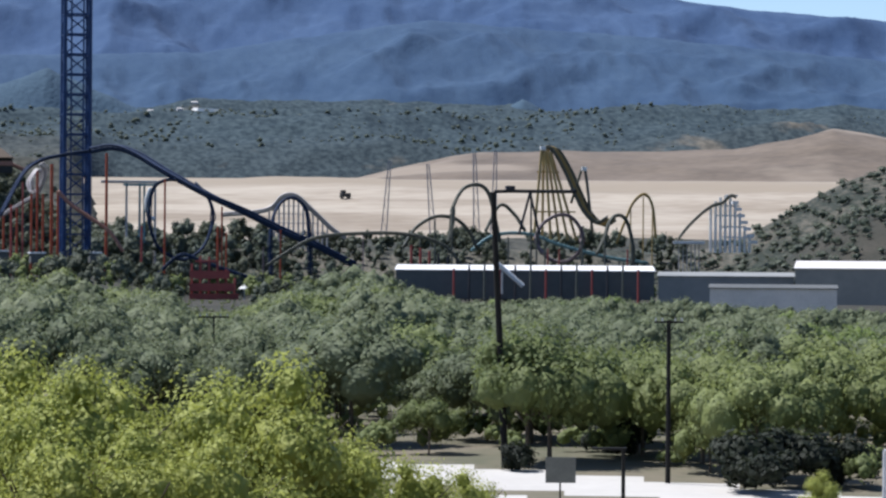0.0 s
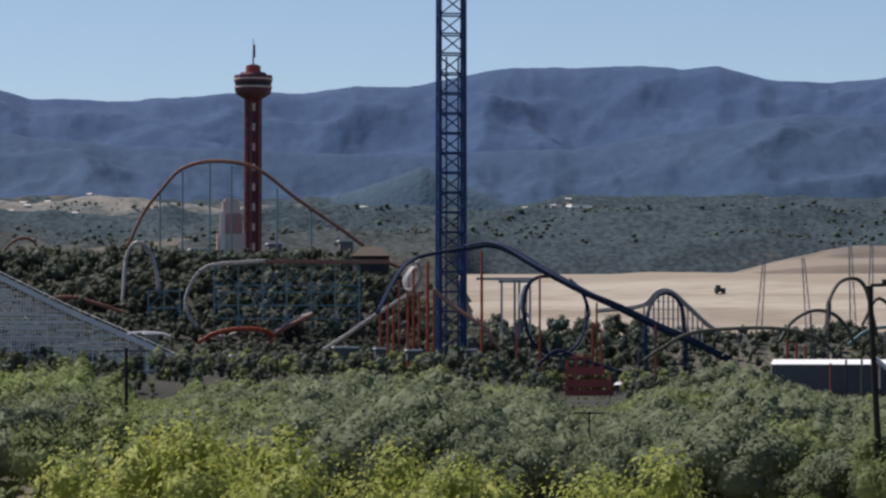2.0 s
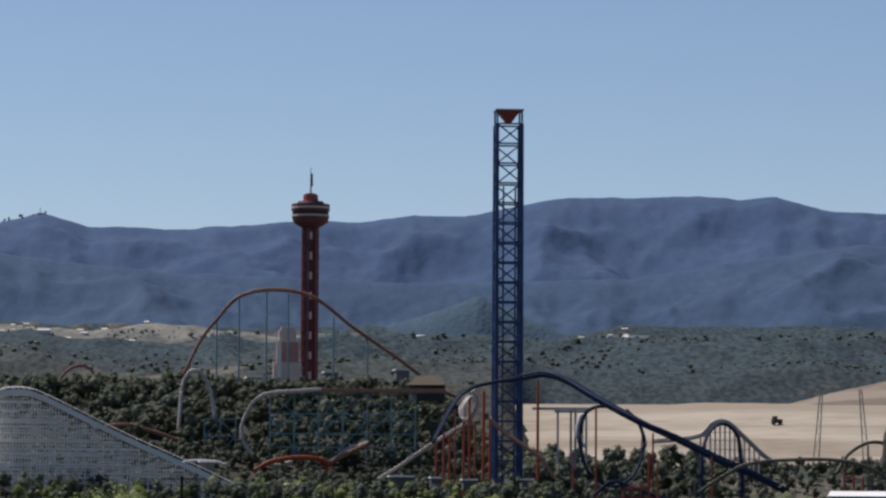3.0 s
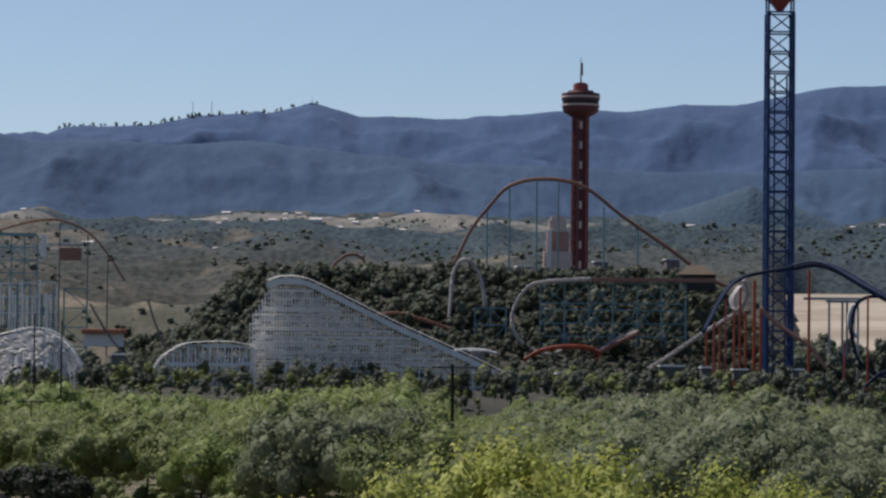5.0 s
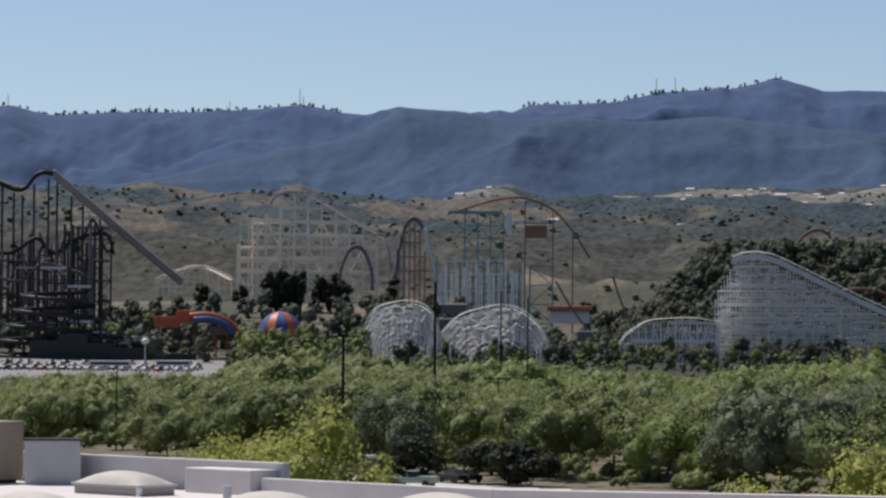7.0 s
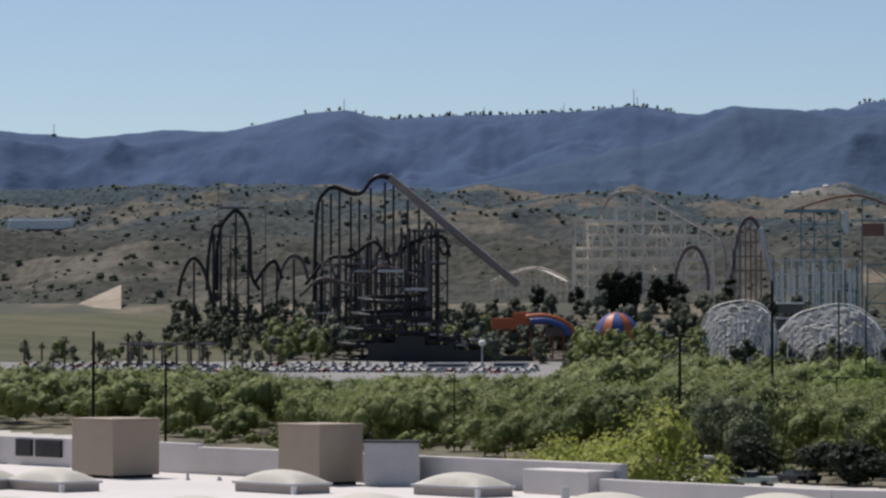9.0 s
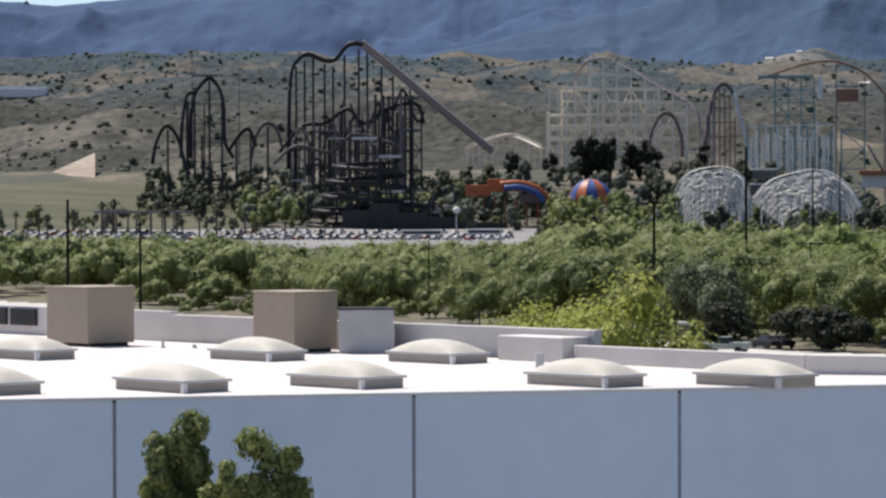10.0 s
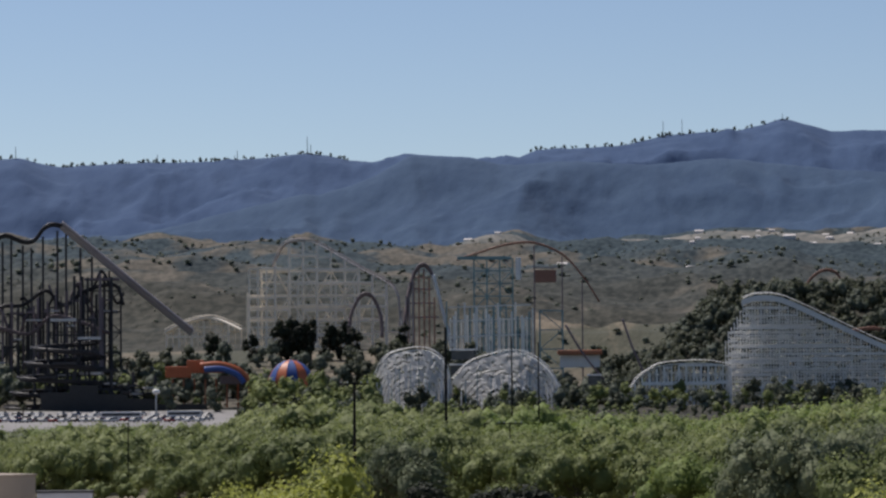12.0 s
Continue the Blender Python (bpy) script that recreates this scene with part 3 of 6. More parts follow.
for az, d in scatter(-25, 24, 240, 1095, 8.8, rng, 0.8):
    x, y = d * math.sin(radians(az)), d * math.cos(radians(az))
    s = road_side(x, y)
    if s < 14 + 4 * math.sin(az * 2.1) or (az > 15.5 and d > 895) or (d > 985 and not 7.4 < az < 15.6):
        continue
    size = (0.55 + 0.95 * rng.rand() ** 1.5) * (1.0 + 0.22 * float(fbm(np.array([x / 60]), np.array([y / 60]), 2, 91)[0]))
    if az > 15:
        size *= 0.85 if d < 700 else 0.7
    size = min(size, max(0.12, (EYE + d * math.tan(radians(np.interp(az, WOOD_AZ, WOOD_EL) - 0.16 * rng.rand())) - float(land(az, d))) / 9.6))
    tone = float(fbm(np.array([x / 70]), np.array([y / 110]), 3, 95)[0])
    bright = 0.75 * math.exp(-((az + 4.5) / 4.5) ** 2) * math.exp(-((d - 620) / 260) ** 2)
    kind = 2 if tone + bright > 0.42 else (0 if tone + (0.25 if az > 3 else -0.10) > 0.0 else 1)
    z = float(land(az, d))
    near_row = s < 60 and d < 520
    if near_row and n_single < 230:
        i = {0: (0, 2), 1: (1, 1), 2: (3, 3)}[kind][n_single % 2]
        m = pose(x, y, z - 0.1, 0, 0, rng.rand() * 360) @ Matrix.Diagonal((size, size, size, 1))
        if not used[i]:
            singles[i].matrix_basis, used[i] = m, True
        else:
            q = copy_thing(singles[i], Matrix.Identity(4))
            q.matrix_basis = m
        n_single += 1
    else:
        rows[kind + (3 if d > 620 else 0)].append((x, y, z - 0.3, size))
for az, d, size, k in [(10.3, 905, 1.7, 3), (10.75, 900, 2.0, 3), (11.25, 910, 1.6, 3), (4.1, 905, 1.5, 4), (4.6, 915, 1.3, 4), (-1.3, 985, 1.45, 4), (-0.7, 980, 1.6, 4), (-0.1, 985, 1.4, 4), (9.9, 860, 1.4, 3), (-10.9, 960, 1.35, 4), (-10.5, 955, 1.5, 4), (-10.1, 960, 1.4, 4)]:
    rows[k].append((*place_of(az, d)[:2], place_of(az, d)[2] - 0.3, size))
for k, (nm, m, lab) in enumerate([("willow_wood", L_WILLOW, "dense grey-green willow wood filling the river bed"), ("olive_wood", L_OLIVE, "dense olive-green wood filling the river bed"),
                                  ("fresh_green_wood", L_BRIGHT, "fresh green thicket among the river-bed trees")]):
    grove(nm, rows[k], MID_KINDS, m, lab, "trees", 1 + k)
    grove(nm, rows[k + 3], FAR_KINDS, m, lab.replace("river bed", "far river bed"), "trees", 11 + k)
for i in range(4):
    if not used[i]:
        singles[i].matrix_basis = pose(*place_of(-6 + i, 470))

# undergrowth that hides the wood's floor along its near edge
rows_u = []
for az, d in scatter(-24, 22, 230, 560, 6.5, rng):
    x, y = d * math.sin(radians(az)), d * math.cos(radians(az))
    s = road_side(x, y)
    if 10 < s < 60 and not (12.3 < az < 17.2 and s < 17):
        rows_u.append((x, y, float(land(az, d)) - 0.4, rng.uniform(0.2, 0.42)))
grove("undergrowth", rows_u, FAR_KINDS, L_OLIVE, "low olive-green undergrowth along the edge of the wood", "bushes", 4)

# dark bushes beside the road
DARK_KINDS = [crown(300 + i, 6.0, 5.2, 7, 900, 0.26, base=0.0) for i in range(2)]
for i, (az, d, s) in enumerate([(-8.68, 377, 1.1), (-7.45, 366, 1.02), (-6.85, 360, 1.08), (-6.45, 358, 0.8), (17.55, 232, 0.95), (18.5, 236, 0.95), (19.4, 238, 0.8), (18.0, 228, 0.7), (15.3, 262, 0.75), (15.75, 266, 0.6), (13.6, 246, 0.5)]):
    ob = mesh_np("dark_bush", *DARK_KINDS[i % 2], [L_BLACK], smooth=True)
    x, y, z = place_of(az, d)
    ob.matrix_world = pose(x, y, z - 0.2, 0, 0, 67 * i) @ Matrix.Diagonal((s * 1.15, s * 1.15, s * 0.98, 1))
    tagged(ob, "dense dark evergreen bush beside the road", "bush", "bushes along the road")

# bright cottonwoods in front
YEL = [crown(400 + i, 10.5, 9.5, 22, 9000, 0.15, base=0.10, spread=0.95, core=0.55) for i in range(3)]
yel_roots = [build_tree("cottonwood_tree", YEL[i], L_YELLOW, "bright yellow-green cottonwood tree in fresh leaf", "tree", "cottonwoods in front of the wood", 9.5, 10.5, 0.22, 0.45, 40 + i) for i in range(3)]
YPL = [(-11.7, 205, 1.12), (-10.72, 196, 1.38), (-12.7, 215, 0.98), (-10.2, 198, 1), (-11, 206, 1.15), (-12.2, 212, 1.12), (-2.4, 172, 0.986), (-0.4, 166, 1.16), (1.4, 170, 1.37), (3, 165, 1.33), (4.6, 172, 1.22), (6.2, 160, 1.14), (7.9, 166, 1.1), (9.3, 162, 1.18),
       (10.6, 168, 0.72), (11.8, 170, 0.62), (12.9, 176, 0.52), (2.2, 146, 0.986), (5.3, 140, 0.928), (7, 138, 0.835), (8.6, 142, 0.812), (-1, 150, 0.812), (18.9, 215, 0.32), (0.65, 172, 1.28), (9.9, 176, 0.82), (2.3, 176, 1.22)]
for i, (az, d, s) in enumerate(YPL):
    x, y, z = place_of(az, d)
    m = pose(x, y, z - 0.1, 0, 0, 83 * i) @ Matrix.Diagonal((s, s, s, 1))
    if i < 3:
        yel_roots[i].matrix_basis = m
    else:
        copy_thing(yel_roots[i % 3], Matrix.Identity(4)).matrix_basis = m

# dark trees over the park's hill and round its rides
PARK = [crown(500 + i, 7.6, 9.5, 5, 90, 0.62, base=0.02, core=0.84) for i in range(6)]
rows_p, rows_q, rows_g = [], [], []
for az, d in scatter(-5.6, 6.6, 1235, 1560, 6.6, rng):
    z = float(land(az, d))
    if z > 10 and rng.rand() < 0.92 and not (-1.4 < az < 4.8 and d < 1326):
        (rows_p if rng.rand() < 0.8 else rows_q).append((*place_of(az, d)[:2], z - 0.5, rng.uniform(0.7, 1.3)))
for az, d in scatter(-21, 16, 975, 1240, 10.0, rng):
    lot = az < -12 and d < 1135
    lawn = az < -17 and d > 1120 or 11 < az < 16.6 and d < 1125 or 7.7 < az < 8.9 and d < 1125
    gap = 0.85 if az > -12 else 0.55
    if not lot and not lawn and rng.rand() < gap:
        (rows_p, rows_q, rows_g)[rng.randint(3)].append((*place_of(az, d), rng.uniform(0.45, 1.0) * (0.55 if d < 1045 else 1.0)))
for az, d in scatter(-18.8, -12.5, 1225, 1330, 9.5, rng):
    if rng.rand() < 0.8:
        (rows_p if rng.rand() < 0.75 else rows_q).append((*place_of(az, d), rng.uniform(0.55, 1.0)))
for az, d in scatter(-1.6, 5.2, 1240, 1330, 5.0, rng):
    if not 1283 < d < 1296:
        (rows_q if rng.rand() < 0.35 else rows_p).append((*place_of(az, d), rng.uniform(0.42, 0.78)))
for az, d in scatter(-12.5, -5.2, 1160, 1330, 10.0, rng):
    n = float(fbm(np.array([az * 1.3]), np.array([d / 50]), 2, 33)[0])
    if rng.rand() < 0.62 + 0.8 * n:
        (rows_p if n > 0.05 else rows_q).append((*place_of(az, d), rng.uniform(0.6, 1.25)))
for az, d in scatter(-17.2, -12.4, 1125, 1225, 10, rng):
    if rng.rand() < 0.72 and not (-15.7 < az < -13.3 and d < 1165):
        (rows_q if rng.rand() < 0.55 else rows_g).append((*place_of(az, d), rng.uniform(0.65, 1.3)))
for az, d in scatter(5.9, 16.6, 1235, 1395, 8.2, rng):
    n = float(fbm(np.array([az * 1.1]), np.array([d / 90]), 3, 37)[0])
    tall = np.interp(az, [5.9, 6.3, 7.4, 8.2, 9.4, 9.9, 11.6, 12.3, 14.5, 16.6], [1.0, 1.45, 1.1, 1.35, 1.2, 0.75, 0.75, 1.0, 0.95, 0.8])
    if rng.rand() < 0.85 + n:
        (rows_p if rng.rand() < 0.45 else rows_q).append((*place_of(az, d), tall * rng.uniform(0.55, 1.05)))
for az, d in scatter(-22, -16.8, 1108, 1160, 12, rng):
    if rng.rand() < 0.6:
        (rows_q if rng.rand() < 0.5 else rows_g).append((*place_of(az, d), rng.uniform(0.4, 0.85)))
for az, d in scatter(-18.9, -15.3, 1195, 1238, 6.5, rng):
    rows_p.append((*place_of(az, d), rng.uniform(0.45, 0.85)))
for az, d in scatter(-11.8, -9.4, 1085, 1128, 8.0, rng):
    rows_g.append((*place_of(az, d), rng.uniform(0.7, 1.4)))
grove("park_wood", rows_p, PARK, L_DARK, "dark evergreen trees over the hill of the amusement park", "trees", 5)
grove("park_green_trees", rows_g, PARK, L_OLIVE, "olive-green trees along the edge of the park", "trees", 8)
grove("park_trees", rows_q, PARK, L_SHRUB, "dusty green trees between the rides", "trees", 6)

# thickets along the ridges of the foothills
rows_t = []
for az, d in scatter(-22, 16, 1560, 3220, 19, rng):
    if az > 5.5 and d < 2700:
        continue
    x, y, z = place_of(az, d)
    n = float(fbm(np.array([x / 170]), np.array([y / 120]), 3, 58)[0])
    if n + (0.08 if az > -2 else 0.0) > 0.08:
        rows_t.append((x, y, z - 1, rng.uniform(0.35, 0.85)))
THICK = [crown(560 + i, 8.5, 6.5, 2, 18, 0.9, base=0.0) for i in range(5)]
grove("hillside_thickets", rows_t, THICK, L_SHRUB, "dark thickets of oak in the hollows of the foothills", "trees", 9)

# chaparral bushes on the knoll and over the foothills
BUSH = [crown(600 + i, 5.0, 3.0, 1, 14, 0.8, base=0.0) for i in range(5)]
rows_b = []
for az, d in scatter(16.4, 22, 1090, 1330, 7, rng):
    if rng.rand() < 0.8:
        rows_b.append((*place_of(az, d), rng.uniform(0.5, 1.3)))
for az, d in scatter(-22, 21, 1480, 3240, 12.0, rng):
    if az > 6 and d < 2680:
        continue
    x, y, z = place_of(az, d)
    n = float(fbm(np.array([x / 140]), np.array([y / 90]), 4, 98)[0])
    if rng.rand() < 0.30 + 1.5 * n + (0.15 if az > -5 else 0.0):
        rows_b.append((x, y, z - 0.5, rng.uniform(0.25, 0.75)))
grove("chaparral", rows_b, BUSH, L_SHRUB, "dusty dark-green chaparral bushes over the foothills", "bushes", 7)


# ---- the warehouse in front ----
ROOF_Z = 12.31
U, W_ = Vector((0.82, -0.572, 0)), Vector((0.572, 0.82, 0))
GRID = math.degrees(math.atan2(U.y, U.x))
FL, FR = Vector((-46.0, 47.9, 0)), Vector((-5.6, 68.7, 0))
FD = (FR - FL).normalized()
FR2 = FR + FD * 6.0
BACK = FR - U * 62 + W_ * 2


def on_roof(az, el):
    d = (EYE - ROOF_Z) / math.tan(radians(-el))
    return Vector((d * math.sin(radians(az)), d * math.cos(radians(az)), ROOF_Z))


def prism(bm, poly, z0, z1):
    lo = [bm.verts.new((p[0], p[1], z0)) for p in poly]
    hi = [bm.verts.new((p[0], p[1], z1)) for p in poly]
    n = len(poly)
    bm.faces.new(hi)
    bm.faces.new(lo[::-1])
    for i in range(n):
        bm.faces.new((lo[i], lo[(i + 1) % n], hi[(i + 1) % n], hi[i]))
    bmesh.ops.recalc_face_normals(bm, faces=bm.faces[:])
    return bm


warehouse = thing("warehouse", "long tilt-up concrete warehouse with a white flat roof", "building", (FR.x, FR.y, 2.8), kind="structure")
n_in = Vector((-FD.y, FD.x, 0))
part("roof", prism(B(), [FL + n_in * 0.25, FR2 + n_in * 0.2, FR - U * 5.4 + W_ * 1.0, BACK, FL - U * 20], ROOF_Z - 0.4, ROOF_Z), M_ROOF, warehouse, "white membrane flat roof")
# front wall in panels, with dark joints
def on_front(az):
    q = Vector((math.sin(radians(az)), math.cos(radians(az)), 0))
    t = (q.x * FR.y - q.y * FR.x) / (q.y * FD.x - q.x * FD.y)
    return FR + FD * t


edge = [on_front(a) for a in (-9.48, -14.15, -19.40, -25.2, -31.5, -38.0)]
ends = [FR2, on_front(-4.2)] + edge
for a, b in zip(ends, ends[1:]):
    c = (a + b) / 2 + n_in * 0.10
    bm = box(B(), (c.x, c.y, 2.4), ((a - b).length - 0.07, 0.2, ROOF_Z - 0.04 - 2.4), math.degrees(math.atan2(FD.y, FD.x)), 0.015)
    part("wall_panel", bm, M_WALL, warehouse)
for a in ends[1:]:
    part("joint", box(B(), (a.x + n_in.x * 0.10, a.y + n_in.y * 0.10, 2.5), (0.07, 0.12, ROOF_Z - 2.6), math.degrees(math.atan2(FD.y, FD.x))), M_JOINT, warehouse)
cm = (FL + FR2) / 2 + n_in * 0.07
part("coping", box(B(), (cm.x, cm.y, ROOF_Z - 0.04), ((FL - FR2).length, 0.30, 0.05), math.degrees(math.atan2(FD.y, FD.x)), 0.01), M_GALV, warehouse, "thin grey metal coping")


def along(t, h, z0=ROOF_Z, th=0.25, off=0.0, L=1.0, name="parapet", material=M_PARA):
    c = FR - U * (t + L / 2) + W_ * off
    return part(name, box(B(), (c.x, c.y, z0), (L, th, h), GRID, 0.02), material, warehouse)


along(5.0, 0.42, L=7.4, off=0.9)
qa, qb = FR - U * 5.0 + W_ * 0.9, FR2 + n_in * 0.1
qm = (qa + qb) / 2
part("parapet", box(B(), (qm.x, qm.y, ROOF_Z), ((qb - qa).length, 0.45, 0.42), math.degrees(math.atan2((qb - qa).y, (qb - qa).x)), 0.02), M_PARA, warehouse)
along(12.4, 0.76, L=17.0, off=1.6)
along(29.4, 0.85, L=22.0, off=1.6)
along(4.0, 8.6, z0=3.2, L=56, off=2.2, name="rear_wall", material=M_PARA)
# a low raised box behind the parapet; further along, dark slabs painted as shaded openings
c = FR - U * 13.7 + W_ * 1.0
part("stair_head", box(B(), (c.x, c.y, ROOF_Z), (2.3, 0.9, 0.60), GRID, 0.03), M_PARA, warehouse)
for k, (o, wd) in enumerate([(37.9, 0.8), (36.6, 1.3), (39.6, 0.5)]):
    c = FR - U * o + W_ * 1.43
    part("opening", box(B(), (c.x, c.y, ROOF_Z + 0.28), (wd, 0.12, 0.5), GRID), M_DARK, warehouse, "dark slab painted as a shaded opening in the parapet")


def skylight(c):
    root = thing("skylight", "oblong domed skylight on a metal curb on the white roof", "skylight", (c.x, c.y, ROOF_Z), "skylights on the roof")
    part("curb", box(B(), (c.x, c.y, ROOF_Z), (2.34, 1.12, 0.21), GRID, 0.01), M_CURB, root)
    fr = part("frame", box(B(), (c.x, c.y, ROOF_Z + 0.205), (2.46, 1.24, 0.06), GRID, 0.015), M_GALV, root, "pale metal frame")
    bm = B()
    n = 12
    g = [[bm.verts.new((c.x + U.x * 1.17 * a + W_.x * 0.56 * b, c.y + U.y * 1.17 * a + W_.y * 0.56 * b,
                        ROOF_Z + 0.262 + 0.30 * ((1 - a * a) * (1 - b * b)) ** 0.55)) for a in [2 * i / n - 1 for i in range(n + 1)]] for b in [2 * j / n - 1 for j in range(n + 1)]]
    for j in range(n):
        for i in range(n):
            bm.faces.new((g[j][i], g[j][i + 1], g[j + 1][i + 1], g[j + 1][i]))
    bmesh.ops.recalc_face_normals(bm, faces=bm.faces[:])
    part("dome", bm, M_DOME, fr, "weathered cream acrylic dome", True)
    k = c + U * 1.18 - W_ * 0.57
    part("corner_strip", box(B(), (k.x, k.y, ROOF_Z), (0.10, 0.10, 0.20), GRID), M_WBLD, root, "white corner strip")
    return root


for az, el in [(-18.19, -3.23), (-15.07, -3.18), (-10.79, -3.16), (-7.75, -3.16), (-16.70, -2.68), (-13.47, -2.74), (-20.75, -2.63), (-22.1, -2.58), (-21.5, -3.24), (-5.6, -3.12)][:9]:
    p = on_roof(az, el)
    skylight(p - U * 1.22 + W_ * 0.61)


def rooftop_unit(az, el, L, Wd, h, label):
    p = on_roof(az, el)
    c = p - U * L / 2 + W_ * Wd / 2
    root = thing("rooftop_unit", label, "air conditioner", (c.x, c.y, ROOF_Z), "air units on the roof")
    # shade of the gap under the cabinet is put into the base's dark colour
    part("base_rail", box(B(), (c.x, c.y, ROOF_Z), (L - 0.25, Wd - 0.25, 0.09), GRID), M_DARK, root, "recessed base coloured dark like the shade under the unit")
    part("cabinet", box(B(), (c.x, c.y, ROOF_Z + 0.09), (L, Wd, h - 0.14), GRID, 0.02), M_TAN, root)
    part("lid", box(B(), (c.x, c.y, ROOF_Z + h - 0.05), (L + 0.05, Wd + 0.05, 0.05), GRID, 0.015), M_TAN, root)
    return root


rooftop_unit(-19.86, -2.40, 1.93, 1.55, 1.62, "tan sheet-metal air-conditioning unit on the white roof")
rooftop_unit(-16.25, -2.53, 1.70, 1.45, 1.58, "tan sheet-metal air-conditioning unit beside a corrugated screen")
# corrugated screen box
p = on_roof(-15.46, -2.54)
q = on_roof(-14.50, -2.54)
scr = thing("equipment_screen", "pale corrugated metal box beside the air unit", "equipment box", (p.x, p.y, ROOF_Z))
wd = (q - p).length
dirn = (q - p).normalized()
ang = math.degrees(math.atan2(dirn.y, dirn.x))
back = Vector((-dirn.y, dirn.x, 0))
c = (p + q) / 2 + back * 0.35
part("box_body", box(B(), (c.x, c.y, ROOF_Z), (wd, 0.7, 1.12), ang, 0.01), M_GALV, scr)
for k in range(16):
    r = p + dirn * (wd * (k + 0.5) / 16) - back * 0.012
    part("rib", box(B(), (r.x, r.y, ROOF_Z + 0.02), (0.045, 0.03, 1.06), ang), M_GALV, scr)
part("cap", box(B(), (c.x, c.y, ROOF_Z + 1.12), (wd + 0.06, 0.76, 0.05), ang), M_DARK, scr, "dark cap")
# vent pipe and small pipes
for az, el, h, r in [(-11.93, -2.90, 0.46, 0.10), (-18.55, -2.42, 0.18, 0.04), (-18.0, -2.43, 0.1, 0.05)]:
    p = on_roof(az, el)
    root = thing("vent_pipe", "short grey vent pipe on the white roof", "vent", p, "vents on the roof")
    part("pipe", bar(B(), p, p + Vector((0, 0, h)), r, 12), M_GALV, root)
    part("flashing", bar(B(), p, p + Vector((0, 0, 0.05)), r * 1.8, 12, r * 1.2), M_GALV, root)
# railing of pale pipes at the roof's corner
p0 = FR - FD * 0.6 + n_in * 0.5
pr = thing("roof_pipework", "white pipework with valves at the corner of the roof", "pipe", (p0.x, p0.y, ROOF_Z))
for z in (0.12, 0.26):
    part("pipe", bar(B(), p0 + Vector((-0.9, -0.46, z)), p0 + Vector((2.4, 1.1, z)), 0.05, 10), M_GALV, pr)
for k in (-0.8, -0.2, 1.4):
    part("support", bar(B(), p0 + Vector((k, k * 0.5, 0.0)), p0 + Vector((k, k * 0.5, 0.42)), 0.06, 8), M_GALV, pr)
part("valve", box(B(), p0 + Vector((-0.5, -0.26, 0.3)), (0.25, 0.2, 0.2), 20, 0.03), M_GALV, pr)

# shrubs growing in front of the wall
for i, (az, el_top, d, sx) in enumerate([(-18.05, -3.45, 57.5, 0.8), (-16.9, -3.75, 57.0, 0.95), (-18.6, -3.85, 57.5, 0.62), (-16.3, -4.1, 57.2, 0.7), (-17.5, -4.35, 56.8, 0.75)]):
    top = pol(az, el_top, d)
    z0 = float(land(az, d))
    high = top.z - z0
    root = build_tree("laurel_tree", crown(700 + i, 1.7 * sx, high, 46, 8500, 0.07, base=0.5, spread=0.95, core=0.42), L_OLIVE, "slender dark-green ornamental tree in front of the wall", "tree", "small trees beside the wall", high, 1.5, 0.08, 0.5, 60 + i)
    root.matrix_basis = pose(top.x, top.y, z0, 0, 0, 50 * i) 
# a second flat roof, further along
bm = prism(B(), [pol(-0.6, 0, 118), pol(1.75, 0, 118), pol(1.9, 0, 128), pol(-0.6, 0, 130)], 2.0, 9.3)
sec = thing("low_building", "low building with a pale grey flat roof", "building", pol(0.6, 0, 120), kind="structure")
part("wall", bm, M_GBLD, sec)
part("roof", prism(B(), [pol(-0.7, 0, 117.7), pol(1.8, 0, 117.7), pol(1.95, 0, 128.4), pol(-0.7, 0, 130.4)], 9.3, 9.55), M_PARA, sec)


# ---- utility poles ----
def utility_pole(az, d, top_el, arm=0.0, r=0.16, arm_z=0.6, lean=0.0):
    x, y, z = place_of(az, d)
    top = pol(az + lean, top_el, d)
    root = thing("utility_pole", "dark timber utility pole" + (" with a cross-arm" if arm else ""), "pole", (x, y, z), "utility poles along the valley")
    part("pole", bar(B(), (x, y, z - 0.5), top, r, 10, r * 0.72), M_POLE, root)
    if arm:
        t = Vector((math.cos(radians(az)), -math.sin(radians(az)), 0))
        c = top - Vector((0, 0, arm_z))
        xa = part("cross_arm", bar(B(), c - t * arm, c + t * arm, 0.10, 4), M_POLE, root)
        for k in (-0.9, -0.45, 0.45, 0.9):
            q = c + t * arm * k
            part("insulator", bar(B(), q, q + Vector((0, 0, 0.32)), 0.06, 6), M_GALV, xa)
        part("brace", bar(B(), c - t * arm * 0.5, c - Vector((0, 0, 0.9)), 0.04, 4), M_POLE, root)
        part("brace", bar(B(), c + t * arm * 0.5, c - Vector((0, 0, 0.9)), 0.04, 4), M_POLE, root)
    return root


utility_pole(13.43, 251, 1.19, r=0.29, lean=-0.25)
utility_pole(16.28, 238, -1.04, 1.05, 0.2, 0.15)
utility_pole(8.29, 300, -1.0, 1.4, 0.11, 0.2)
utility_pole(0.17, 335, 0.10, 2.15, 0.23, 0.3)
utility_pole(-9.92, 372, 0.12, 1.7, 0.22, 0.2)
utility_pole(-8.31, 520, 1.07, 0, 0.28)
utility_pole(-7.19, 420, -0.60, 1.6, 0.12, 0.2)
utility_pole(-13.88, 470, -0.55, 0, 0.11)
utility_pole(-20.20, 430, 0.18, 0, 0.24)
utility_pole(-18.94, 436, -0.22, 0, 0.2)
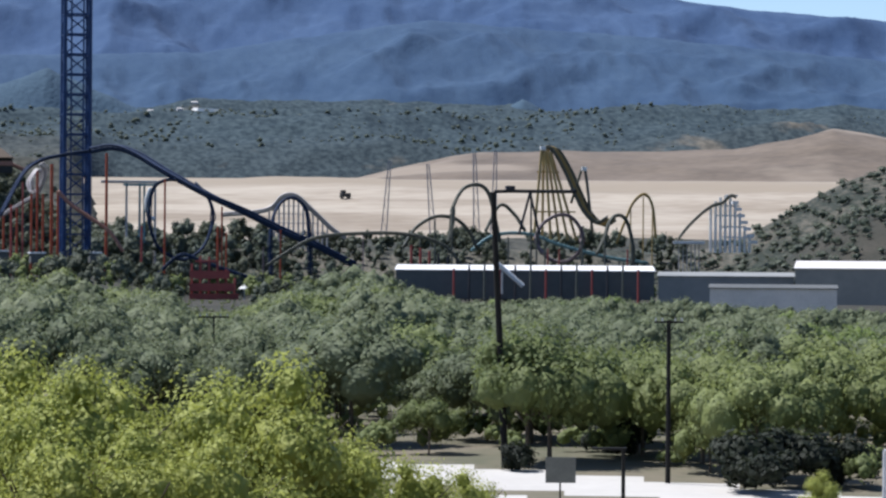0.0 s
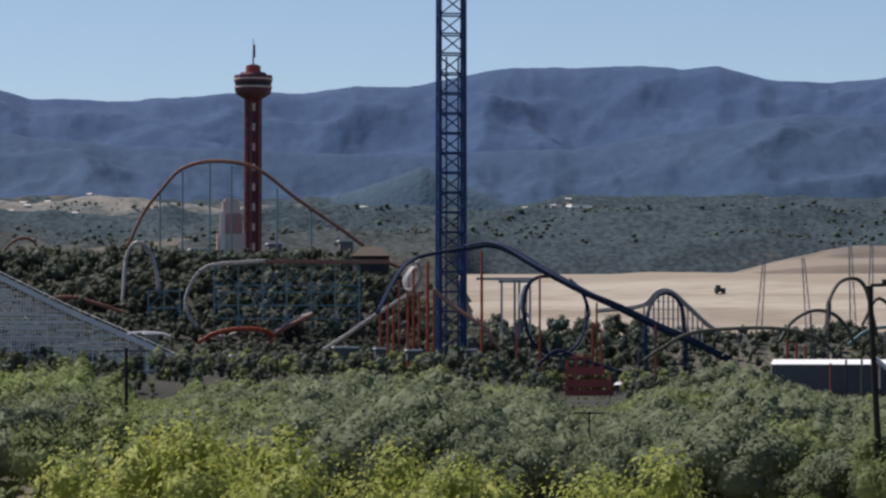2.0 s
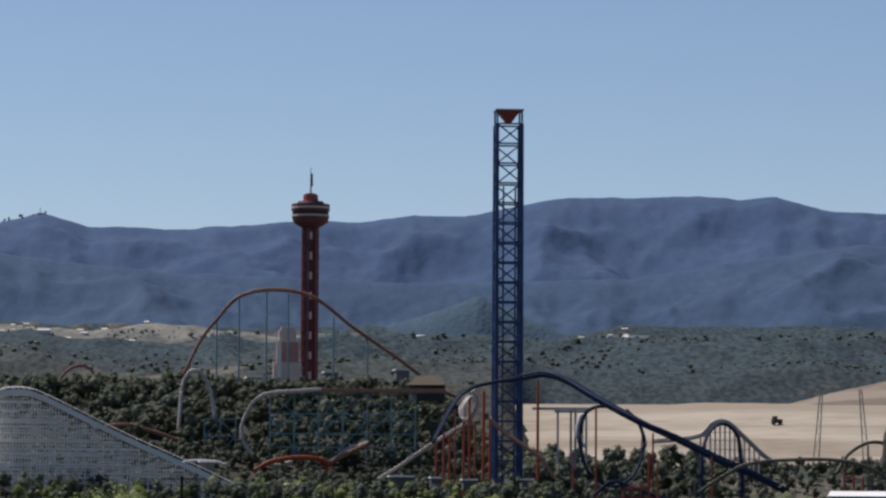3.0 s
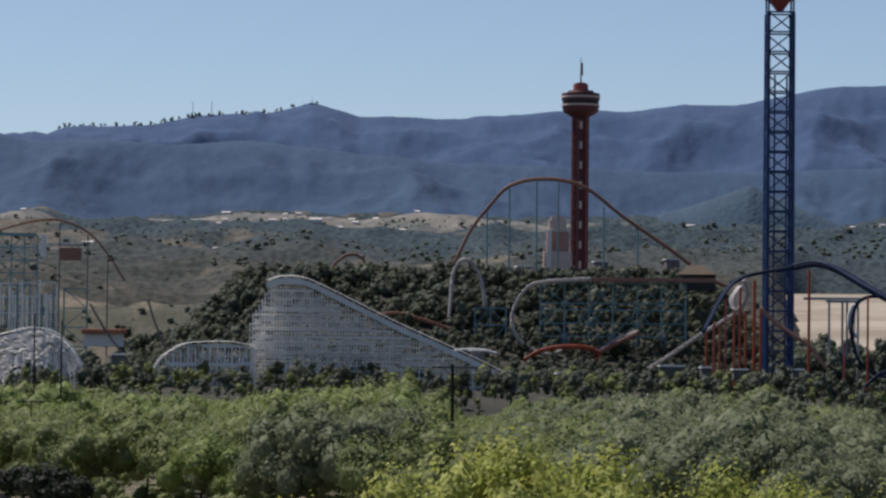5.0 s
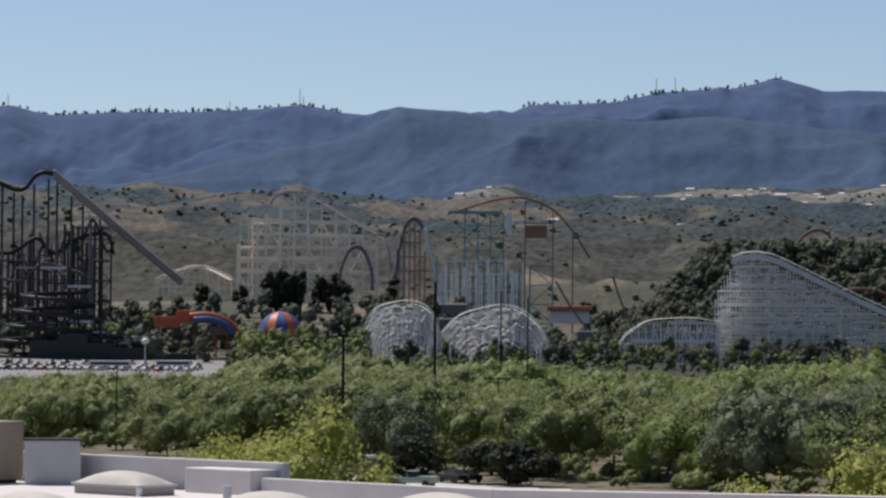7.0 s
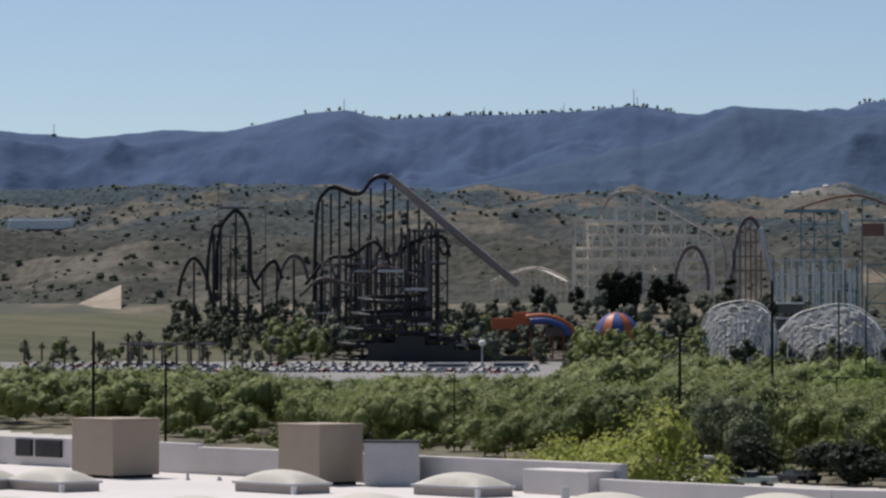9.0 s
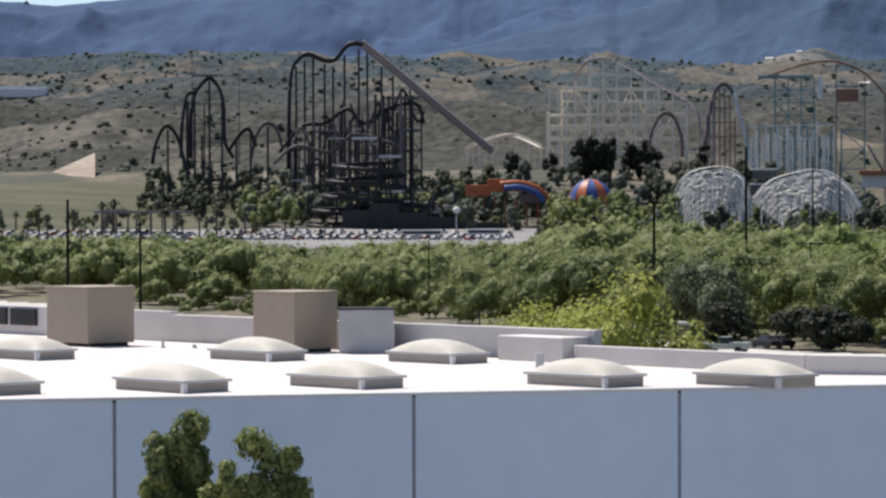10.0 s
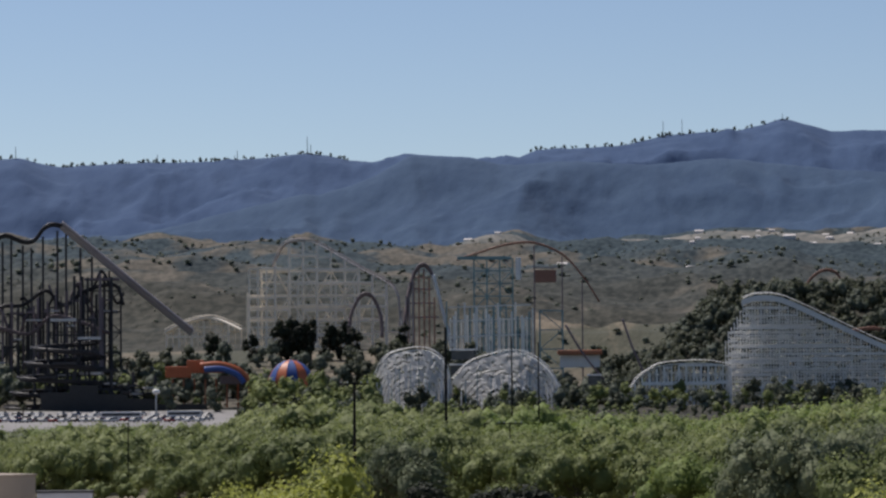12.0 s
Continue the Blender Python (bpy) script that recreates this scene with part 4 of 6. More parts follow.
utility_pole(-7.15, 640, 0.9, 0, 0.18)
utility_pole(-6.68, 640, 0.8, 0, 0.18)


# ---- the amusement park ----
def ground_under(p):
    return float(land(math.degrees(math.atan2(p.x, p.y)), math.hypot(p.x, p.y)))


def track(root, pts, r, material, n=8, name="track", label="", rails=True):
    """A tubular track: spine, two running rails and ties."""
    line = spline(pts, n)
    bm = B()
    tube(bm, line, r, 6)
    if rails:
        side = [Vector((b.y - a.y, a.x - b.x, 0)) for a, b in zip(line, line[1:])]
        side.append(side[-1])
        last = Vector((0, 1, 0))
        off = []
        for s in side:
            last = s.normalized() if s.length > 0.15 else last
            off.append(last)
        for k in (-1, 1):
            tube(bm, [p + o * k * r * 1.7 + Vector((0, 0, r * 0.9)) for p, o in zip(line, off)], r * 0.42, 5)
        for p, o in list(zip(line, off))[::2]:
            bar(bm, p + o * r * 1.7 + Vector((0, 0, r * 0.7)), p - o * r * 1.7 + Vector((0, 0, r * 0.7)), r * 0.25)
    part(name, bm, material, root, label, True)
    return line


def column(root, top, material, r=0.5, foot=0.0, name="column", lean=0.0):
    g = min(ground_under(top), top.z - 1)
    part(name, bar(B(), (top.x + lean, top.y, g - 1), top + Vector((0, 0, foot)), r, 8, r * 0.85), material, root)


def a_frame(root, top, material, spread, r=0.35):
    g = ground_under(top) - 1
    for k in (-1, 1):
        part("column", bar(B(), (top.x + k * spread, top.y + k * 2, g), top, r, 6, r * 0.8), material, root)


def lattice(root, az0, az1, d, el0, el1, step, material, r=0.35, depth=6.0, cross=True):
    """A braced steel frame: uprights, ledgers and diagonals between two elevations."""
    n = max(1, round(d * radians(az1 - az0) / step))
    for j in (0, 1):
        dd = d + j * depth
        ps = [az0 + (az1 - az0) * i / n for i in range(n + 1)]
        lo = [pol(a, el0, dd) for a in ps]
        hi = [pol(a, el1, dd) for a in ps]
        for a, b in zip(lo, hi):
            part("post", bar(B(), a, b, r), material, root)
        m = max(1, round((hi[0].z - lo[0].z) / step))
        for k in range(m + 1):
            z = lo[0].z + (hi[0].z - lo[0].z) * k / m
            part("ledger", bar(B(), (lo[0].x, lo[0].y, z), (lo[-1].x, lo[-1].y, z), r * 0.8), material, root)
        if cross:
            for i in range(n):
                for k in range(m):
                    z0, z1 = lo[0].z + (hi[0].z - lo[0].z) * k / m, lo[0].z + (hi[0].z - lo[0].z) * (k + 1) / m
                    a, b = Vector((lo[i].x, lo[i].y, z0)), Vector((lo[i + 1].x, lo[i + 1].y, z1))
                    if (i + k) % 2:
                        a.z, b.z = z1, z0
                    part("brace", bar(B(), a, b, r * 0.6), material, root)


# the tall blue lattice tower with a drop ride on top
S_AZ, S_D = 5.86, 1250
drop_tower = thing("drop_tower", "very tall dark-blue steel lattice tower with a red capped top", "tower", (*place_of(S_AZ, S_D),))
half, z0, z1 = 4.75, ground_under(pol(S_AZ, 0, S_D)), pol(S_AZ, 6.30, S_D).z
cs = [pol(S_AZ, 0, S_D) + Vector((i * half, j * half, 0)) for i, j in ((-1, -1), (1, -1), (1, 1), (-1, 1))]
for c in cs:
    part("leg", bar(B(), (c.x, c.y, z0 - 1), (c.x, c.y, z1), 0.95, 8, 0.72), M_SUPER, drop_tower)
for k in (-1, 1):
    q = pol(S_AZ, 0, S_D) + Vector((k * 2.3, -half, 0))
    part("launch_rail", bar(B(), (q.x, q.y, z0), (q.x, q.y, pol(S_AZ, 5.2, S_D).z), 0.36, 6), M_SUPER, drop_tower)
lev = 19
hs = [z0 + (z1 - z0) * i / lev for i in range(lev + 1)]
for i, z in enumerate(hs):
    for a, b in ((0, 1), (1, 2), (2, 3), (3, 0)):
        part("ledger", bar(B(), (cs[a].x, cs[a].y, z), (cs[b].x, cs[b].y, z), 0.42), M_SUPER, drop_tower)
        if i < lev and (a, b) != (1, 2):
            lo, hi = (a, b) if i % 2 else (b, a)
            part("brace", bar(B(), (cs[lo].x, cs[lo].y, z), (cs[hi].x, cs[hi].y, hs[i + 1]), 0.36), M_SUPER, drop_tower)
t = pol(S_AZ, 6.30, S_D)
for c in cs:
    part("top_post", bar(B(), (c.x, c.y, z1), (c.x, c.y, z1 + 5.4), 0.4, 6), M_SUPER, drop_tower)
part("top_platform", box(B(), t + Vector((0, 0, 5.2)), (11.0, 11.0, 0.5), 0, 0.08), M_PALEST, drop_tower, "pale top platform")
bm = B()
bmesh.ops.create_cone(bm, cap_ends=True, segments=4, radius1=1.2, radius2=5.8, depth=4.6, matrix=Matrix.Translation(t + Vector((0, 0, 2.7))) @ Matrix.Rotation(math.pi / 4, 4, "Z"))
part("hopper", bm, M_RED, drop_tower, "red inverted pyramid under the platform")

# observation tower
T_AZ, T_D = 2.375, 1600
look_tower = thing("observation_tower", "tall maroon observation tower with a round banded cabin and a mast", "tower", (*place_of(T_AZ, T_D),))
b0 = pol(T_AZ, 0, T_D)
zt = lambda el: pol(T_AZ, el, T_D).z
part("shaft", bar(B(), (b0.x, b0.y, ground_under(b0) - 1), (b0.x, b0.y, zt(4.5)), 3.3, 12), M_SKYT, look_tower)
for i in range(6):
    a = math.pi * (i / 3) + 0.3
    part("rib", bar(B(), (b0.x + 4.0 * math.cos(a), b0.y + 4.0 * math.sin(a), ground_under(b0)), (b0.x + 4.0 * math.cos(a), b0.y + 4.0 * math.sin(a), zt(4.5)), 0.55, 6), M_RED if i % 2 else M_SKYT, look_tower)
for i in range(17):
    z = zt(1.6 + 0.175 * i)
    part("ring", bar(B(), (b0.x, b0.y, z), (b0.x, b0.y, z + 0.7), 4.2, 12), M_SKYT, look_tower)
    if i % 2:
        part("lit_panel", box(B(), (b0.x - 0.3, b0.y - 3.9, z + 0.9), (2.2, 0.5, 3.6), 0), M_SKYC, look_tower, "faded pink panel")
for el0, el1, r0, r1, m, nm in [(4.47, 4.56, 4.6, 8.6, M_SKYT, "cabin_floor"), (4.56, 4.66, 8.6, 9.2, M_SKYT, "lower_deck"), (4.66, 4.69, 9.35, 9.35, M_SKYC, "white_band"), (4.69, 4.76, 8.9, 8.9, M_DARK, "window_band"),
                                (4.76, 4.88, 9.4, 9.4, M_SKYT, "upper_deck"), (4.80, 4.83, 9.6, 9.6, M_SKYC, "white_band"), (4.88, 4.93, 6.9, 6.2, M_SKYT, "cap"), (4.93, 5.05, 3.8, 3.6, M_RED, "machine_room"), (5.05, 5.07, 2.6, 2.4, M_SKYT, "mast_base")]:
    part(nm, bar(B(), (b0.x, b0.y, zt(el0)), (b0.x, b0.y, zt(el1)), r0, 24, r1), m, look_tower)
part("mast", bar(B(), (b0.x, b0.y, zt(5.05)), (b0.x, b0.y, zt(5.53)), 0.55, 6, 0.15), M_PALEST, look_tower)
part("aerial", bar(B(), (b0.x + 0.5, b0.y, zt(5.2)), (b0.x + 0.5, b0.y, zt(5.42)), 0.6, 6, 0.5), M_SKYT, look_tower)

# blue coaster with orange columns
d = 1190
blue = thing("blue_roller_coaster", "navy-blue roller coaster on tall orange-red columns", "roller coaster", pol(8.0, 0, d))
track(blue, [pol(a, e, d + 12 * math.sin(a * 1.3)) for a, e in [(4.56, 0.70), (4.94, 1.42), (5.23, 1.66), (5.63, 1.77), (6.12, 1.85)]], 0.6, M_BLUE)
track(blue, [pol(a, e, d + 12 * math.sin(a * 1.3)) for a, e in [(6.12, 1.85), (6.51, 1.91), (6.90, 1.80), (7.50, 1.45), (8.19, 1.08), (8.79, 0.81), (9.48, 0.47), (10.08, 0.21), (10.75, -0.12)]], 1.1, M_BLUE)
track(blue, [pol(a, e, d - 30) for a, e in [(9.2, -0.15), (9.6, 0.12), (10.08, 0.36), (10.87, 0.44), (11.67, 0.43), (12.27, 0.27), (12.57, -0.01), (12.8, -0.35)]], 0.6, M_OLIVE, label="grey-green track")
track(blue, [pol(a, e, d - 6 + 1.2 * i) for i, (a, e) in enumerate([(7.75, 1.35), (7.40, 1.34), (7.20, 1.15), (7.15, 0.65), (7.31, 0.18), (7.72, -0.04), (8.08, 0.16), (8.26, 0.66), (8.17, 1.06), (7.95, 1.3)])], 0.55, M_BLUE)
track(blue, [pol(a, e, d + 2 + 1.5 * i) for i, (a, e) in enumerate([(9.29, -0.33), (9.27, 0.37), (9.38, 0.87), (9.63, 1.06), (9.88, 0.87), (9.96, 0.37), (9.98, -0.3)])], 0.5, M_BLUE)
track(blue, [pol(a, e, d - 20) for a, e in [(7.3, -0.30), (7.7, 0.04), (8.1, -0.08), (8.6, -0.25), (9.0, -0.38)]], 0.6, M_BLUE)
for a, e, r, m in [(5.45, 1.62, 1.1, M_ORANGE), (6.40, 1.82, 0.95, M_ORANGE), (7.42, 1.37, 0.7, M_ORANGE), (8.42, 0.90, 0.65, M_ORANGE), (9.45, 0.50, 0.6, M_ORANGE), (7.02, 0.55, 0.75, M_RED), (9.15, 0.2, 0.5, M_MAUVE),
                   (5.30, 1.10, 0.8, M_ORANGE), (5.56, 1.15, 0.9, M_ORANGE), (4.95, 1.3, 0.6, M_RED), (4.75, 0.9, 0.8, M_RED), (5.10, 0.8, 0.7, M_ORANGE), (8.35, 0.55, 0.9, M_ORANGE), (8.50, 0.45, 0.6, M_ORANGE),
                   (10.9, 0.42, 0.4, M_MAUVE), (11.9, 0.36, 0.4, M_OLIVE)]:
    column(blue, pol(a, e, d - 8), m, r * 0.6)
for k in range(7):
    column(blue, pol(11.75 + 0.16 * k, 0.25 - 0.05 * k, d - 34), M_RED if k < 3 else M_BLACK, 0.55)
track(blue, [pol(a, e, d - 30) for a, e in [(5.55, 1.15), (5.8, 0.9), (6.1, 0.7), (6.45, 0.45), (6.7, 0.1)]], 0.75, M_TATSU, label="dull red inclined track", rails=False)
red_station = thing("red_station", "red steel-framed ride station", "ride building", pol(8.3, -0.4, d - 60))
p0 = pol(8.28, -0.7, 1120)
g = ground_under(p0)
for k in range(6):
    for j in (0, 1):
        q = pol(7.90 + 0.15 * k, 0, 1120 + 8 * j)
        h = pol(8.2, [-0.1, 0.03, 0.02, -0.05, -0.2, -0.35][k], 1120).z
        part("post", bar(B(), (q.x, q.y, g - 1), (q.x, q.y, h), 0.45, 6), M_RED, red_station)
for z, a1 in ((-0.70, 8.72), (-0.52, 8.66), (-0.30, 8.56)):
    a, b = pol(7.86, z, 1119), pol(a1, z, 1119)
    part("panel", box(B(), (a + b) / 2 - Vector((0, 0, 1.3)), ((b - a).length, 0.5, 2.7), -8), M_RED, red_station)
part("roof", box(B(), pol(8.15, -0.08, 1124), (7.5, 9, 0.7), -8, 0.1), M_RED, red_station)
umb = thing("white_canopy", "small white fabric canopy beside the ride", "canopy", pol(8.85, -0.45, 1118))
bm = B()
bmesh.ops.create_cone(bm, cap_ends=True, segments=8, radius1=2.1, radius2=0.1, depth=1.6, matrix=Matrix.Translation(pol(8.82, -0.5, 1118)))
part("canopy", bm, M_WBLD, umb)
part("pole", bar(B(), pol(8.82, -0.5, 1118), Vector((*pol(8.82, 0, 1118)[:2], ground_under(pol(8.82, 0, 1118)) - 0.5)), 0.2, 6), M_GALV, umb)

# orange and white spiral track beside the tower
spiral = thing("white_orange_coaster", "roller coaster with pale track on orange-red columns", "roller coaster", pol(5.1, 0, 1215))
track(spiral, [pol(a, e, 1205 + 2 * i) for i, (a, e) in enumerate([(5.25, 1.62), (5.33, 1.5), (5.27, 1.25), (5.12, 1.1), (5.08, 1.3), (5.2, 1.5), (5.30, 1.38), (5.2, 1.1), (4.9, 0.9), (4.5, 0.65), (4.0, 0.3), (3.6, 0.05)])], 0.7, M_RAIL)
for a, e in [(5.1, 1.1), (4.85, 0.85), (5.2, 1.5), (4.62, 0.7)]:
    column(spiral, pol(a, e, 1206), M_ORANGE, 0.5)

# flat-roofed canopy beside the blue drop
mush = thing("flat_canopy", "pale flat canopy roof on teal and white posts", "canopy", pol(6.8, 0.6, 1300))
part("roof", box(B(), pol(6.80, 1.30, 1300), (22.5, 9, 0.9), -6, 0.1), M_RAIL, mush, "pale flat roof")
part("fascia", box(B(), pol(6.98, 1.25, 1295), (13, 0.6, 0.9), -6, 0.05), M_TEAL, mush, "teal fascia")
for a, m in [(6.4, M_MAUVE), (6.75, M_RAIL), (6.98, M_TEAL), (7.06, M_TEAL), (7.25, M_RAIL)]:
    column(mush, pol(a, 1.3, 1299), m, 0.5)
track(mush, [pol(a, e, 1292) for a, e in [(7.17, 1.22), (7.10, 1.0), (7.13, 0.75), (7.24, 0.66)]], 0.9, M_WBLD, rails=False, name="chute", label="white curved chute")

# pale hump behind the blue coaster
hump = thing("pale_hump_coaster", "pale grey humped wooden coaster with a steep drop", "roller coaster", pol(9.7, 0, 1330))
track(hump, [pol(a, e, 1330) for a, e in [(8.4, 0.75), (9.0, 0.80), (9.28, 0.88), (9.48, 1.08), (9.73, 1.08), (10.03, 0.82), (10.35, 0.52), (10.6, 0.35)]], 0.9, M_RAIL)
track(hump, [pol(a, e, 1336) for a, e in [(9.28, 0.84), (9.48, 1.04), (9.73, 1.04), (10.05, 0.78), (10.37, 0.48)]], 0.7, M_RAIL, rails=False)
for i in range(13):
    a = 9.25 + 0.085 * i
    e = np.interp(a, [9.25, 9.48, 9.73, 10.03, 10.35], [0.85, 1.05, 1.05, 0.78, 0.5])
    column(hump, pol(a, e, 1331), M_RAIL, 0.42)
for z in (0.45, 0.62, 0.78, 0.92):
    part("ledger", bar(B(), pol(9.3, z, 1331), pol(10.25 - (z - 0.45) * 0.75, z, 1331), 0.22), M_RAIL, hump)

# faint tall masts
for a0, e0, a1, e1 in [(11.22, 0.4, 11.36, 1.73), (12.16, 0.5, 12.03, 1.68), (12.91, 0.5, 12.85, 1.88), (13.18, 0.5, 13.22, 1.91)]:
    mast = thing("lattice_mast", "slender grey-brown lattice mast of a swing ride", "mast", pol(a0, 0.3, 1400), "masts of the swing rides")
    top, foot = pol(a1, e1, 1400), pol(a0, e0 - 0.5, 1400)
    for k in (-1, 1):
        part("chord", bar(B(), foot + Vector((k * 1.5, 0, 0)), top + Vector((k * 0.5, 0, 0)), 0.30), M_PALEST, mast)
    for i in range(14):
        f, g2 = i / 14, (i + 1) / 14
        s = 1 if i % 2 else -1
        part("brace", bar(B(), foot.lerp(top, f) + Vector((s * (1.2 - 0.8 * f), 0, 0)), foot.lerp(top, g2) + Vector((-s * (1.2 - 0.8 * g2), 0, 0)), 0.10), M_PALEST, mast)

# dark looping coaster and the yellow one behind it
loops = thing("looping_roller_coaster", "grey-olive looping roller coaster with several arches", "roller coaster", pol(13.8, 0, 1240))
for k, pts in enumerate([[(12.40, 0.30), (12.46, 0.60), (12.49, 0.94), (12.66, 1.24), (12.91, 1.31), (13.08, 1.19), (13.18, 0.89), (13.31, 0.30)],
            [(11.6, 0.2), (11.82, 0.54), (12.16, 0.74), (12.51, 0.71), (12.76, 0.49), (12.9, 0.2)],
            [(14.05, 0.1), (13.95, 0.32), (14.03, 0.60), (14.30, 0.78), (14.55, 0.75), (14.73, 0.51), (14.73, 0.2), (14.5, -0.02), (14.2, 0.0), (14.0, 0.2)],
            [(15.0, 0.1), (15.15, 0.41), (15.24, 0.69), (15.39, 0.79), (15.54, 0.66), (15.64, 0.21), (15.62, -0.2)],
            [(13.20, 1.19), (13.5, 1.20), (13.85, 1.20), (14.65, 1.20)],
            [(12.8, 0.15), (13.2, 0.42), (13.8, 0.45), (14.4, 0.25), (15.2, 0.05), (15.9, -0.05)],
            [(13.05, 0.5), (13.3, 0.95), (13.55, 0.8), (13.75, 0.5)]]):
    track(loops, [pol(a, e, 1235 + 7 * k + i) for i, (a, e) in enumerate(pts)], 0.62, [M_OLIVE, M_OLIVE, M_MAUVE, M_OLIVE, M_BLACK, M_TEAL, M_OLIVE][k])
for a, e in [(12.46, 0.6), (13.22, 1.18), (13.85, 1.18), (13.95, 0.5), (14.75, 0.4), (15.15, 0.4), (15.62, 0.3), (12.16, 0.7), (13.45, 0.4), (14.1, 0.3), (15.4, 0.0)]:
    column(loops, pol(a, e, 1238), M_OLIVE, 0.42)
for a in (13.78, 13.88):
    part("lift_leg", bar(B(), pol(a + (0.12 if a > 13.8 else -0.14), 0.45, 1238), pol(13.83, 1.18, 1238), 0.5, 6), M_BLACK, loops)
part("lift_motor", box(B(), pol(13.48, 1.22, 1262), (3.5, 2.5, 1.8), 0, 0.2), M_BLACK, loops)
for a in (14.15, 14.35, 15.55):
    column(loops, pol(a, 0.2, 1230), M_RED, 0.35)
yellow = thing("yellow_roller_coaster", "tall yellow steel coaster tower with a steep curved drop", "roller coaster", pol(14.4, 0, 1290))
for i in range(6):
    f = i / 5
    top = pol(14.03 + 0.16 * f, 1.94 - 0.05 * f, 1290 + 6 * (i % 2))
    foot = pol(13.90 + 0.75 * f, 0.35, 1290 + 10 * (i % 2))
    part("tower_leg", bar(B(), foot, top, 0.55, 6), M_YELLOW, yellow)
for e in (0.85, 1.2, 1.55):
    part("ledger", bar(B(), pol(13.95, e, 1292), pol(14.15 + (2.0 - e) * 0.42, e, 1292), 0.4), M_YELLOW, yellow)
for k in (0, 1, 2):
    track(yellow, [pol(a + 0.07 * k, e - 0.02 * k, 1296 + 4 * k) for a, e in [(14.02, 1.85), (14.10, 1.97), (14.22, 1.93), (14.42, 1.60), (14.6, 1.20), (14.78, 0.85), (15.0, 0.66), (15.2, 0.75)]], 0.75, M_OLIVE if k != 1 else M_YELLOW)
track(yellow, [pol(a, e, 1300) for a, e in [(14.55, 1.0), (14.66, 1.35), (14.74, 1.60), (14.80, 1.55), (14.86, 1.1), (14.93, 0.5)]], 0.6, M_OLIVE)
track(yellow, [pol(a, e, 1296) for a, e in [(15.35, 0.3), (15.49, 0.66), (15.64, 1.01), (15.84, 1.16), (15.98, 0.96), (16.04, 0.4)]], 0.6, M_YELLOW)
for a, e in [(15.6, 0.95), (15.82, 1.12), (15.98, 0.9)]:
    column(yellow, pol(a, e, 1297), M_YELLOW, 0.3)
for a, e in ((14.05, 1.93), (14.78, 1.57)):
    part("lamp_box", box(B(), pol(a, e, 1284), (2.0, 1.2, 1.6), 0, 0.1), M_WBLD, yellow, "white top cover")

# pale stepped coaster by the knoll
grey = thing("pale_steel_coaster", "pale grey steel coaster with a stepped lift frame", "roller coaster", pol(17.1, 0, 1260))
track(grey, [pol(a, e, 1260) for a, e in [(16.38, 0.30), (16.58, 0.57), (16.83, 0.82), (17.04, 0.97), (17.20, 1.02), (17.34, 1.14), (17.45, 1.12)]], 0.6, M_OLIVE)
for i in range(9):
    a = 17.0 + 0.085 * i
    top = pol(a, [0.97, 1.05, 1.12, 1.15, 1.14, 1.05, 0.85, 0.62, 0.42][i], 1262)
    part("column", bar(B(), Vector((top.x, top.y, pol(a, 0.15, 1262).z)), top, 0.6, 6), M_WHITE, grey)
for a0, a1, e in [(17.0, 17.5, 0.97), (17.1, 17.55, 0.8), (17.15, 17.62, 0.6), (17.2, 17.75, 0.42), (17.25, 17.47, 1.15)]:
    part("ledger", bar(B(), pol(a0, e, 1263), pol(a1, e, 1263), 0.45), M_WHITE, grey)
for i in range(7):
    a, e = 17.42 + 0.055 * i, 1.0 - 0.115 * i
    part("step_platform", box(B(), pol(a, e, 1258), (2.4, 2, 1.2), 0), M_WBLD, grey)
part("station_roof", box(B(), pol(16.62, 0.30, 1255), (12, 8, 1.0), -16, 0.1), M_WBLD, grey, "white station roof")
for k in range(6):
    column(grey, pol(16.45 + 0.07 * k, 0.3, 1255), M_RAIL, 0.25)


# long low warehouses of the park
def low_hall(a0, a1, el, d, h, label, roof=M_WBLD, wall=M_GBLD, deep=22.0):
    c = pol((a0 + a1) / 2, el, d)
    w = d * radians(a1 - a0)
    root = thing("low_hall", label, "building", (c.x, c.y, c.z - h), "low halls of the park")
    turn = -(a0 + a1) / 2
    part("wall", box(B(), (c.x, c.y, c.z - h - 3), (w, deep, h + 2.6), turn), wall, root)
    q = Vector((math.sin(radians((a0 + a1) / 2)), math.cos(radians((a0 + a1) / 2)), 0))
    bm = box(B(), (c.x, c.y, c.z - 0.4), (w + 0.8, deep + 0.8, 0.3), turn, 0.05)
    for v in bm.verts:
        v.co.z += 0.07 * ((v.co - c).dot(q) + deep / 2)
    part("roof", bm, roof, root, "white low-pitched roof")


low_hall(11.5, 16.0, -0.17, 1110, 7, "long low ride hall with a white flat roof edge")
low_hall(16.1, 18.45, -0.25, 1010, 6.5, "long grey service hall with a pale roof edge", M_HALL, M_HALL, 16)
low_hall(18.5, 21.5, -0.10, 980, 8, "large grey warehouse with a white roof edge", M_PARA, M_HALL, 30)
low_hall(17.0, 19.2, -0.45, 905, 4, "low pale grey shed among the trees", M_GBLD, M_PARA, 12)
for k in range(13):
    column(loops, pol(12.5 + 0.27 * k, -0.16 + 0.06 * (k % 3), 1096), (M_RED, M_BLACK, M_OLIVE)[k % 3], 0.42)
wl = thing("chute", "white inclined water chute beside the hall", "slide", pol(13.5, -0.2, 1090))
part("channel", bar(B(), pol(13.25, -0.05, 1090), pol(13.72, -0.46, 1090), 0.8, 6), M_WBLD, wl)
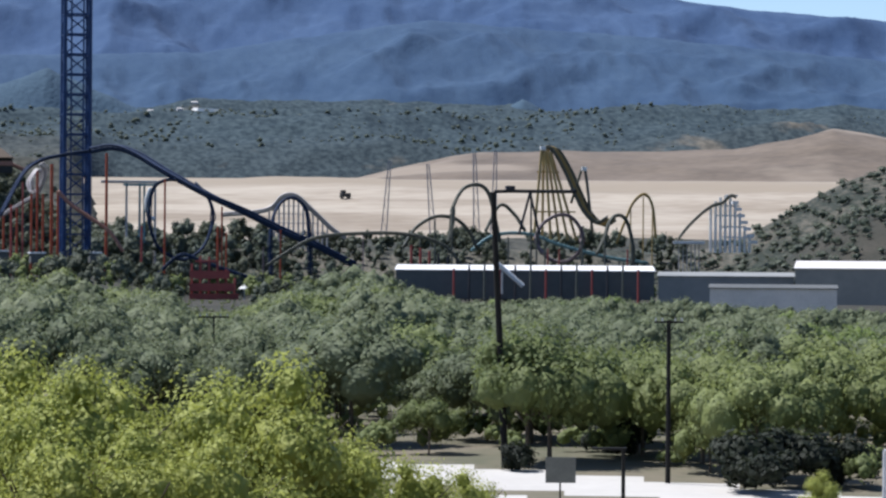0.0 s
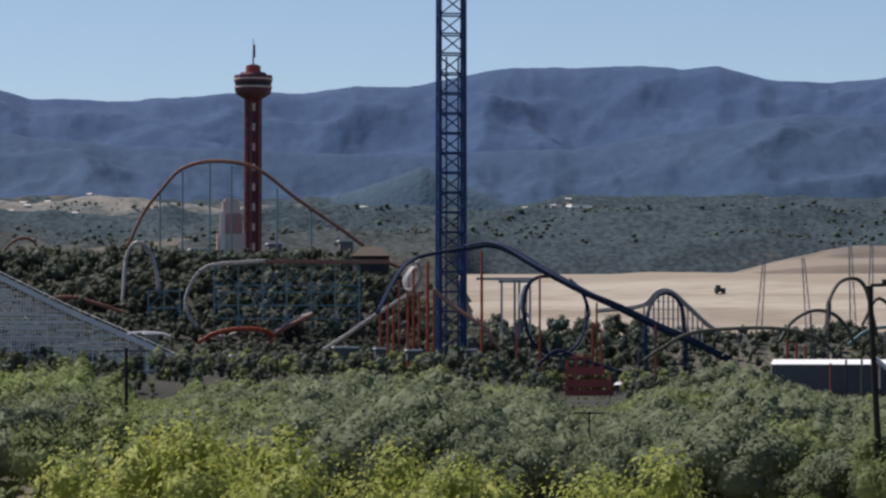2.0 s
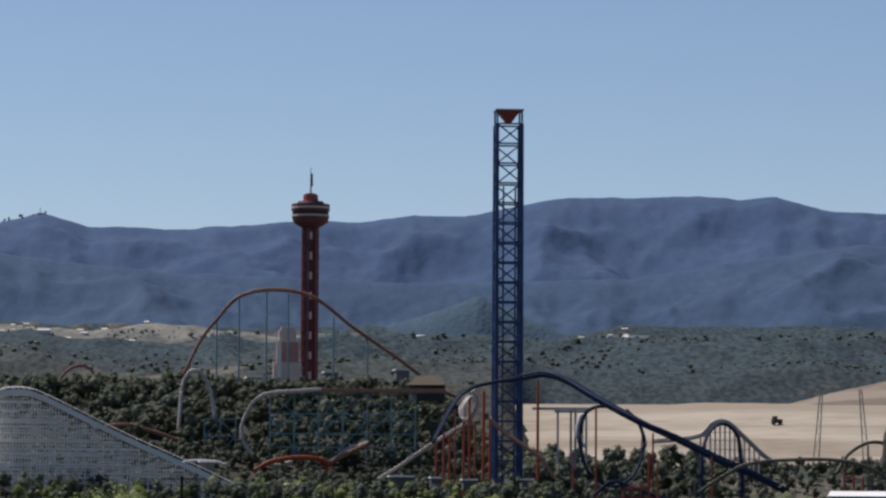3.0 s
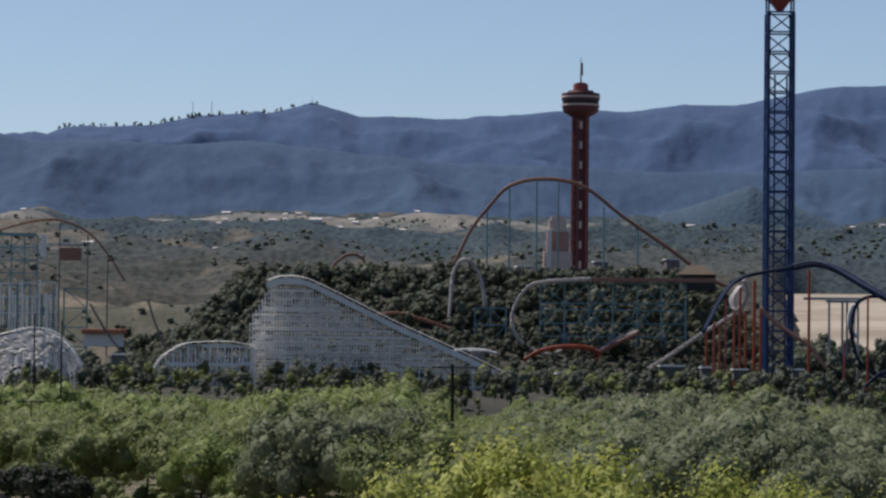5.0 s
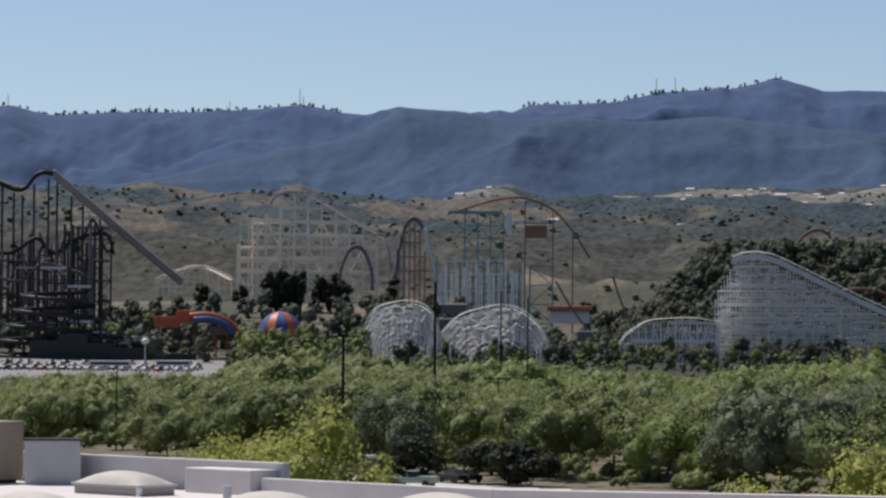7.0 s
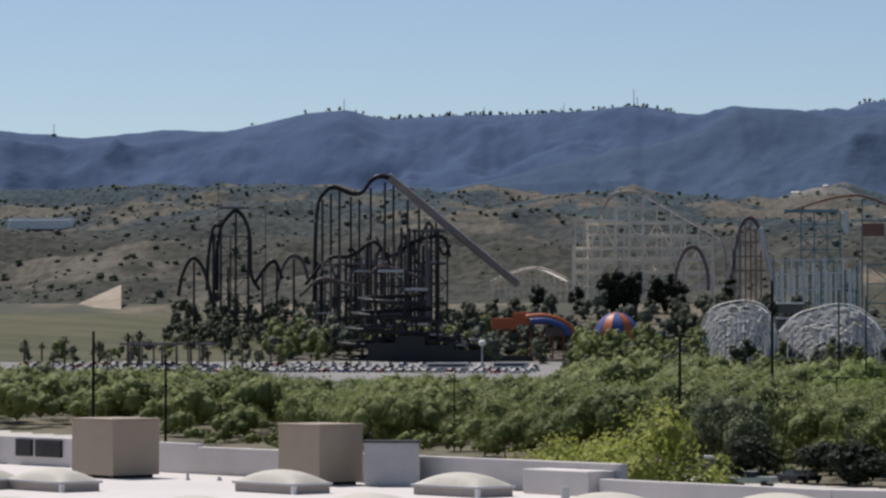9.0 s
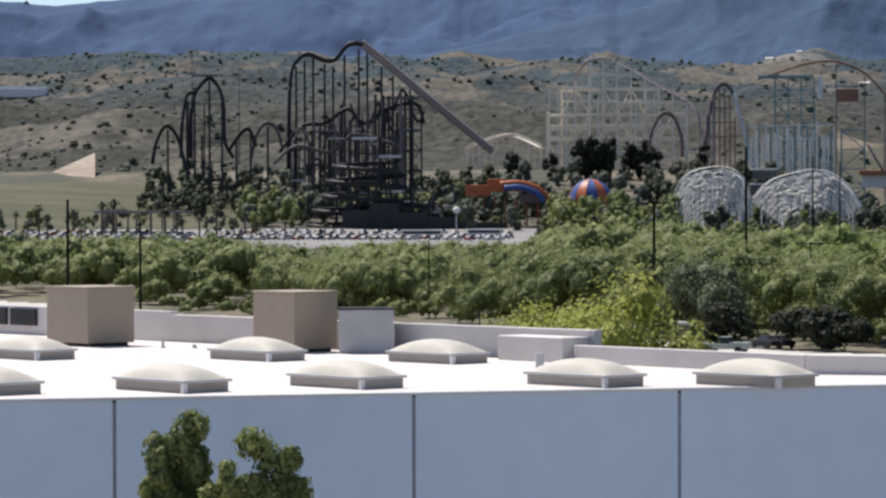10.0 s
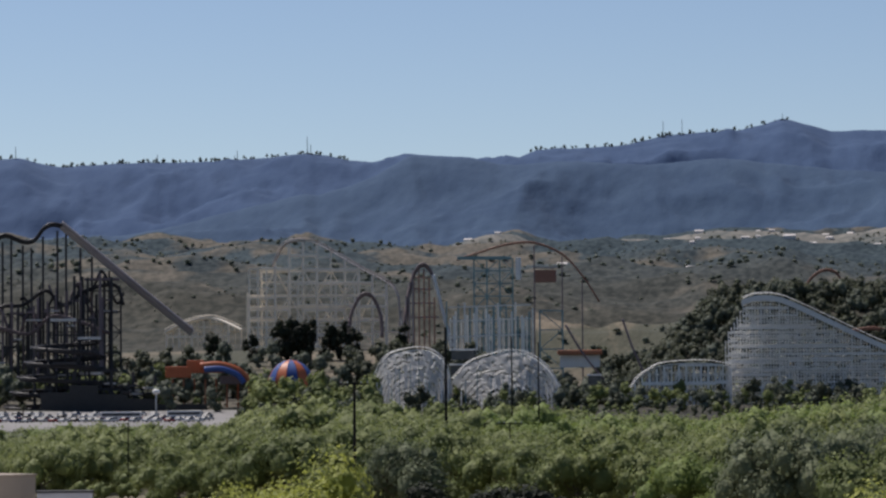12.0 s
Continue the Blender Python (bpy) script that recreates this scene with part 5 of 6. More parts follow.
part("prop", bar(B(), pol(13.35, -0.1, 1090), pol(13.35, -0.6, 1090), 0.3, 6), M_GALV, wl)

# terracotta hill coaster over the summit
tats = thing("terracotta_roller_coaster", "terracotta flying coaster arching over the wooded hill on teal columns", "roller coaster", pol(2.5, 1, 1420))
line = track(tats, [pol(a, e, 1420) for a, e in [(-0.15, 1.3), (0.16, 1.84), (0.45, 2.44), (0.75, 2.84), (1.14, 3.24), (1.74, 3.37), (2.44, 3.24), (3.14, 2.72), (3.93, 2.18), (4.63, 1.67), (5.03, 1.48)]], 0.75, M_TATSU)
for a, e in [(0.75, 2.8), (1.14, 3.2), (1.62, 3.33), (2.0, 3.3), (2.8, 2.9), (3.4, 2.5)]:
    column(tats, pol(a, e, 1421), M_TEAL, 0.42)
track(tats, [pol(a, e, 1300) for a, e in [(2.6, 1.62), (2.15, 1.59), (1.56, 1.51), (1.28, 1.2), (1.2, 0.85), (1.36, 0.52), (1.77, 0.29), (2.3, 0.40), (2.7, 0.36), (3.05, 0.56), (3.43, 0.70)]], 0.75, M_RAIL, label="pale loop of track")
track(tats, [pol(a, e, 1290) for a, e in [(1.42, 0.18), (1.70, 0.34), (2.1, 0.42), (2.56, 0.40), (2.76, 0.23), (2.3, 0.05), (2.0, -0.1)]], 0.85, M_ORANGE, label="orange loop of track")
track(tats, [pol(a, e, 1292) for a, e in [(2.17, -0.12), (2.5, 0.15), (2.9, 0.42), (3.43, 0.68)]], 0.8, M_TATSU)
track(tats, [pol(a, e, 1330) for a, e in [(-1.22, 0.93), (-0.9, 0.98), (-0.62, 0.94), (0.07, 0.72), (0.97, 0.28), (1.3, 0.2)]], 0.75, M_TATSU)
track(tats, [pol(a, e, 1340) for a, e in [(0.10, 0.9), (0.12, 1.2), (0.16, 1.69), (0.31, 1.92), (0.51, 1.87), (0.66, 1.55), (0.74, 1.1)]], 0.8, M_RAIL, label="pale arch of track")
track(tats, [pol(a, e, 1440) for a, e in [(-2.05, 1.5), (-1.95, 1.8), (-1.7, 2.0), (-1.45, 1.95), (-1.3, 1.65)]], 0.6, M_TATSU)
track(tats, [pol(a, e, 1260) for a, e in [(0.05, 0.28), (0.3, 0.36), (0.7, 0.36), (0.95, 0.3)]], 0.6, M_WBLD, rails=False)
lattice(tats, 1.70, 4.25, 1312, 0.15, 1.55, 9.2, M_TEAL, 0.45, 9)
lattice(tats, 0.55, 1.1, 1325, 0.2, 1.1, 8.0, M_TEAL, 0.4, 7)
part("ledge", box(B(), pol(3.55, 1.58, 1308), (56, 5, 1.6), -3.5, 0.1), M_TATSU, tats, "terracotta gallery roof along the hill")
part("ledge", box(B(), pol(2.2, 1.58, 1309), (18, 5, 1.0), -2.2, 0.1), M_RAIL, tats)
hut = thing("summit_hut", "dark brown timber hut on the wooded hill", "hut", pol(4.4, 1.6, 1330))
part("wall", box(B(), pol(4.45, 1.45, 1335), (13, 9, 6.5), 10), M_DARK, hut)
bm = B()
bmesh.ops.create_cone(bm, cap_ends=True, segments=4, radius1=11, radius2=4, depth=4, matrix=Matrix.Translation(pol(4.45, 1.80, 1335)) @ Matrix.Rotation(0.6, 4, "Z"))
part("roof", bm, M_BARK, hut)
pale = thing("summit_pavilion", "cream and pink stepped pavilion at the foot of the tower", "building", pol(2.0, 1.7, 1560))
for w, e0, e1, m in [(13.5, 1.6, 2.1, M_SKYC), (10.5, 2.1, 2.45, M_PINK), (8.4, 2.45, 2.66, M_SKYC), (6.4, 2.66, 2.72, M_SKYC)]:
    part("storey", box(B(), pol(1.99, e0, 1560), (w, 9, 1560 * math.tan(radians(e1 - e0))), 0, 0.2), m, pale)
for k in (-1, 0, 1):
    part("pilaster", box(B(), pol(1.87 + 0.02 * k - 0.02, 1.75, 1554), (0.9, 0.8, 20), 0), M_WBLD, pale)
for a, e, w in [(1.45, 1.85, 9), (2.75, 1.95, 6), (0.95, 1.8, 8), (4.0, 2.0, 6)]:
    q = thing("hill_cabin", "small pale-roofed cabin among the hill trees", "hut", pol(a, e - 0.2, 1480), "cabins on the hill")
    part("wall", box(B(), pol(a, e - 0.22, 1480), (w, 6, 5), 8), M_MAUVE, q)
    part("roof", box(B(), pol(a, e - 0.03, 1480), (w + 1, 7, 0.6), 8), M_WBLD, q)


# ---- timber coasters ----
def timber_coaster(name, label, prof, d, rows, step, lift, material, rail, base_el, r=0.16, depth=5.0, deck=0.9, stagger=True, skip=0):
    """Bents of posts and ledgers under a profile of azimuth and elevation."""
    root = thing(name, label, "roller coaster", pol((prof[0][0] + prof[-1][0]) / 2, base_el, d))
    pa, pe = [p[0] for p in prof], [p[1] for p in prof]
    n = int(d * radians(pa[-1] - pa[0]) / step)
    zb = pol(0, base_el, d).z
    bmx = B()
    rnd = random.Random(len(name) + n)
    for j in range(rows):
        dd = d + depth * j
        az = [pa[0] + (pa[-1] - pa[0]) * min(1, (i + stagger * j / rows) / n) for i in range(n + 1)]
        top = [pol(a, float(np.interp(a, pa, pe)), d).z for a in az]
        xy = [pol(a, 0, dd) for a in az]
        for p, t in zip(xy, top):
            part("post", bar(B(), (p.x, p.y, zb), (p.x, p.y, t), r * rnd.uniform(0.7, 1.35)), material, root)
        z = zb + lift * (1 + stagger * j / rows)
        while z < max(top):
            i = 0
            while i <= n:
                k = i
                while k < n and top[k + 1] >= z and top[i] >= z and rnd.random() > 0.12:
                    k += 1
                if k > i:
                    dz = rnd.uniform(-0.12, 0.12) * lift
                    part("ledger", bar(B(), (xy[i].x, xy[i].y - 0.2, z + dz), (xy[k].x, xy[k].y - 0.2, z + dz), r * rnd.uniform(0.6, 1.9)), material, root)
                i = k + (1 if k == i or rnd.random() < 0.3 else 0)
            z += lift
        for i in range(n):
            h = min(top[i], top[i + 1])
            k = 0
            z = zb
            while z + lift * 2 < h:
                a, b = (xy[i], xy[i + 1]) if (i + k) % 2 else (xy[i + 1], xy[i])
                if rnd.random() < 0.7:
                    bar(bmx, (a.x, a.y + 0.2, z), (b.x, b.y + 0.2, z + lift * 2), r * 0.7)
                z += lift * 2
                k += 1
    tagged(part("bracing", bmx, material, root), kind="stuff")
    line = spline([pol(a, e, d + depth * (rows - 1) / 2) for a, e in prof[skip:]], 8)
    wdt = depth * (rows - 1) / 2 + 0.6
    bm = B()
    pr = None
    for p in line:
        q = [bm.verts.new(p + Vector((0, y, z))) for y, z in ((-wdt, 0), (wdt, 0), (wdt, deck), (-wdt, deck))]
        if pr:
            for k in range(4):
                bm.faces.new((pr[k], pr[(k + 1) % 4], q[(k + 1) % 4], q[k]))
        else:
            bm.faces.new(q[::-1])
        pr = q
    bm.faces.new(pr)
    bmesh.ops.recalc_face_normals(bm, faces=bm.faces[:])
    part("track_deck", bm, rail, root)
    for y in (-wdt, wdt):
        part("handrail", tube(B(), [p + Vector((0, y, deck + 1.0)) for p in line], 0.12, 4), rail, root)
    return root


def banked_turn(root, prof, d, base_el, material, n=15):
    """Boarded banked decks, one inside the other, of a turn that leans towards the valley."""
    mid = sum(q[0] for q in prof) / len(prof)
    rnd = random.Random(n)
    for k in range(n):
        f0, f1 = 1 - k / n, 1 - (k + 0.74) / n
        bm = B()
        last = None
        for p in spline([Vector((a, e, 0)) for a, e in prof], 5):
            q = [bm.verts.new(pol(mid + (p.x - mid) * f, base_el + (p.y - base_el) * (f + rnd.uniform(-0.03, 0.03)), d - 20 * (1 - f))) for f in (f0, f1)]
            if last:
                bm.faces.new((last[0], last[1], q[1], q[0]))
            last = q
        bmesh.ops.solidify(bm, geom=bm.faces[:], thickness=0.25)
        part("banked_deck", bm, material, root)
    for i in range(26):
        a = prof[0][0] + (prof[-1][0] - prof[0][0]) * (i + rnd.random()) / 26
        e = float(np.interp(a, [q[0] for q in prof], [q[1] for q in prof]))
        t = base_el + (e - base_el) * rnd.uniform(0.5, 1.12)
        part("post", bar(B(), pol(a, base_el, d - 21), pol(a, base_el + (t - base_el) * 0.8, d - 14), 0.2), M_WBLD if i % 3 else M_TEAL, root)


timber_coaster("wooden_roller_coaster", "large weathered white wooden coaster with a long straight lift hill", [(-3.40, 0.80), (-3.37, 0.93), (-3.25, 1.10), (-3.20, 1.20), (-3.10, 1.40), (-2.89, 1.47), (-2.54, 1.47), (-2.14, 1.33), (-0.84, 0.70), (0.36, 0.17), (1.40, -0.32), (2.25, -0.66)],
               1150, 3, 3.1, 2.35, M_WHITE, M_WBLD, -0.75, 0.27, 4.0, 2.0, True, 4)
timber_coaster("low_wooden_coaster", "low white wooden coaster hump with close-set posts", [(-5.12, -0.15), (-4.98, 0.08), (-4.80, 0.22), (-4.51, 0.36), (-3.81, 0.40), (-3.32, 0.33)], 1140, 2, 2.4, 5.2, M_WHITE, M_WHITE, -0.7, 0.46, 5.0, 0.3)
for prof, dd in (([(-9.62, -0.1), (-9.50, 0.30), (-9.35, 0.52), (-9.1, 0.62), (-8.73, 0.66), (-8.45, 0.55), (-8.28, 0.3), (-8.22, -0.1)], 1130), ([(-8.2, 0.1), (-7.9, 0.40), (-7.5, 0.54), (-7.14, 0.60), (-6.8, 0.52), (-6.5, 0.28), (-6.3, -0.05)], 1138)):
    turn = timber_coaster("white_dome_coaster", "white wooden coaster turn with dense domed banking", prof, dd, 2, 2.0, 2.0, M_WHITE, M_WHITE, -0.7, 0.24, 2.6, 0.4)
    banked_turn(turn, prof, dd - 3, -0.7, M_WHITE)
cream = timber_coaster("cream_lattice_coaster", "tall cream lattice coaster with open bays on the slope", [(-11.78, 1.7), (-11.72, 2.10), (-11.33, 2.17), (-11.14, 2.52), (-10.88, 2.60), (-10.54, 2.54), (-9.74, 2.08), (-9.20, 1.75), (-9.1, 1.2)],
               1420, 2, 6.0, 5.6, M_CREAM, M_PALEST, 0.75, 0.55, 3.0, 0.3, False, 2)
lattice(cream, -11.75, -11.30, 1412, 0.75, 2.12, 4.2, M_CREAM, 0.42, 7, cross=False)
lattice(cream, -10.9, -9.9, 1412, 0.75, 1.85, 9.0, M_CREAM, 0.38, 7)
timber_coaster("cream_lattice_coaster", "low cream lattice coaster run on the slope", [(-13.2, 1.0), (-12.9, 1.15), (-12.4, 1.25), (-11.9, 1.05)], 1430, 2, 5.0, 4.2, M_CREAM, M_CREAM, 0.75, 0.3, 6.0, 0.6)
arch = thing("mauve_arch_coaster", "mauve arched coaster hill with cream legs", "roller coaster", pol(-8.7, 1.0, 1400))
track(arch, [pol(a, e, 1400) for a, e in [(-9.02, 1.1), (-8.96, 1.6), (-8.86, 2.0), (-8.72, 2.16), (-8.58, 2.08), (-8.47, 1.8), (-8.35, 1.3), (-8.2, 0.8)]], 0.9, M_MAUVE)
track(arch, [pol(a, e, 1398) for a, e in [(-8.52, 2.0), (-8.42, 1.6), (-8.32, 1.2), (-8.2, 0.7)]], 0.8, M_WBLD, rails=False)
for e, a0, a1 in [(1.25, -9.02, -8.42), (1.5, -8.99, -8.48), (1.75, -8.95, -8.53), (1.95, -8.9, -8.6)]:
    part("ledger", bar(B(), pol(a0, e, 1402), pol(a1, e, 1402), 0.5), M_PALEST, arch)
for k in range(5):
    column(arch, pol(-9.12 + 0.06 * k, 1.2 + 0.22 * k, 1399), M_PALEST, 0.42)
for i in range(6):
    column(arch, pol(-8.95 + 0.09 * i, [1.5, 1.9, 2.1, 2.1, 1.95, 1.6][i], 1401), M_TATSU, 0.35)
track(arch, [pol(a, e, 1385) for a, e in [(-10.0, 0.95), (-9.97, 1.3), (-9.8, 1.62), (-9.6, 1.62), (-9.45, 1.3), (-9.42, 0.9)]], 0.8, M_MAUVE)
tealt = thing("teal_lift_coaster", "teal steel coaster lift frame topped by an orange track", "roller coaster", pol(-7.6, 1.0, 1330))
lattice(tealt, -7.80, -7.12, 1330, 0.5, 2.28, 5.4, M_TEAL, 0.36, 7)
lattice(tealt, -6.65, -6.25, 1290, 0.0, 1.35, 7.0, M_TEAL, 0.4, 7)
part("top_beam", box(B(), pol(-7.62, 2.26, 1330), (22, 3, 1.2), 8), M_TEAL, tealt)
track(tealt, [pol(a, e, 1332) for a, e in [(-8.1, 2.25), (-7.7, 2.38), (-7.2, 2.52), (-6.74, 2.54), (-6.25, 2.34), (-5.88, 1.94), (-5.6, 1.5)]], 0.42, M_TATSU)
for a, e in [(-6.74, 2.5), (-6.25, 2.3), (-5.9, 1.9)]:
    column(tealt, pol(a, e, 1334), M_MAUVE, 0.3)
part("side_post", box(B(), pol(-7.02, 1.9, 1326), (2.0, 2.0, 9.0), 0, 0.1), M_WBLD, tealt, "white post")
hutb = thing("brown_ride_hut", "brown hut with a pale roof on the slope", "hut", pol(-6.6, 1.9, 1345))
part("wall", box(B(), pol(-6.55, 1.85, 1345), (9, 7, 5.0), 5), M_TATSU, hutb)
part("roof", box(B(), pol(-6.55, 2.10, 1345), (10.5, 8, 0.6), 5), M_RAIL, hutb)
rnd = random.Random(8)
for i in range(30):
    a = -8.28 + 0.052 * i + rnd.uniform(-0.015, 0.015)
    q = pol(a, rnd.uniform(1.2, 1.54), 1300 + 8 * (i % 2))
    part("side_post", bar(B(), (q.x, q.y, pol(a, 0.3, 1300).z), q, rnd.uniform(0.3, 0.6)), M_WHITE if i % 4 else M_TEAL, tealt)
for e in (0.62, 0.9, 1.18, 1.42):
    part("ledger", bar(B(), pol(-8.25, e, 1300), pol(-6.8, e + 0.04, 1300), 0.3), M_WHITE, tealt)
swoop = thing("brown_swooping_track", "thin brown track swooping down beside the trees", "roller coaster", pol(-5.3, 0.3, 1180))
track(swoop, [pol(a, e, 1180) for a, e in [(-6.2, 1.1), (-5.9, 0.6), (-5.5, 0.1), (-5.2, -0.15)]], 0.45, M_MAUVE, rails=False)
track(swoop, [pol(a, e, 1184) for a, e in [(-5.2, 1.2), (-5.05, 0.75), (-4.9, 0.4), (-4.75, 0.05), (-4.7, -0.2)]], 0.45, M_MAUVE, rails=False)
tq = thing("clay_roofed_building", "low building with an orange clay roof", "building", pol(-5.95, 0.5, 1240))
part("wall", box(B(), pol(-5.95, 0.35, 1240), (15, 8, 5), 5), M_WBLD, tq)
part("roof", box(B(), pol(-5.95, 0.57, 1238), (17, 10, 1.8), 5, 0.5), M_TILE, tq)
for a, e, w in [(-8.0, 0.66, 15), (-8.05, 0.4, 12), (-7.9, 0.05, 13), (-5.7, 0.2, 8), (2.1, -0.05, 8), (5.2, 0.05, 9), (6.2, 0.06, 7), (4.6, 0.08, 6), (0.6, 0.34, 9), (4.0, 0.1, 14)]:
    q = thing("kiosk", "small white-roofed park kiosk", "kiosk", pol(a, e - 0.15, 1160), "kiosks of the park")
    c = pol(a, e, 1160)
    part("wall", box(B(), (c.x, c.y, c.z - 3.2), (w * 0.55, 4, 3.2), 5), M_GBLD, q)
    part("roof", box(B(), (c.x, c.y, c.z), (w * 0.65, 5, 0.6), 5, 0.1), M_WBLD, q)

# ---- black coaster and its neighbours ----
black = thing("black_roller_coaster", "tall black steel coaster with a long pale drop", "roller coaster", pol(-15, 0.5, 1230))
d = 1230
track(black, [pol(a, e, d) for a, e in [(-16.34, 0.7), (-16.33, 1.5), (-16.29, 2.35), (-16.16, 2.62), (-15.99, 2.71), (-15.69, 2.60), (-15.50, 2.63), (-15.35, 2.82), (-15.19, 2.90), (-14.99, 2.87)]], 0.8, M_BLACK)
track(black, [pol(a, e, d - 1) for a, e in [(-15.02, 2.88), (-14.85, 2.74), (-14.45, 2.41), (-13.76, 1.83), (-12.96, 1.17), (-12.75, 1.0)]], 1.5, M_PALEST, label="pale mauve drop track")
for i, (a, e) in enumerate([(-16.20, 2.5), (-16.05, 2.6), (-15.9, 2.65), (-15.7, 2.55), (-15.55, 2.5), (-15.35, 2.7), (-15.1, 2.8), (-14.95, 2.75), (-14.7, 2.5), (-14.5, 2.35), (-14.2, 2.1)]):
    column(black, pol(a, e, d + 2), M_BLACK, 0.5)
for i in range(10):
    a = -15.6 + 0.16 * i
    column(black, pol(a, 1.45 + 0.25 * math.sin(i * 2.3) + (0.3 if i > 7 else 0), d - 15), M_MAUVE if i % 3 else M_BLACK, 0.55)
track(black, [pol(a, e, d - 10) for a, e in [(-16.5, 1.0), (-16.1, 1.45), (-15.7, 1.5), (-15.3, 1.75), (-15.0, 1.5), (-14.6, 1.75), (-14.1, 1.84), (-13.95, 1.5)]], 0.65, M_BLACK)
track(black, [pol(a, e, d - 20) for a, e in [(-16.6, 0.8), (-16.2, 1.1), (-15.6, 1.0), (-15.2, 1.3), (-14.7, 1.2), (-14.2, 1.0)]], 0.6, M_MAUVE)
lattice(black, -14.75, -14.0, 1222, 0.3, 1.75, 7.0, M_BLACK, 0.4, 8)
lattice(black, -16.3, -14.8, 1226, 0.4, 1.35, 8.0, M_BLACK, 0.36, 8)
rnd = random.Random(4)
for i in range(34):
    a = -16.3 + 2.2 * (i + rnd.random()) / 34
    e = float(np.interp(a, [-16.3, -15.6, -15.0, -14.6, -14.1], [1.25, 1.65, 1.9, 1.95, 2.0])) + rnd.uniform(-0.35, 0.12)
    dq = d - 22 + 18 * rnd.random()
    column(black, pol(a, e, dq), M_BLACK if i % 3 else M_MAUVE, rnd.uniform(0.3, 0.62))
    if i % 2:
        wq = rnd.uniform(2.0, 6.0)
        part("cross_beam", box(B(), pol(a, e - rnd.uniform(0.0, 0.5), dq), (wq, 0.8, rnd.uniform(0.5, 1.1)), 15), M_BLACK if i % 4 == 1 else M_MAUVE, black)
    if i % 5 == 2:
        part("platform", box(B(), pol(a, e - rnd.uniform(0.25, 0.6), dq - 2), (rnd.uniform(3, 7), 3, 0.6), 15), M_RAIL, black, "pale grey platform")
for k in range(4):
    track(black, [pol(-16.25 + 0.5 * k + 0.10 * i, 1.15 + 0.22 * k + 0.28 * math.sin(i * 1.15 + k), d - 12 + 3 * k) for i in range(9)], 0.55, M_BLACK if k % 2 else M_MAUVE)
part("drop_tower_deck", box(B(), pol(-14.33, 1.93, d - 8), (13, 6, 0.9), 14), M_MAUVE, black)
# dark ride mass in front
mass = thing("black_lift_structure", "dense black steel lift and helix of the coaster", "roller coaster", pol(-15, 0, 1150))
lattice(mass, -15.25, -14.45, 1150, -0.1, 1.25, 5.5, M_BLACK, 0.5, 10)
for k in range(5):
    track(mass, [pol(-14.95 + (0.55 + 0.12 * k) * math.cos(a), 0.85 - 0.26 * k - 0.012 * a * 3, 1146 + 9 * math.sin(a)) for a in [0.6 * i for i in range(11)]], 0.75, M_BLACK)
for a, e, w in [(-15.0, 1.22, 9), (-14.55, 0.9, 8), (-15.3, 0.42, 12), (-14.35, 0.33, 12), (-14.9, 0.05, 16), (-13.8, 0.0, 14)]:
    part("deck", box(B(), pol(a, e, 1144), (w, 7, 0.9), 15), M_BLACK if w > 9 else M_GALV, mass)
for i in range(12):
    a = -15.5 + 0.19 * i
    column(mass, pol(a, 0.45 - 0.03 * i + 0.15 * math.sin(i * 3), 1140), M_BLACK, 0.6)
rnd = random.Random(6)
for i in range(40):
    a = -15.35 + 2.0 * rnd.random() ** 1.3
    e = rnd.uniform(-0.1, max(0.05, 0.85 - 0.42 * (a + 15.35)))
    if i % 3:
        part("deck", box(B(), pol(a, e, 1136 + 8 * rnd.random()), (rnd.uniform(3, 9), 4, rnd.uniform(0.4, 1.0)), 15 + rnd.uniform(-20, 20)), M_BLACK if i % 4 else M_RAIL, mass)
    else:
        q = pol(a, e, 1138)
        part("brace", bar(B(), pol(a + rnd.uniform(-0.25, 0.25), -0.3, 1138), q, 0.5), M_BLACK, mass)
for a0, a1, e in [(-15.4, -14.9, -0.02), (-14.9, -14.4, 0.10), (-14.4, -13.9, -0.06), (-13.9, -13.4, -0.14), (-13.4, -12.5, -0.24), (-12.5, -11.75, -0.36)]:
    a, b = pol(a0, -0.75, 1136), pol(a1, -0.75, 1136)
    part("wall", box(B(), (a + b) / 2, ((b - a).length, 3, pol(0, e, 1136).z - a.z), 14), M_DARK, mass, "dark fence wall")
left = thing("dark_double_arch_coaster", "dark steel coaster with two tall looping arches", "roller coaster", pol(-17.7, 0.8, 1260))
for k, pts in enumerate([[(-18.72, 0.8), (-18.66, 1.15), (-18.50, 1.45), (-18.32, 1.34), (-18.2, 1.0), (-18.15, 0.7)],
            [(-18.22, 0.9), (-18.20, 1.5), (-18.12, 1.98), (-17.98, 2.05)], [(-18.05, 0.9), (-18.05, 1.5), (-18.0, 1.95), (-17.85, 2.2), (-17.70, 2.29), (-17.55, 2.12), (-17.47, 1.8), (-17.45, 1.2), (-17.3, 0.9)],
            [(-17.4, 1.0), (-17.2, 1.3), (-17.03, 1.40), (-16.9, 1.1)], [(-17.0, 0.9), (-16.9, 1.3), (-16.74, 1.50), (-16.55, 1.42), (-16.45, 1.1)]]):
    track(left, [pol(a, e, 1255 + 4 * k) for a, e in pts], 0.75, M_BLACK if k != 4 else M_MAUVE)
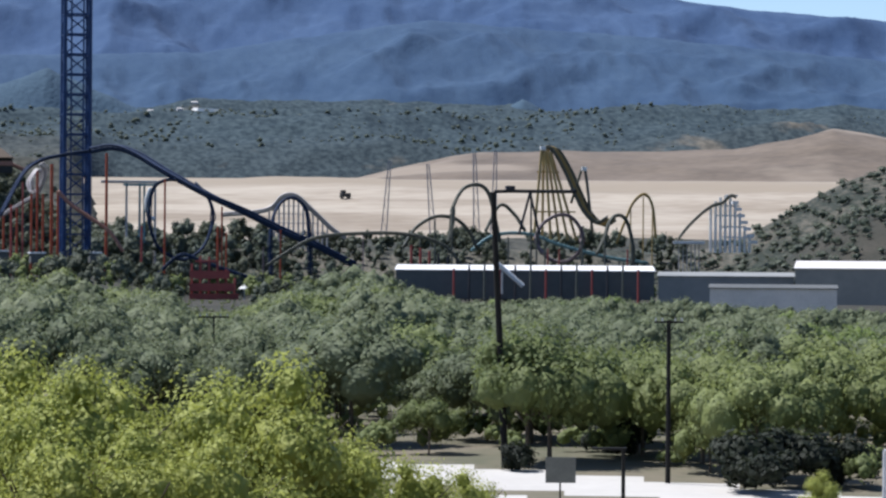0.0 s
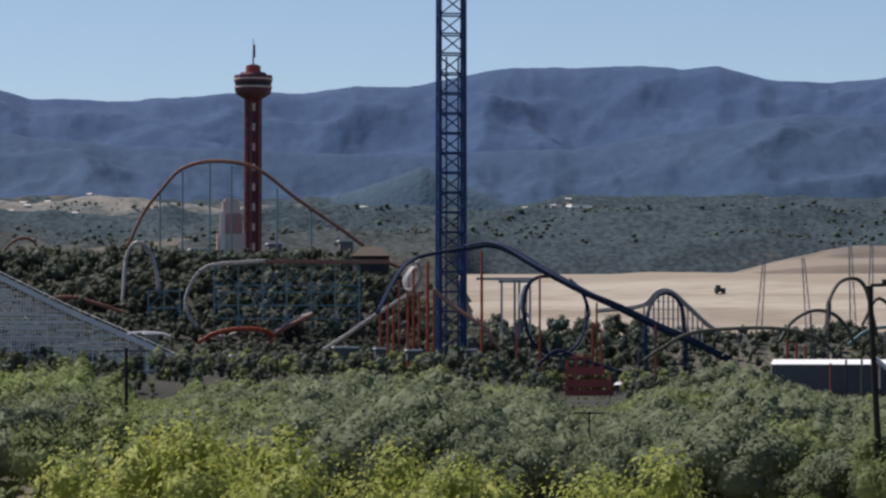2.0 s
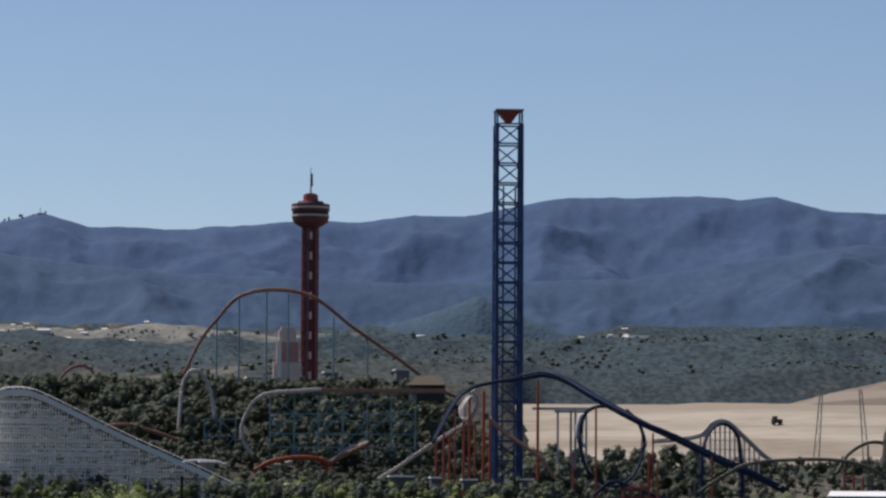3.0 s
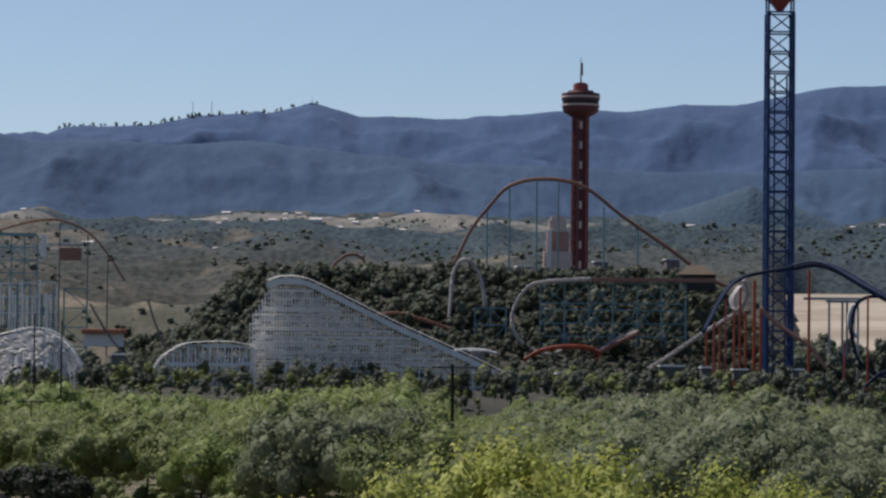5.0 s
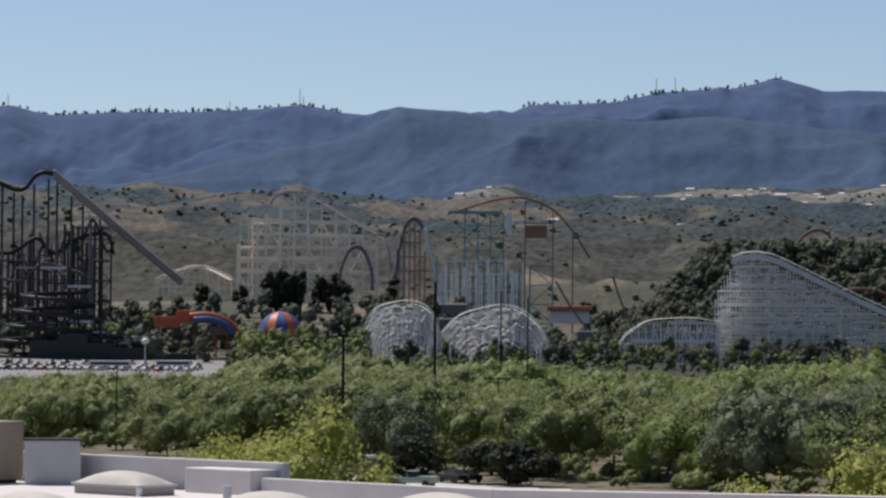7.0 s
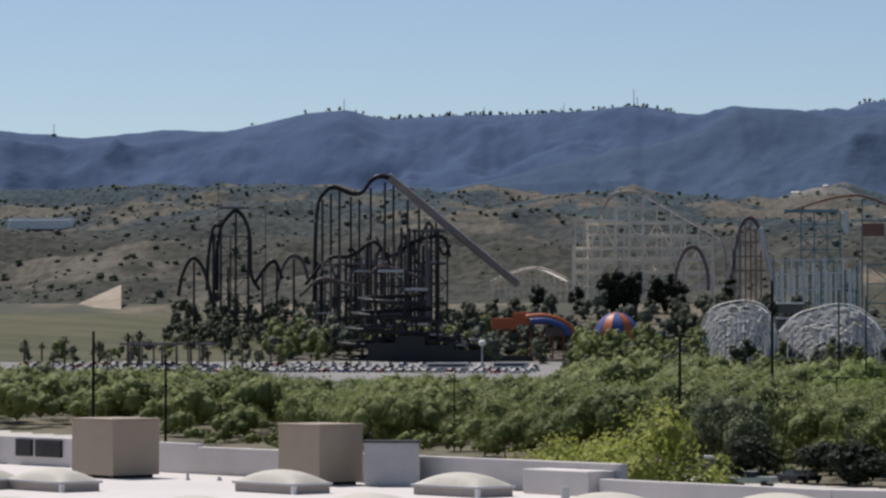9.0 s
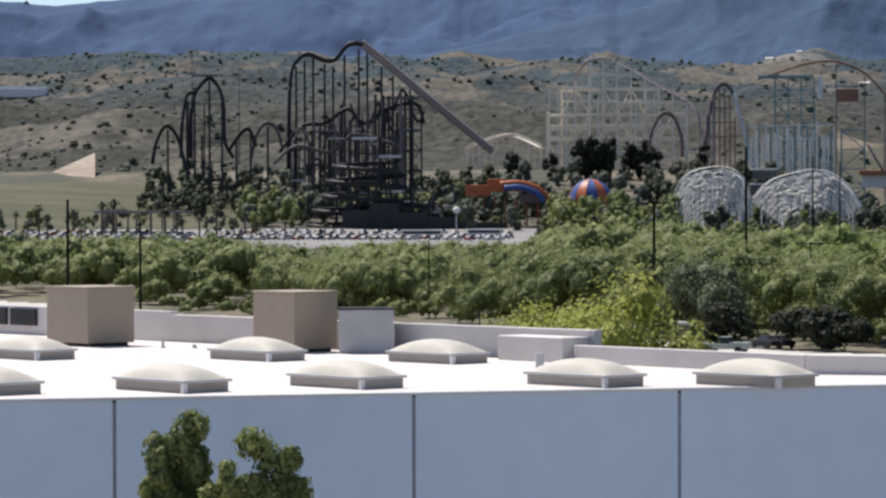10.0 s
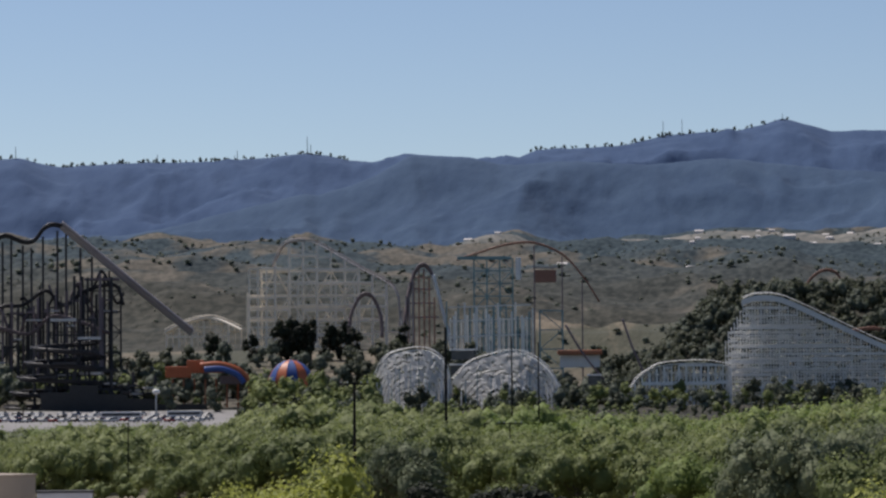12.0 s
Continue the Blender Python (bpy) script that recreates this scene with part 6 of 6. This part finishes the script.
for a, e in [(-18.1, 1.9), (-17.98, 2.0), (-17.72, 2.25), (-17.5, 1.9), (-17.25, 1.2), (-18.45, 1.4), (-17.0, 1.35), (-16.7, 1.45), (-17.85, 1.3)]:
    column(left, pol(a, e, 1258), M_BLACK, 0.5)
lattice(left, -18.12, -17.5, 1262, 0.5, 1.85, 8.0, M_BLACK, 0.3, 8)
part("top_platform", box(B(), pol(-17.78, 2.33, 1262), (10, 3, 0.8), 17), M_MAUVE, left)
for a, e in ((-18.02, 2.8), (-17.2, 2.6)):
    mast = thing("radio_mast", "thin dark lattice mast behind the rides", "mast", pol(a, 1.0, 1300), "masts behind the rides")
    part("mast", bar(B(), pol(a, 0.8, 1300), pol(a, e, 1300), 0.32, 4, 0.12), M_MAUVE, mast)

TALL = [crown(520 + i, 5.6, 9.5, 10, 160, 0.5, base=0.0, spread=0.75, core=0.86) for i in range(4)]
for i, (az, h) in enumerate([(-11.2, 1.3), (-11.0, 1.4), (-10.8, 1.3), (-11.1, 1.35), (-10.9, 1.25), (-10.68, 1.4), (-10.35, 1.2), (-10.15, 1.3), (-9.95, 1.05), (-9.05, 1.15), (-12.4, 0.95), (-11.7, 0.9), (-4.95, 0.9), (-5.6, 0.7)]):
    q = build_tree("dark_park_tree", TALL[i % 4], L_BLACK, "tall dark evergreen tree beside the rides", "tree", "tall trees of the park", 9.5, 7.0, 0.3, 0.3, 80 + i)
    x, y, z = place_of(az, 1340)
    q.matrix_basis = pose(x, y, z, 0, 0, 70 * i) @ Matrix.Diagonal((1.65, 1.65, h * 1.4, 1))

# ---- play area, parking, palms ----
play = thing("play_structure", "orange and blue water-play structure with curved slides", "play structure", pol(-12.3, 0.1, 1150))
for a, e, w, h, m in [(-13.0, 0.22, 9, 4, M_PLAY_O), (-12.7, 0.3, 6, 4.5, M_PLAY_O), (-12.3, 0.30, 13, 2.2, M_TILE), (-12.1, 0.10, 7, 3.0, M_MAUVE)]:
    part("canopy", box(B(), pol(a, e, 1152), (w, 5, h), 12, 0.3), m, play)
track(play, [pol(a, e, 1146) for a, e in [(-12.62, 0.42), (-12.3, 0.44), (-12.0, 0.36), (-11.8, 0.2), (-11.66, 0.05)]], 1.5, M_PLAY_O, rails=False, name="slide")
track(play, [pol(a, e, 1144) for a, e in [(-12.55, 0.36), (-12.25, 0.37), (-11.98, 0.27), (-11.85, 0.12)]], 1.2, M_PLAY_B, rails=False, name="slide", label="blue slide")
for i in range(8):
    column(play, pol(-13.1 + 0.19 * i, 0.2, 1151), M_TILE if i % 2 else M_PLAY_O, 0.35)
dome = thing("striped_dome", "low dome of orange and blue striped panels", "dome", pol(-11.05, 0.1, 1160))
n = 12
cen = pol(-11.03, 0.05, 1160)
for i in range(n):
    bm = B()
    a0, a1 = 2 * math.pi * i / n, 2 * math.pi * (i + 1) / n - 0.03
    rows_ = []
    for j in range(6):
        ph = j / 5 * math.pi / 2
        rows_.append([bm.verts.new(cen + Vector((8.6 * math.cos(ph) * math.cos(a), 8.6 * math.cos(ph) * math.sin(a), 9.6 * math.sin(ph)))) for a in (a0, a1)])
    for p, q in zip(rows_, rows_[1:]):
        bm.faces.new((p[0], p[1], q[1], q[0]))
    bmesh.ops.remove_doubles(bm, verts=bm.verts[:], dist=0.01)
    part("panel", bm, M_PLAY_B if i % 2 else M_PLAY_O, dome, "", True)


def build_car(paint, label, group):
    root = thing("car", label, "car", group=group)
    bm = box(B(), (0, 0, 0.35), (4.4, 1.75, 0.62), 0, 0.14)
    part("body", bm, paint, root)
    bm = B()
    lo = [(-1.5, -0.8), (1.15, -0.8), (1.15, 0.8), (-1.5, 0.8)]
    hi = [(-0.95, -0.65), (0.55, -0.65), (0.55, 0.65), (-0.95, 0.65)]
    v = [bm.verts.new((x, y, 0.94)) for x, y in lo] + [bm.verts.new((x, y, 1.42)) for x, y in hi]
    for k in range(4):
        bm.faces.new((v[k], v[(k + 1) % 4], v[4 + (k + 1) % 4], v[4 + k]))
    bm.faces.new(v[4:])
    part("window", bm, M_GLASS, root)
    part("roof", box(B(), (-0.2, 0, 1.42), (1.5, 1.3, 0.05), 0, 0.02), paint, root)
    for x in (-1.4, 1.4):
        for y in (-0.82, 0.82):
            part("wheel", bar(B(), (x, y - 0.1, 0.33), (x, y + 0.1, 0.33), 0.33, 12), M_TYRE, root)
    return root


rng = np.random.RandomState(9)
cars = [build_car(p, f"{c} parked car in the park's car park", "parked cars") for p, c in zip(CAR_PAINTS, ("white", "silver", "black", "red", "blue"))]
seen = [0] * 5
for row, dist in enumerate((1028, 1038, 1050, 1062, 1076, 1090, 1104)):
    for k in range(46):
        az = -21.6 + 0.2 * k + 0.03 * row + rng.uniform(-0.05, 0.05)
        if rng.rand() < 0.75 + 0.3 * math.sin(2.6 * k + row) and az < -12.3:
            i = int(rng.choice([0, 0, 0, 0, 1, 1, 2, 3, 4]))
            x, y, z = place_of(az, dist)
            m = pose(x, y, z, 0, 0, 75 + rng.uniform(-4, 4))
            if seen[i]:
                copy_thing(cars[i], m)
            else:
                cars[i].matrix_basis = m
            seen[i] += 1
for k, (az, w) in enumerate([(-14.0, 13), (-12.9, 11)]):
    bus = thing("coach", "white coach parked beside the dark ride", "bus", place_of(az, 1062), "parked coaches")
    x, y, z = place_of(az, 1062)
    part("body", box(B(), (x, y, z + 0.5), (w, 2.5, 2.7), 10, 0.2), CAR_PAINTS[0], bus)
    part("windows", box(B(), (x, y, z + 1.9), (w - 0.8, 2.56, 0.8), 10), M_GLASS, bus)
    for s in (-0.35, 0.35):
        part("wheel", bar(B(), (x + s * w, y - 1.3, z + 0.45), (x + s * w, y + 1.3, z + 0.45), 0.45, 10), M_TYRE, bus)


def frond_crown(seed):
    r = np.random.RandomState(seed)
    V, F, n0 = [], [], 0
    for i in range(46):
        a, up = r.rand() * 6.28, r.uniform(-0.9, 1.0)
        L = r.uniform(1.6, 2.4)
        dirv = np.array([math.cos(a), math.sin(a), 0])
        sd = np.array([-math.sin(a), math.cos(a), 0]) * 0.28
        p = np.zeros(3)
        pts = []
        for j in range(4):
            pts.append((p - sd * (1 - j / 3.3), p + sd * (1 - j / 3.3)))
            p = p + dirv * L / 3 * math.cos(up) + np.array([0, 0, L / 3 * math.sin(up)])
            up -= 0.38
        q = np.array(pts).reshape(-1, 3)
        V.append(q)
        for j in range(3):
            F += [[n0 + 2 * j, n0 + 2 * j + 1, n0 + 2 * j + 3], [n0 + 2 * j, n0 + 2 * j + 3, n0 + 2 * j + 2]]
        n0 += len(q)
    return np.concatenate(V), np.array(F)


palm = thing("palm_tree", "fan palm with a shaggy dark crown beside the car park", "tree", group="palms round the car park")
part("trunk", bar(B(), (0, 0, -0.5), (0.1, 0, 8), 0.32, 8, 0.24), M_BARK, palm)
V, F = frond_crown(3)
ob = mesh_np("crown", V + np.array([0.1, 0, 8]), F, [L_DARK], smooth=False)
ob.parent = palm
first = True
for az, d, s in [(-20.9, 1045, 0.62), (-20.55, 1035, 0.6), (-20.2, 1045, 0.7), (-19.9, 1042, 0.6), (-19.6, 1100, 1.1), (-19.4, 1098, 1.2), (-18.5, 1040, 1.0), (-18.2, 1036, 0.7), (-17.9, 1036, 0.75), (-17.3, 1038, 0.65), (-16.9, 1038, 0.6),
                 (-16.4, 1036, 0.6), (-15.7, 1034, 0.55), (-19.0, 1038, 0.85), (-19.95, 1036, 0.55), (-12.9, 1225, 1.3), (-13.9, 1225, 1.2), (-21.4, 1100, 0.9), (-21.1, 1096, 0.8), (-20.7, 1102, 1.0), (-20.1, 1098, 0.85), (-18.75, 1104, 1.0), (-18.3, 1100, 0.8), (-17.6, 1098, 0.9), (-17.1, 1102, 0.75)]:
    x, y, z = place_of(az, d)
    m = pose(x, y, z, 0, 0, az * 50) @ Matrix.Diagonal((s * 1.5, s * 1.5, s * 1.15, 1))
    if first:
        palm.matrix_basis, first = m, False
    else:
        copy_thing(palm, Matrix.Identity(4)).matrix_basis = m

lampm = thing("car_park_lamp", "pale car-park lamp with a round white head", "street lamp", place_of(-13.39, 1040))
x, y, z = place_of(-13.39, 1040)
zt2 = pol(0, -0.02, 1040).z
part("pole", bar(B(), (x, y, z), (x, y, zt2), 0.22, 8), M_GALV, lampm)
bm = B()
bmesh.ops.create_uvsphere(bm, u_segments=14, v_segments=8, radius=1.25, matrix=Matrix.Translation((x, y, zt2)) @ Matrix.Diagonal((1, 1, 0.75, 1)))
part("head", bm, M_WBLD, lampm, "white globe head", True)
gate = thing("entrance_gate", "brown gatehouse with a flat roof beside the car park", "building", place_of(-18.9, 1090))
part("roof", box(B(), pol(-18.9, -0.06, 1090), (32, 6, 0.8), 18, 0.1), M_MAUVE, gate)
for k in range(7):
    q = pol(-19.55 + 0.2 * k, -0.06, 1090)
    part("column", bar(B(), (q.x, q.y, ground_under(q) - 0.3), q, 0.3, 6), M_MAUVE, gate)

# bare pale slope and tank, far left
sl = tagged(patch("bare_slope", -21.4, -19.72, 20, np.linspace(1290, 1420, 12), lambda A, D: np.maximum(land(A, D) - 2, EYE + D * np.tan(np.radians(0.2 + 0.8 * ease((D - 1290) / 130) * (A + 21.5) / 1.78))), [M_SAND]), "bare pale graded slope", "slope", kind="structure")
for a, e, w, h, dd, lab in [(-21.1, 2.05, 52, 8, 2600, "long pale round-cornered tank on the foothill"), (8.13, 2.58, 28, 5.5, 3200, "white flat-roofed building on the foothill")]:
    dd = min(range(1700, 3300, 10), key=lambda u: abs(float(land(a, u)) - pol(a, e - 0.1, u).z - 1.0))
    q = thing("hill_tank", lab, "tank", pol(a, e - 0.05, dd), "pale buildings on the foothills")
    part("body", box(B(), pol(a, e - 0.1, dd), (w, 20, h), 15, 1.2), M_WHITE, q)
    part("roof", box(B(), pol(a, e - 0.1, dd) + Vector((0, 0, h)), (w - 3, 17, 1.6), 15), M_WHITE, q)
    # shade at the foot put in as a grey band
    part("shade_band", box(B(), pol(a, e - 0.1, dd) + Vector((0, 0, -0.6)), (w + 0.3, 20.3, 1.0), 15), M_GBLD, q)

# earth mover on the quarry terrace
dq = min(range(1660, 2060, 5), key=lambda u: abs(float(terrace(np.array([10.58]), np.array([float(u)]))[0]) - pol(10.58, 1.06, u).z))
em = thing("earth_mover", "dark earth-moving machine on the quarry terrace", "excavator", pol(10.58, 1.06, dq))
q = pol(10.58, 1.06, dq)
part("body", box(B(), q + Vector((0, 0, 0.9)), (6.0, 3.0, 2.2), 20, 0.2), M_DARK, em)
part("cab", box(B(), q + Vector((-1.2, 0, 3.0)), (2.4, 2.4, 1.8), 20, 0.2), M_DARK, em)
for k in (-1.9, 1.9):
    part("wheel", bar(B(), q + Vector((k, -1.7, 0.8)), q + Vector((k, 1.7, 0.8)), 0.9, 14), M_TYRE, em)

# houses along the foot of the mountains
hb = thing("house", "small pale house with a low roof on the foothills", "house", group="houses on the foothills")
part("wall", box(B(), (0, 0, -2), (16, 9, 6.0), 0), M_PARA, hb)
bm = prism(B(), [(-9, -5.5), (9, -5.5), (9, 5.5), (-9, 5.5)], 4.0, 4.3)
for v in bm.verts:
    if v.co.z > 4.2:
        v.co.y *= 0.1
        v.co.z = 6.6
part("roof", bm, M_PARA, hb)
k = 0
for i in range(95):
    az = rng.choice([rng.uniform(-5, 3), rng.uniform(-11, 8), rng.uniform(3, 8)])
    dd = rng.uniform(3060, 3235) if i < 75 else rng.uniform(2300, 3000)
    x, y, z = place_of(az, dd)
    s = rng.uniform(0.3, 0.6)
    m = pose(x, y, z + 0.5, 0, 0, rng.uniform(-30, 30)) @ Matrix.Diagonal((s * rng.uniform(0.6, 1.1), s, s * 0.9, 1))
    if k:
        copy_thing(hb, Matrix.Identity(4)).matrix_basis = m
    else:
        hb.matrix_basis = m
    k += 1

# radio masts and summit trees on the far ridge
for az, e0, e1 in [(-15.82, 4.03, 4.27), (-10.72, 4.12, 4.44), (-10.66, 4.12, 4.30), (-4.45, 4.38, 4.66), (-4.12, 4.40, 4.68), (-2.36, 4.64, 4.76), (-13.35, 3.98, 4.13), (-12.0, 3.99, 4.12), (-11.7, 3.99, 4.1), (-20.9, 3.6, 3.8), (-11.95, 3.99, 4.2)]:
    q = thing("ridge_mast", "thin radio mast on the mountain ridge", "mast", pol(az, e0 - 0.1, 4620), "radio masts on the ridge")
    part("mast", bar(B(), pol(az, e0 - 0.15, 4620), pol(az, e1, 4620), 0.75, 4, 0.45), M_GBLD, q)
    part("cabin", box(B(), pol(az, e0 - 0.06, 4622), (6, 5, 7), 0), M_GBLD, q)
rows_r = []
for i in range(150):
    az = rng.choice([rng.uniform(-15.2, -10.8), rng.uniform(-6.8, -2.2), rng.uniform(-17.5, -10)])
    z = float(mountain(np.array([az]), np.array([4635.0]))[0])
    p = pol(az, 0, 4635)
    rows_r.append((p.x, p.y, z - 2, rng.uniform(0.45, 0.95)))
grove("ridge_trees", rows_r, PARK, L_SHRUB, "scattered dark pines along the mountain ridge", "trees", 12)

# ---- roadside things ----
sg = thing("notice_board", "weathered olive sheet-metal sign board on a post", "sign", place_of(14.42, 205))
c = pol(14.40, -3.70, 205)
part("board", box(B(), (c.x, c.y, c.z - 0.75), (1.9, 0.08, 1.62), -14, 0.02), M_SIGN, sg)
part("post", bar(B(), (c.x, c.y + 0.1, ground_under(c) - 0.3), (c.x, c.y + 0.1, c.z), 0.06, 8), M_POLE, sg)
lp = thing("parking_lamp", "dark square-armed parking-lot lamp", "street lamp", place_of(15.5, 190))
top = pol(15.50, -3.30, 190)
part("pole", bar(B(), (top.x, top.y, ground_under(top) - 0.3), top, 0.12, 8), M_POLE, lp)
part("head", box(B(), top + Vector((-0.9, -0.2, -0.05)), (2.0, 0.5, 0.14), -15, 0.03), M_POLE, lp)
lp2 = thing("parking_lamp", "dark square-armed parking-lot lamp", "street lamp", place_of(20.05, 190))
top = pol(20.06, -3.3, 190)
part("pole", bar(B(), (top.x, top.y, ground_under(top) - 0.3), top, 0.16, 8), M_GALV, lp2)
part("head", box(B(), top + Vector((0.3, -0.2, 0)), (0.9, 0.5, 0.16), 30, 0.03), M_GALV, lp2)
tr = thing("trailer", "dark low trailer parked at the edge of the trees", "trailer", place_of(15.33, 268))
x, y, z = place_of(15.33, 268)
part("bed", box(B(), (x, y, z + 0.6), (2.6, 1.6, 0.7), -15, 0.06), M_DARK, tr)
part("cover", box(B(), (x, y, z + 1.3), (2.7, 1.7, 0.12), -15, 0.03), M_WBLD, tr, "white cover")
for s in (-0.8, 0.8):
    part("wheel", bar(B(), (x + s, y - 0.9, z + 0.32), (x + s, y - 0.7, z + 0.32), 0.32, 12), M_TYRE, tr)
ch = thing("brick_pier", "brick gate pier with a pale cap beside the road", "pier", place_of(-9.40, 330))
c = pol(-9.40, -1.99, 330)
part("shaft", box(B(), (c.x, c.y, ground_under(c) - 0.3), (1.0, 1.0, c.z - ground_under(c)), 9), M_MAUVE, ch)
part("cap", box(B(), (c.x, c.y, c.z - 0.3), (1.25, 1.25, 0.3), 9, 0.06), M_WBLD, ch, "pale cap")

# pickup and dark cars on the road
road_turn = math.degrees(math.atan2(-1.14, 1))
pk = thing("pickup_truck", "pale sage pickup truck on the road", "pickup truck")
part("body", box(B(), (0, 0, 0.5), (5.3, 1.9, 0.62), 0, 0.12), M_PICKUP, pk)
bm = B()
v = [bm.verts.new(q) for q in [(-0.6, -0.85, 1.1), (1.2, -0.85, 1.1), (1.2, 0.85, 1.1), (-0.6, 0.85, 1.1), (-0.35, -0.7, 1.78), (0.6, -0.7, 1.78), (0.6, 0.7, 1.78), (-0.35, 0.7, 1.78)]]
for f in ((0, 1, 5, 4), (1, 2, 6, 5), (2, 3, 7, 6), (3, 0, 4, 7), (4, 5, 6, 7)):
    bm.faces.new([v[i] for i in f])
part("cab_window", bm, M_GLASS, pk)
part("cab_roof", box(B(), (0.12, 0, 1.76), (1.15, 1.45, 0.07), 0, 0.03), M_PICKUP, pk)
part("bed", box(B(), (-1.65, 0, 1.08), (1.95, 1.86, 0.16), 0, 0.03), M_PICKUP, pk)
part("bumper", box(B(), (2.66, 0, 0.5), (0.14, 1.8, 0.22), 0, 0.04), M_GALV, pk)
for x in (-1.7, 1.7):
    for y in (-0.92, 0.92):
        part("wheel", bar(B(), (x, y - 0.13, 0.4), (x, y + 0.13, 0.4), 0.4, 14), M_TYRE, pk)
x, y, z = place_of(-8.66, 355)
pk.matrix_basis = pose(x, y, z + 0.05, 0, 0, 180 - 12)
for az, lab in ((-7.75, "dark car driving on the road"), (-7.95, "dark car driving on the road")):
    x, y, z = place_of(az, 368)
    tagged(copy_thing(cars[2], pose(x, y, z + 0.05, 0, 0, road_turn + 180)), "black car on the road beside the bushes", group="cars on the road")
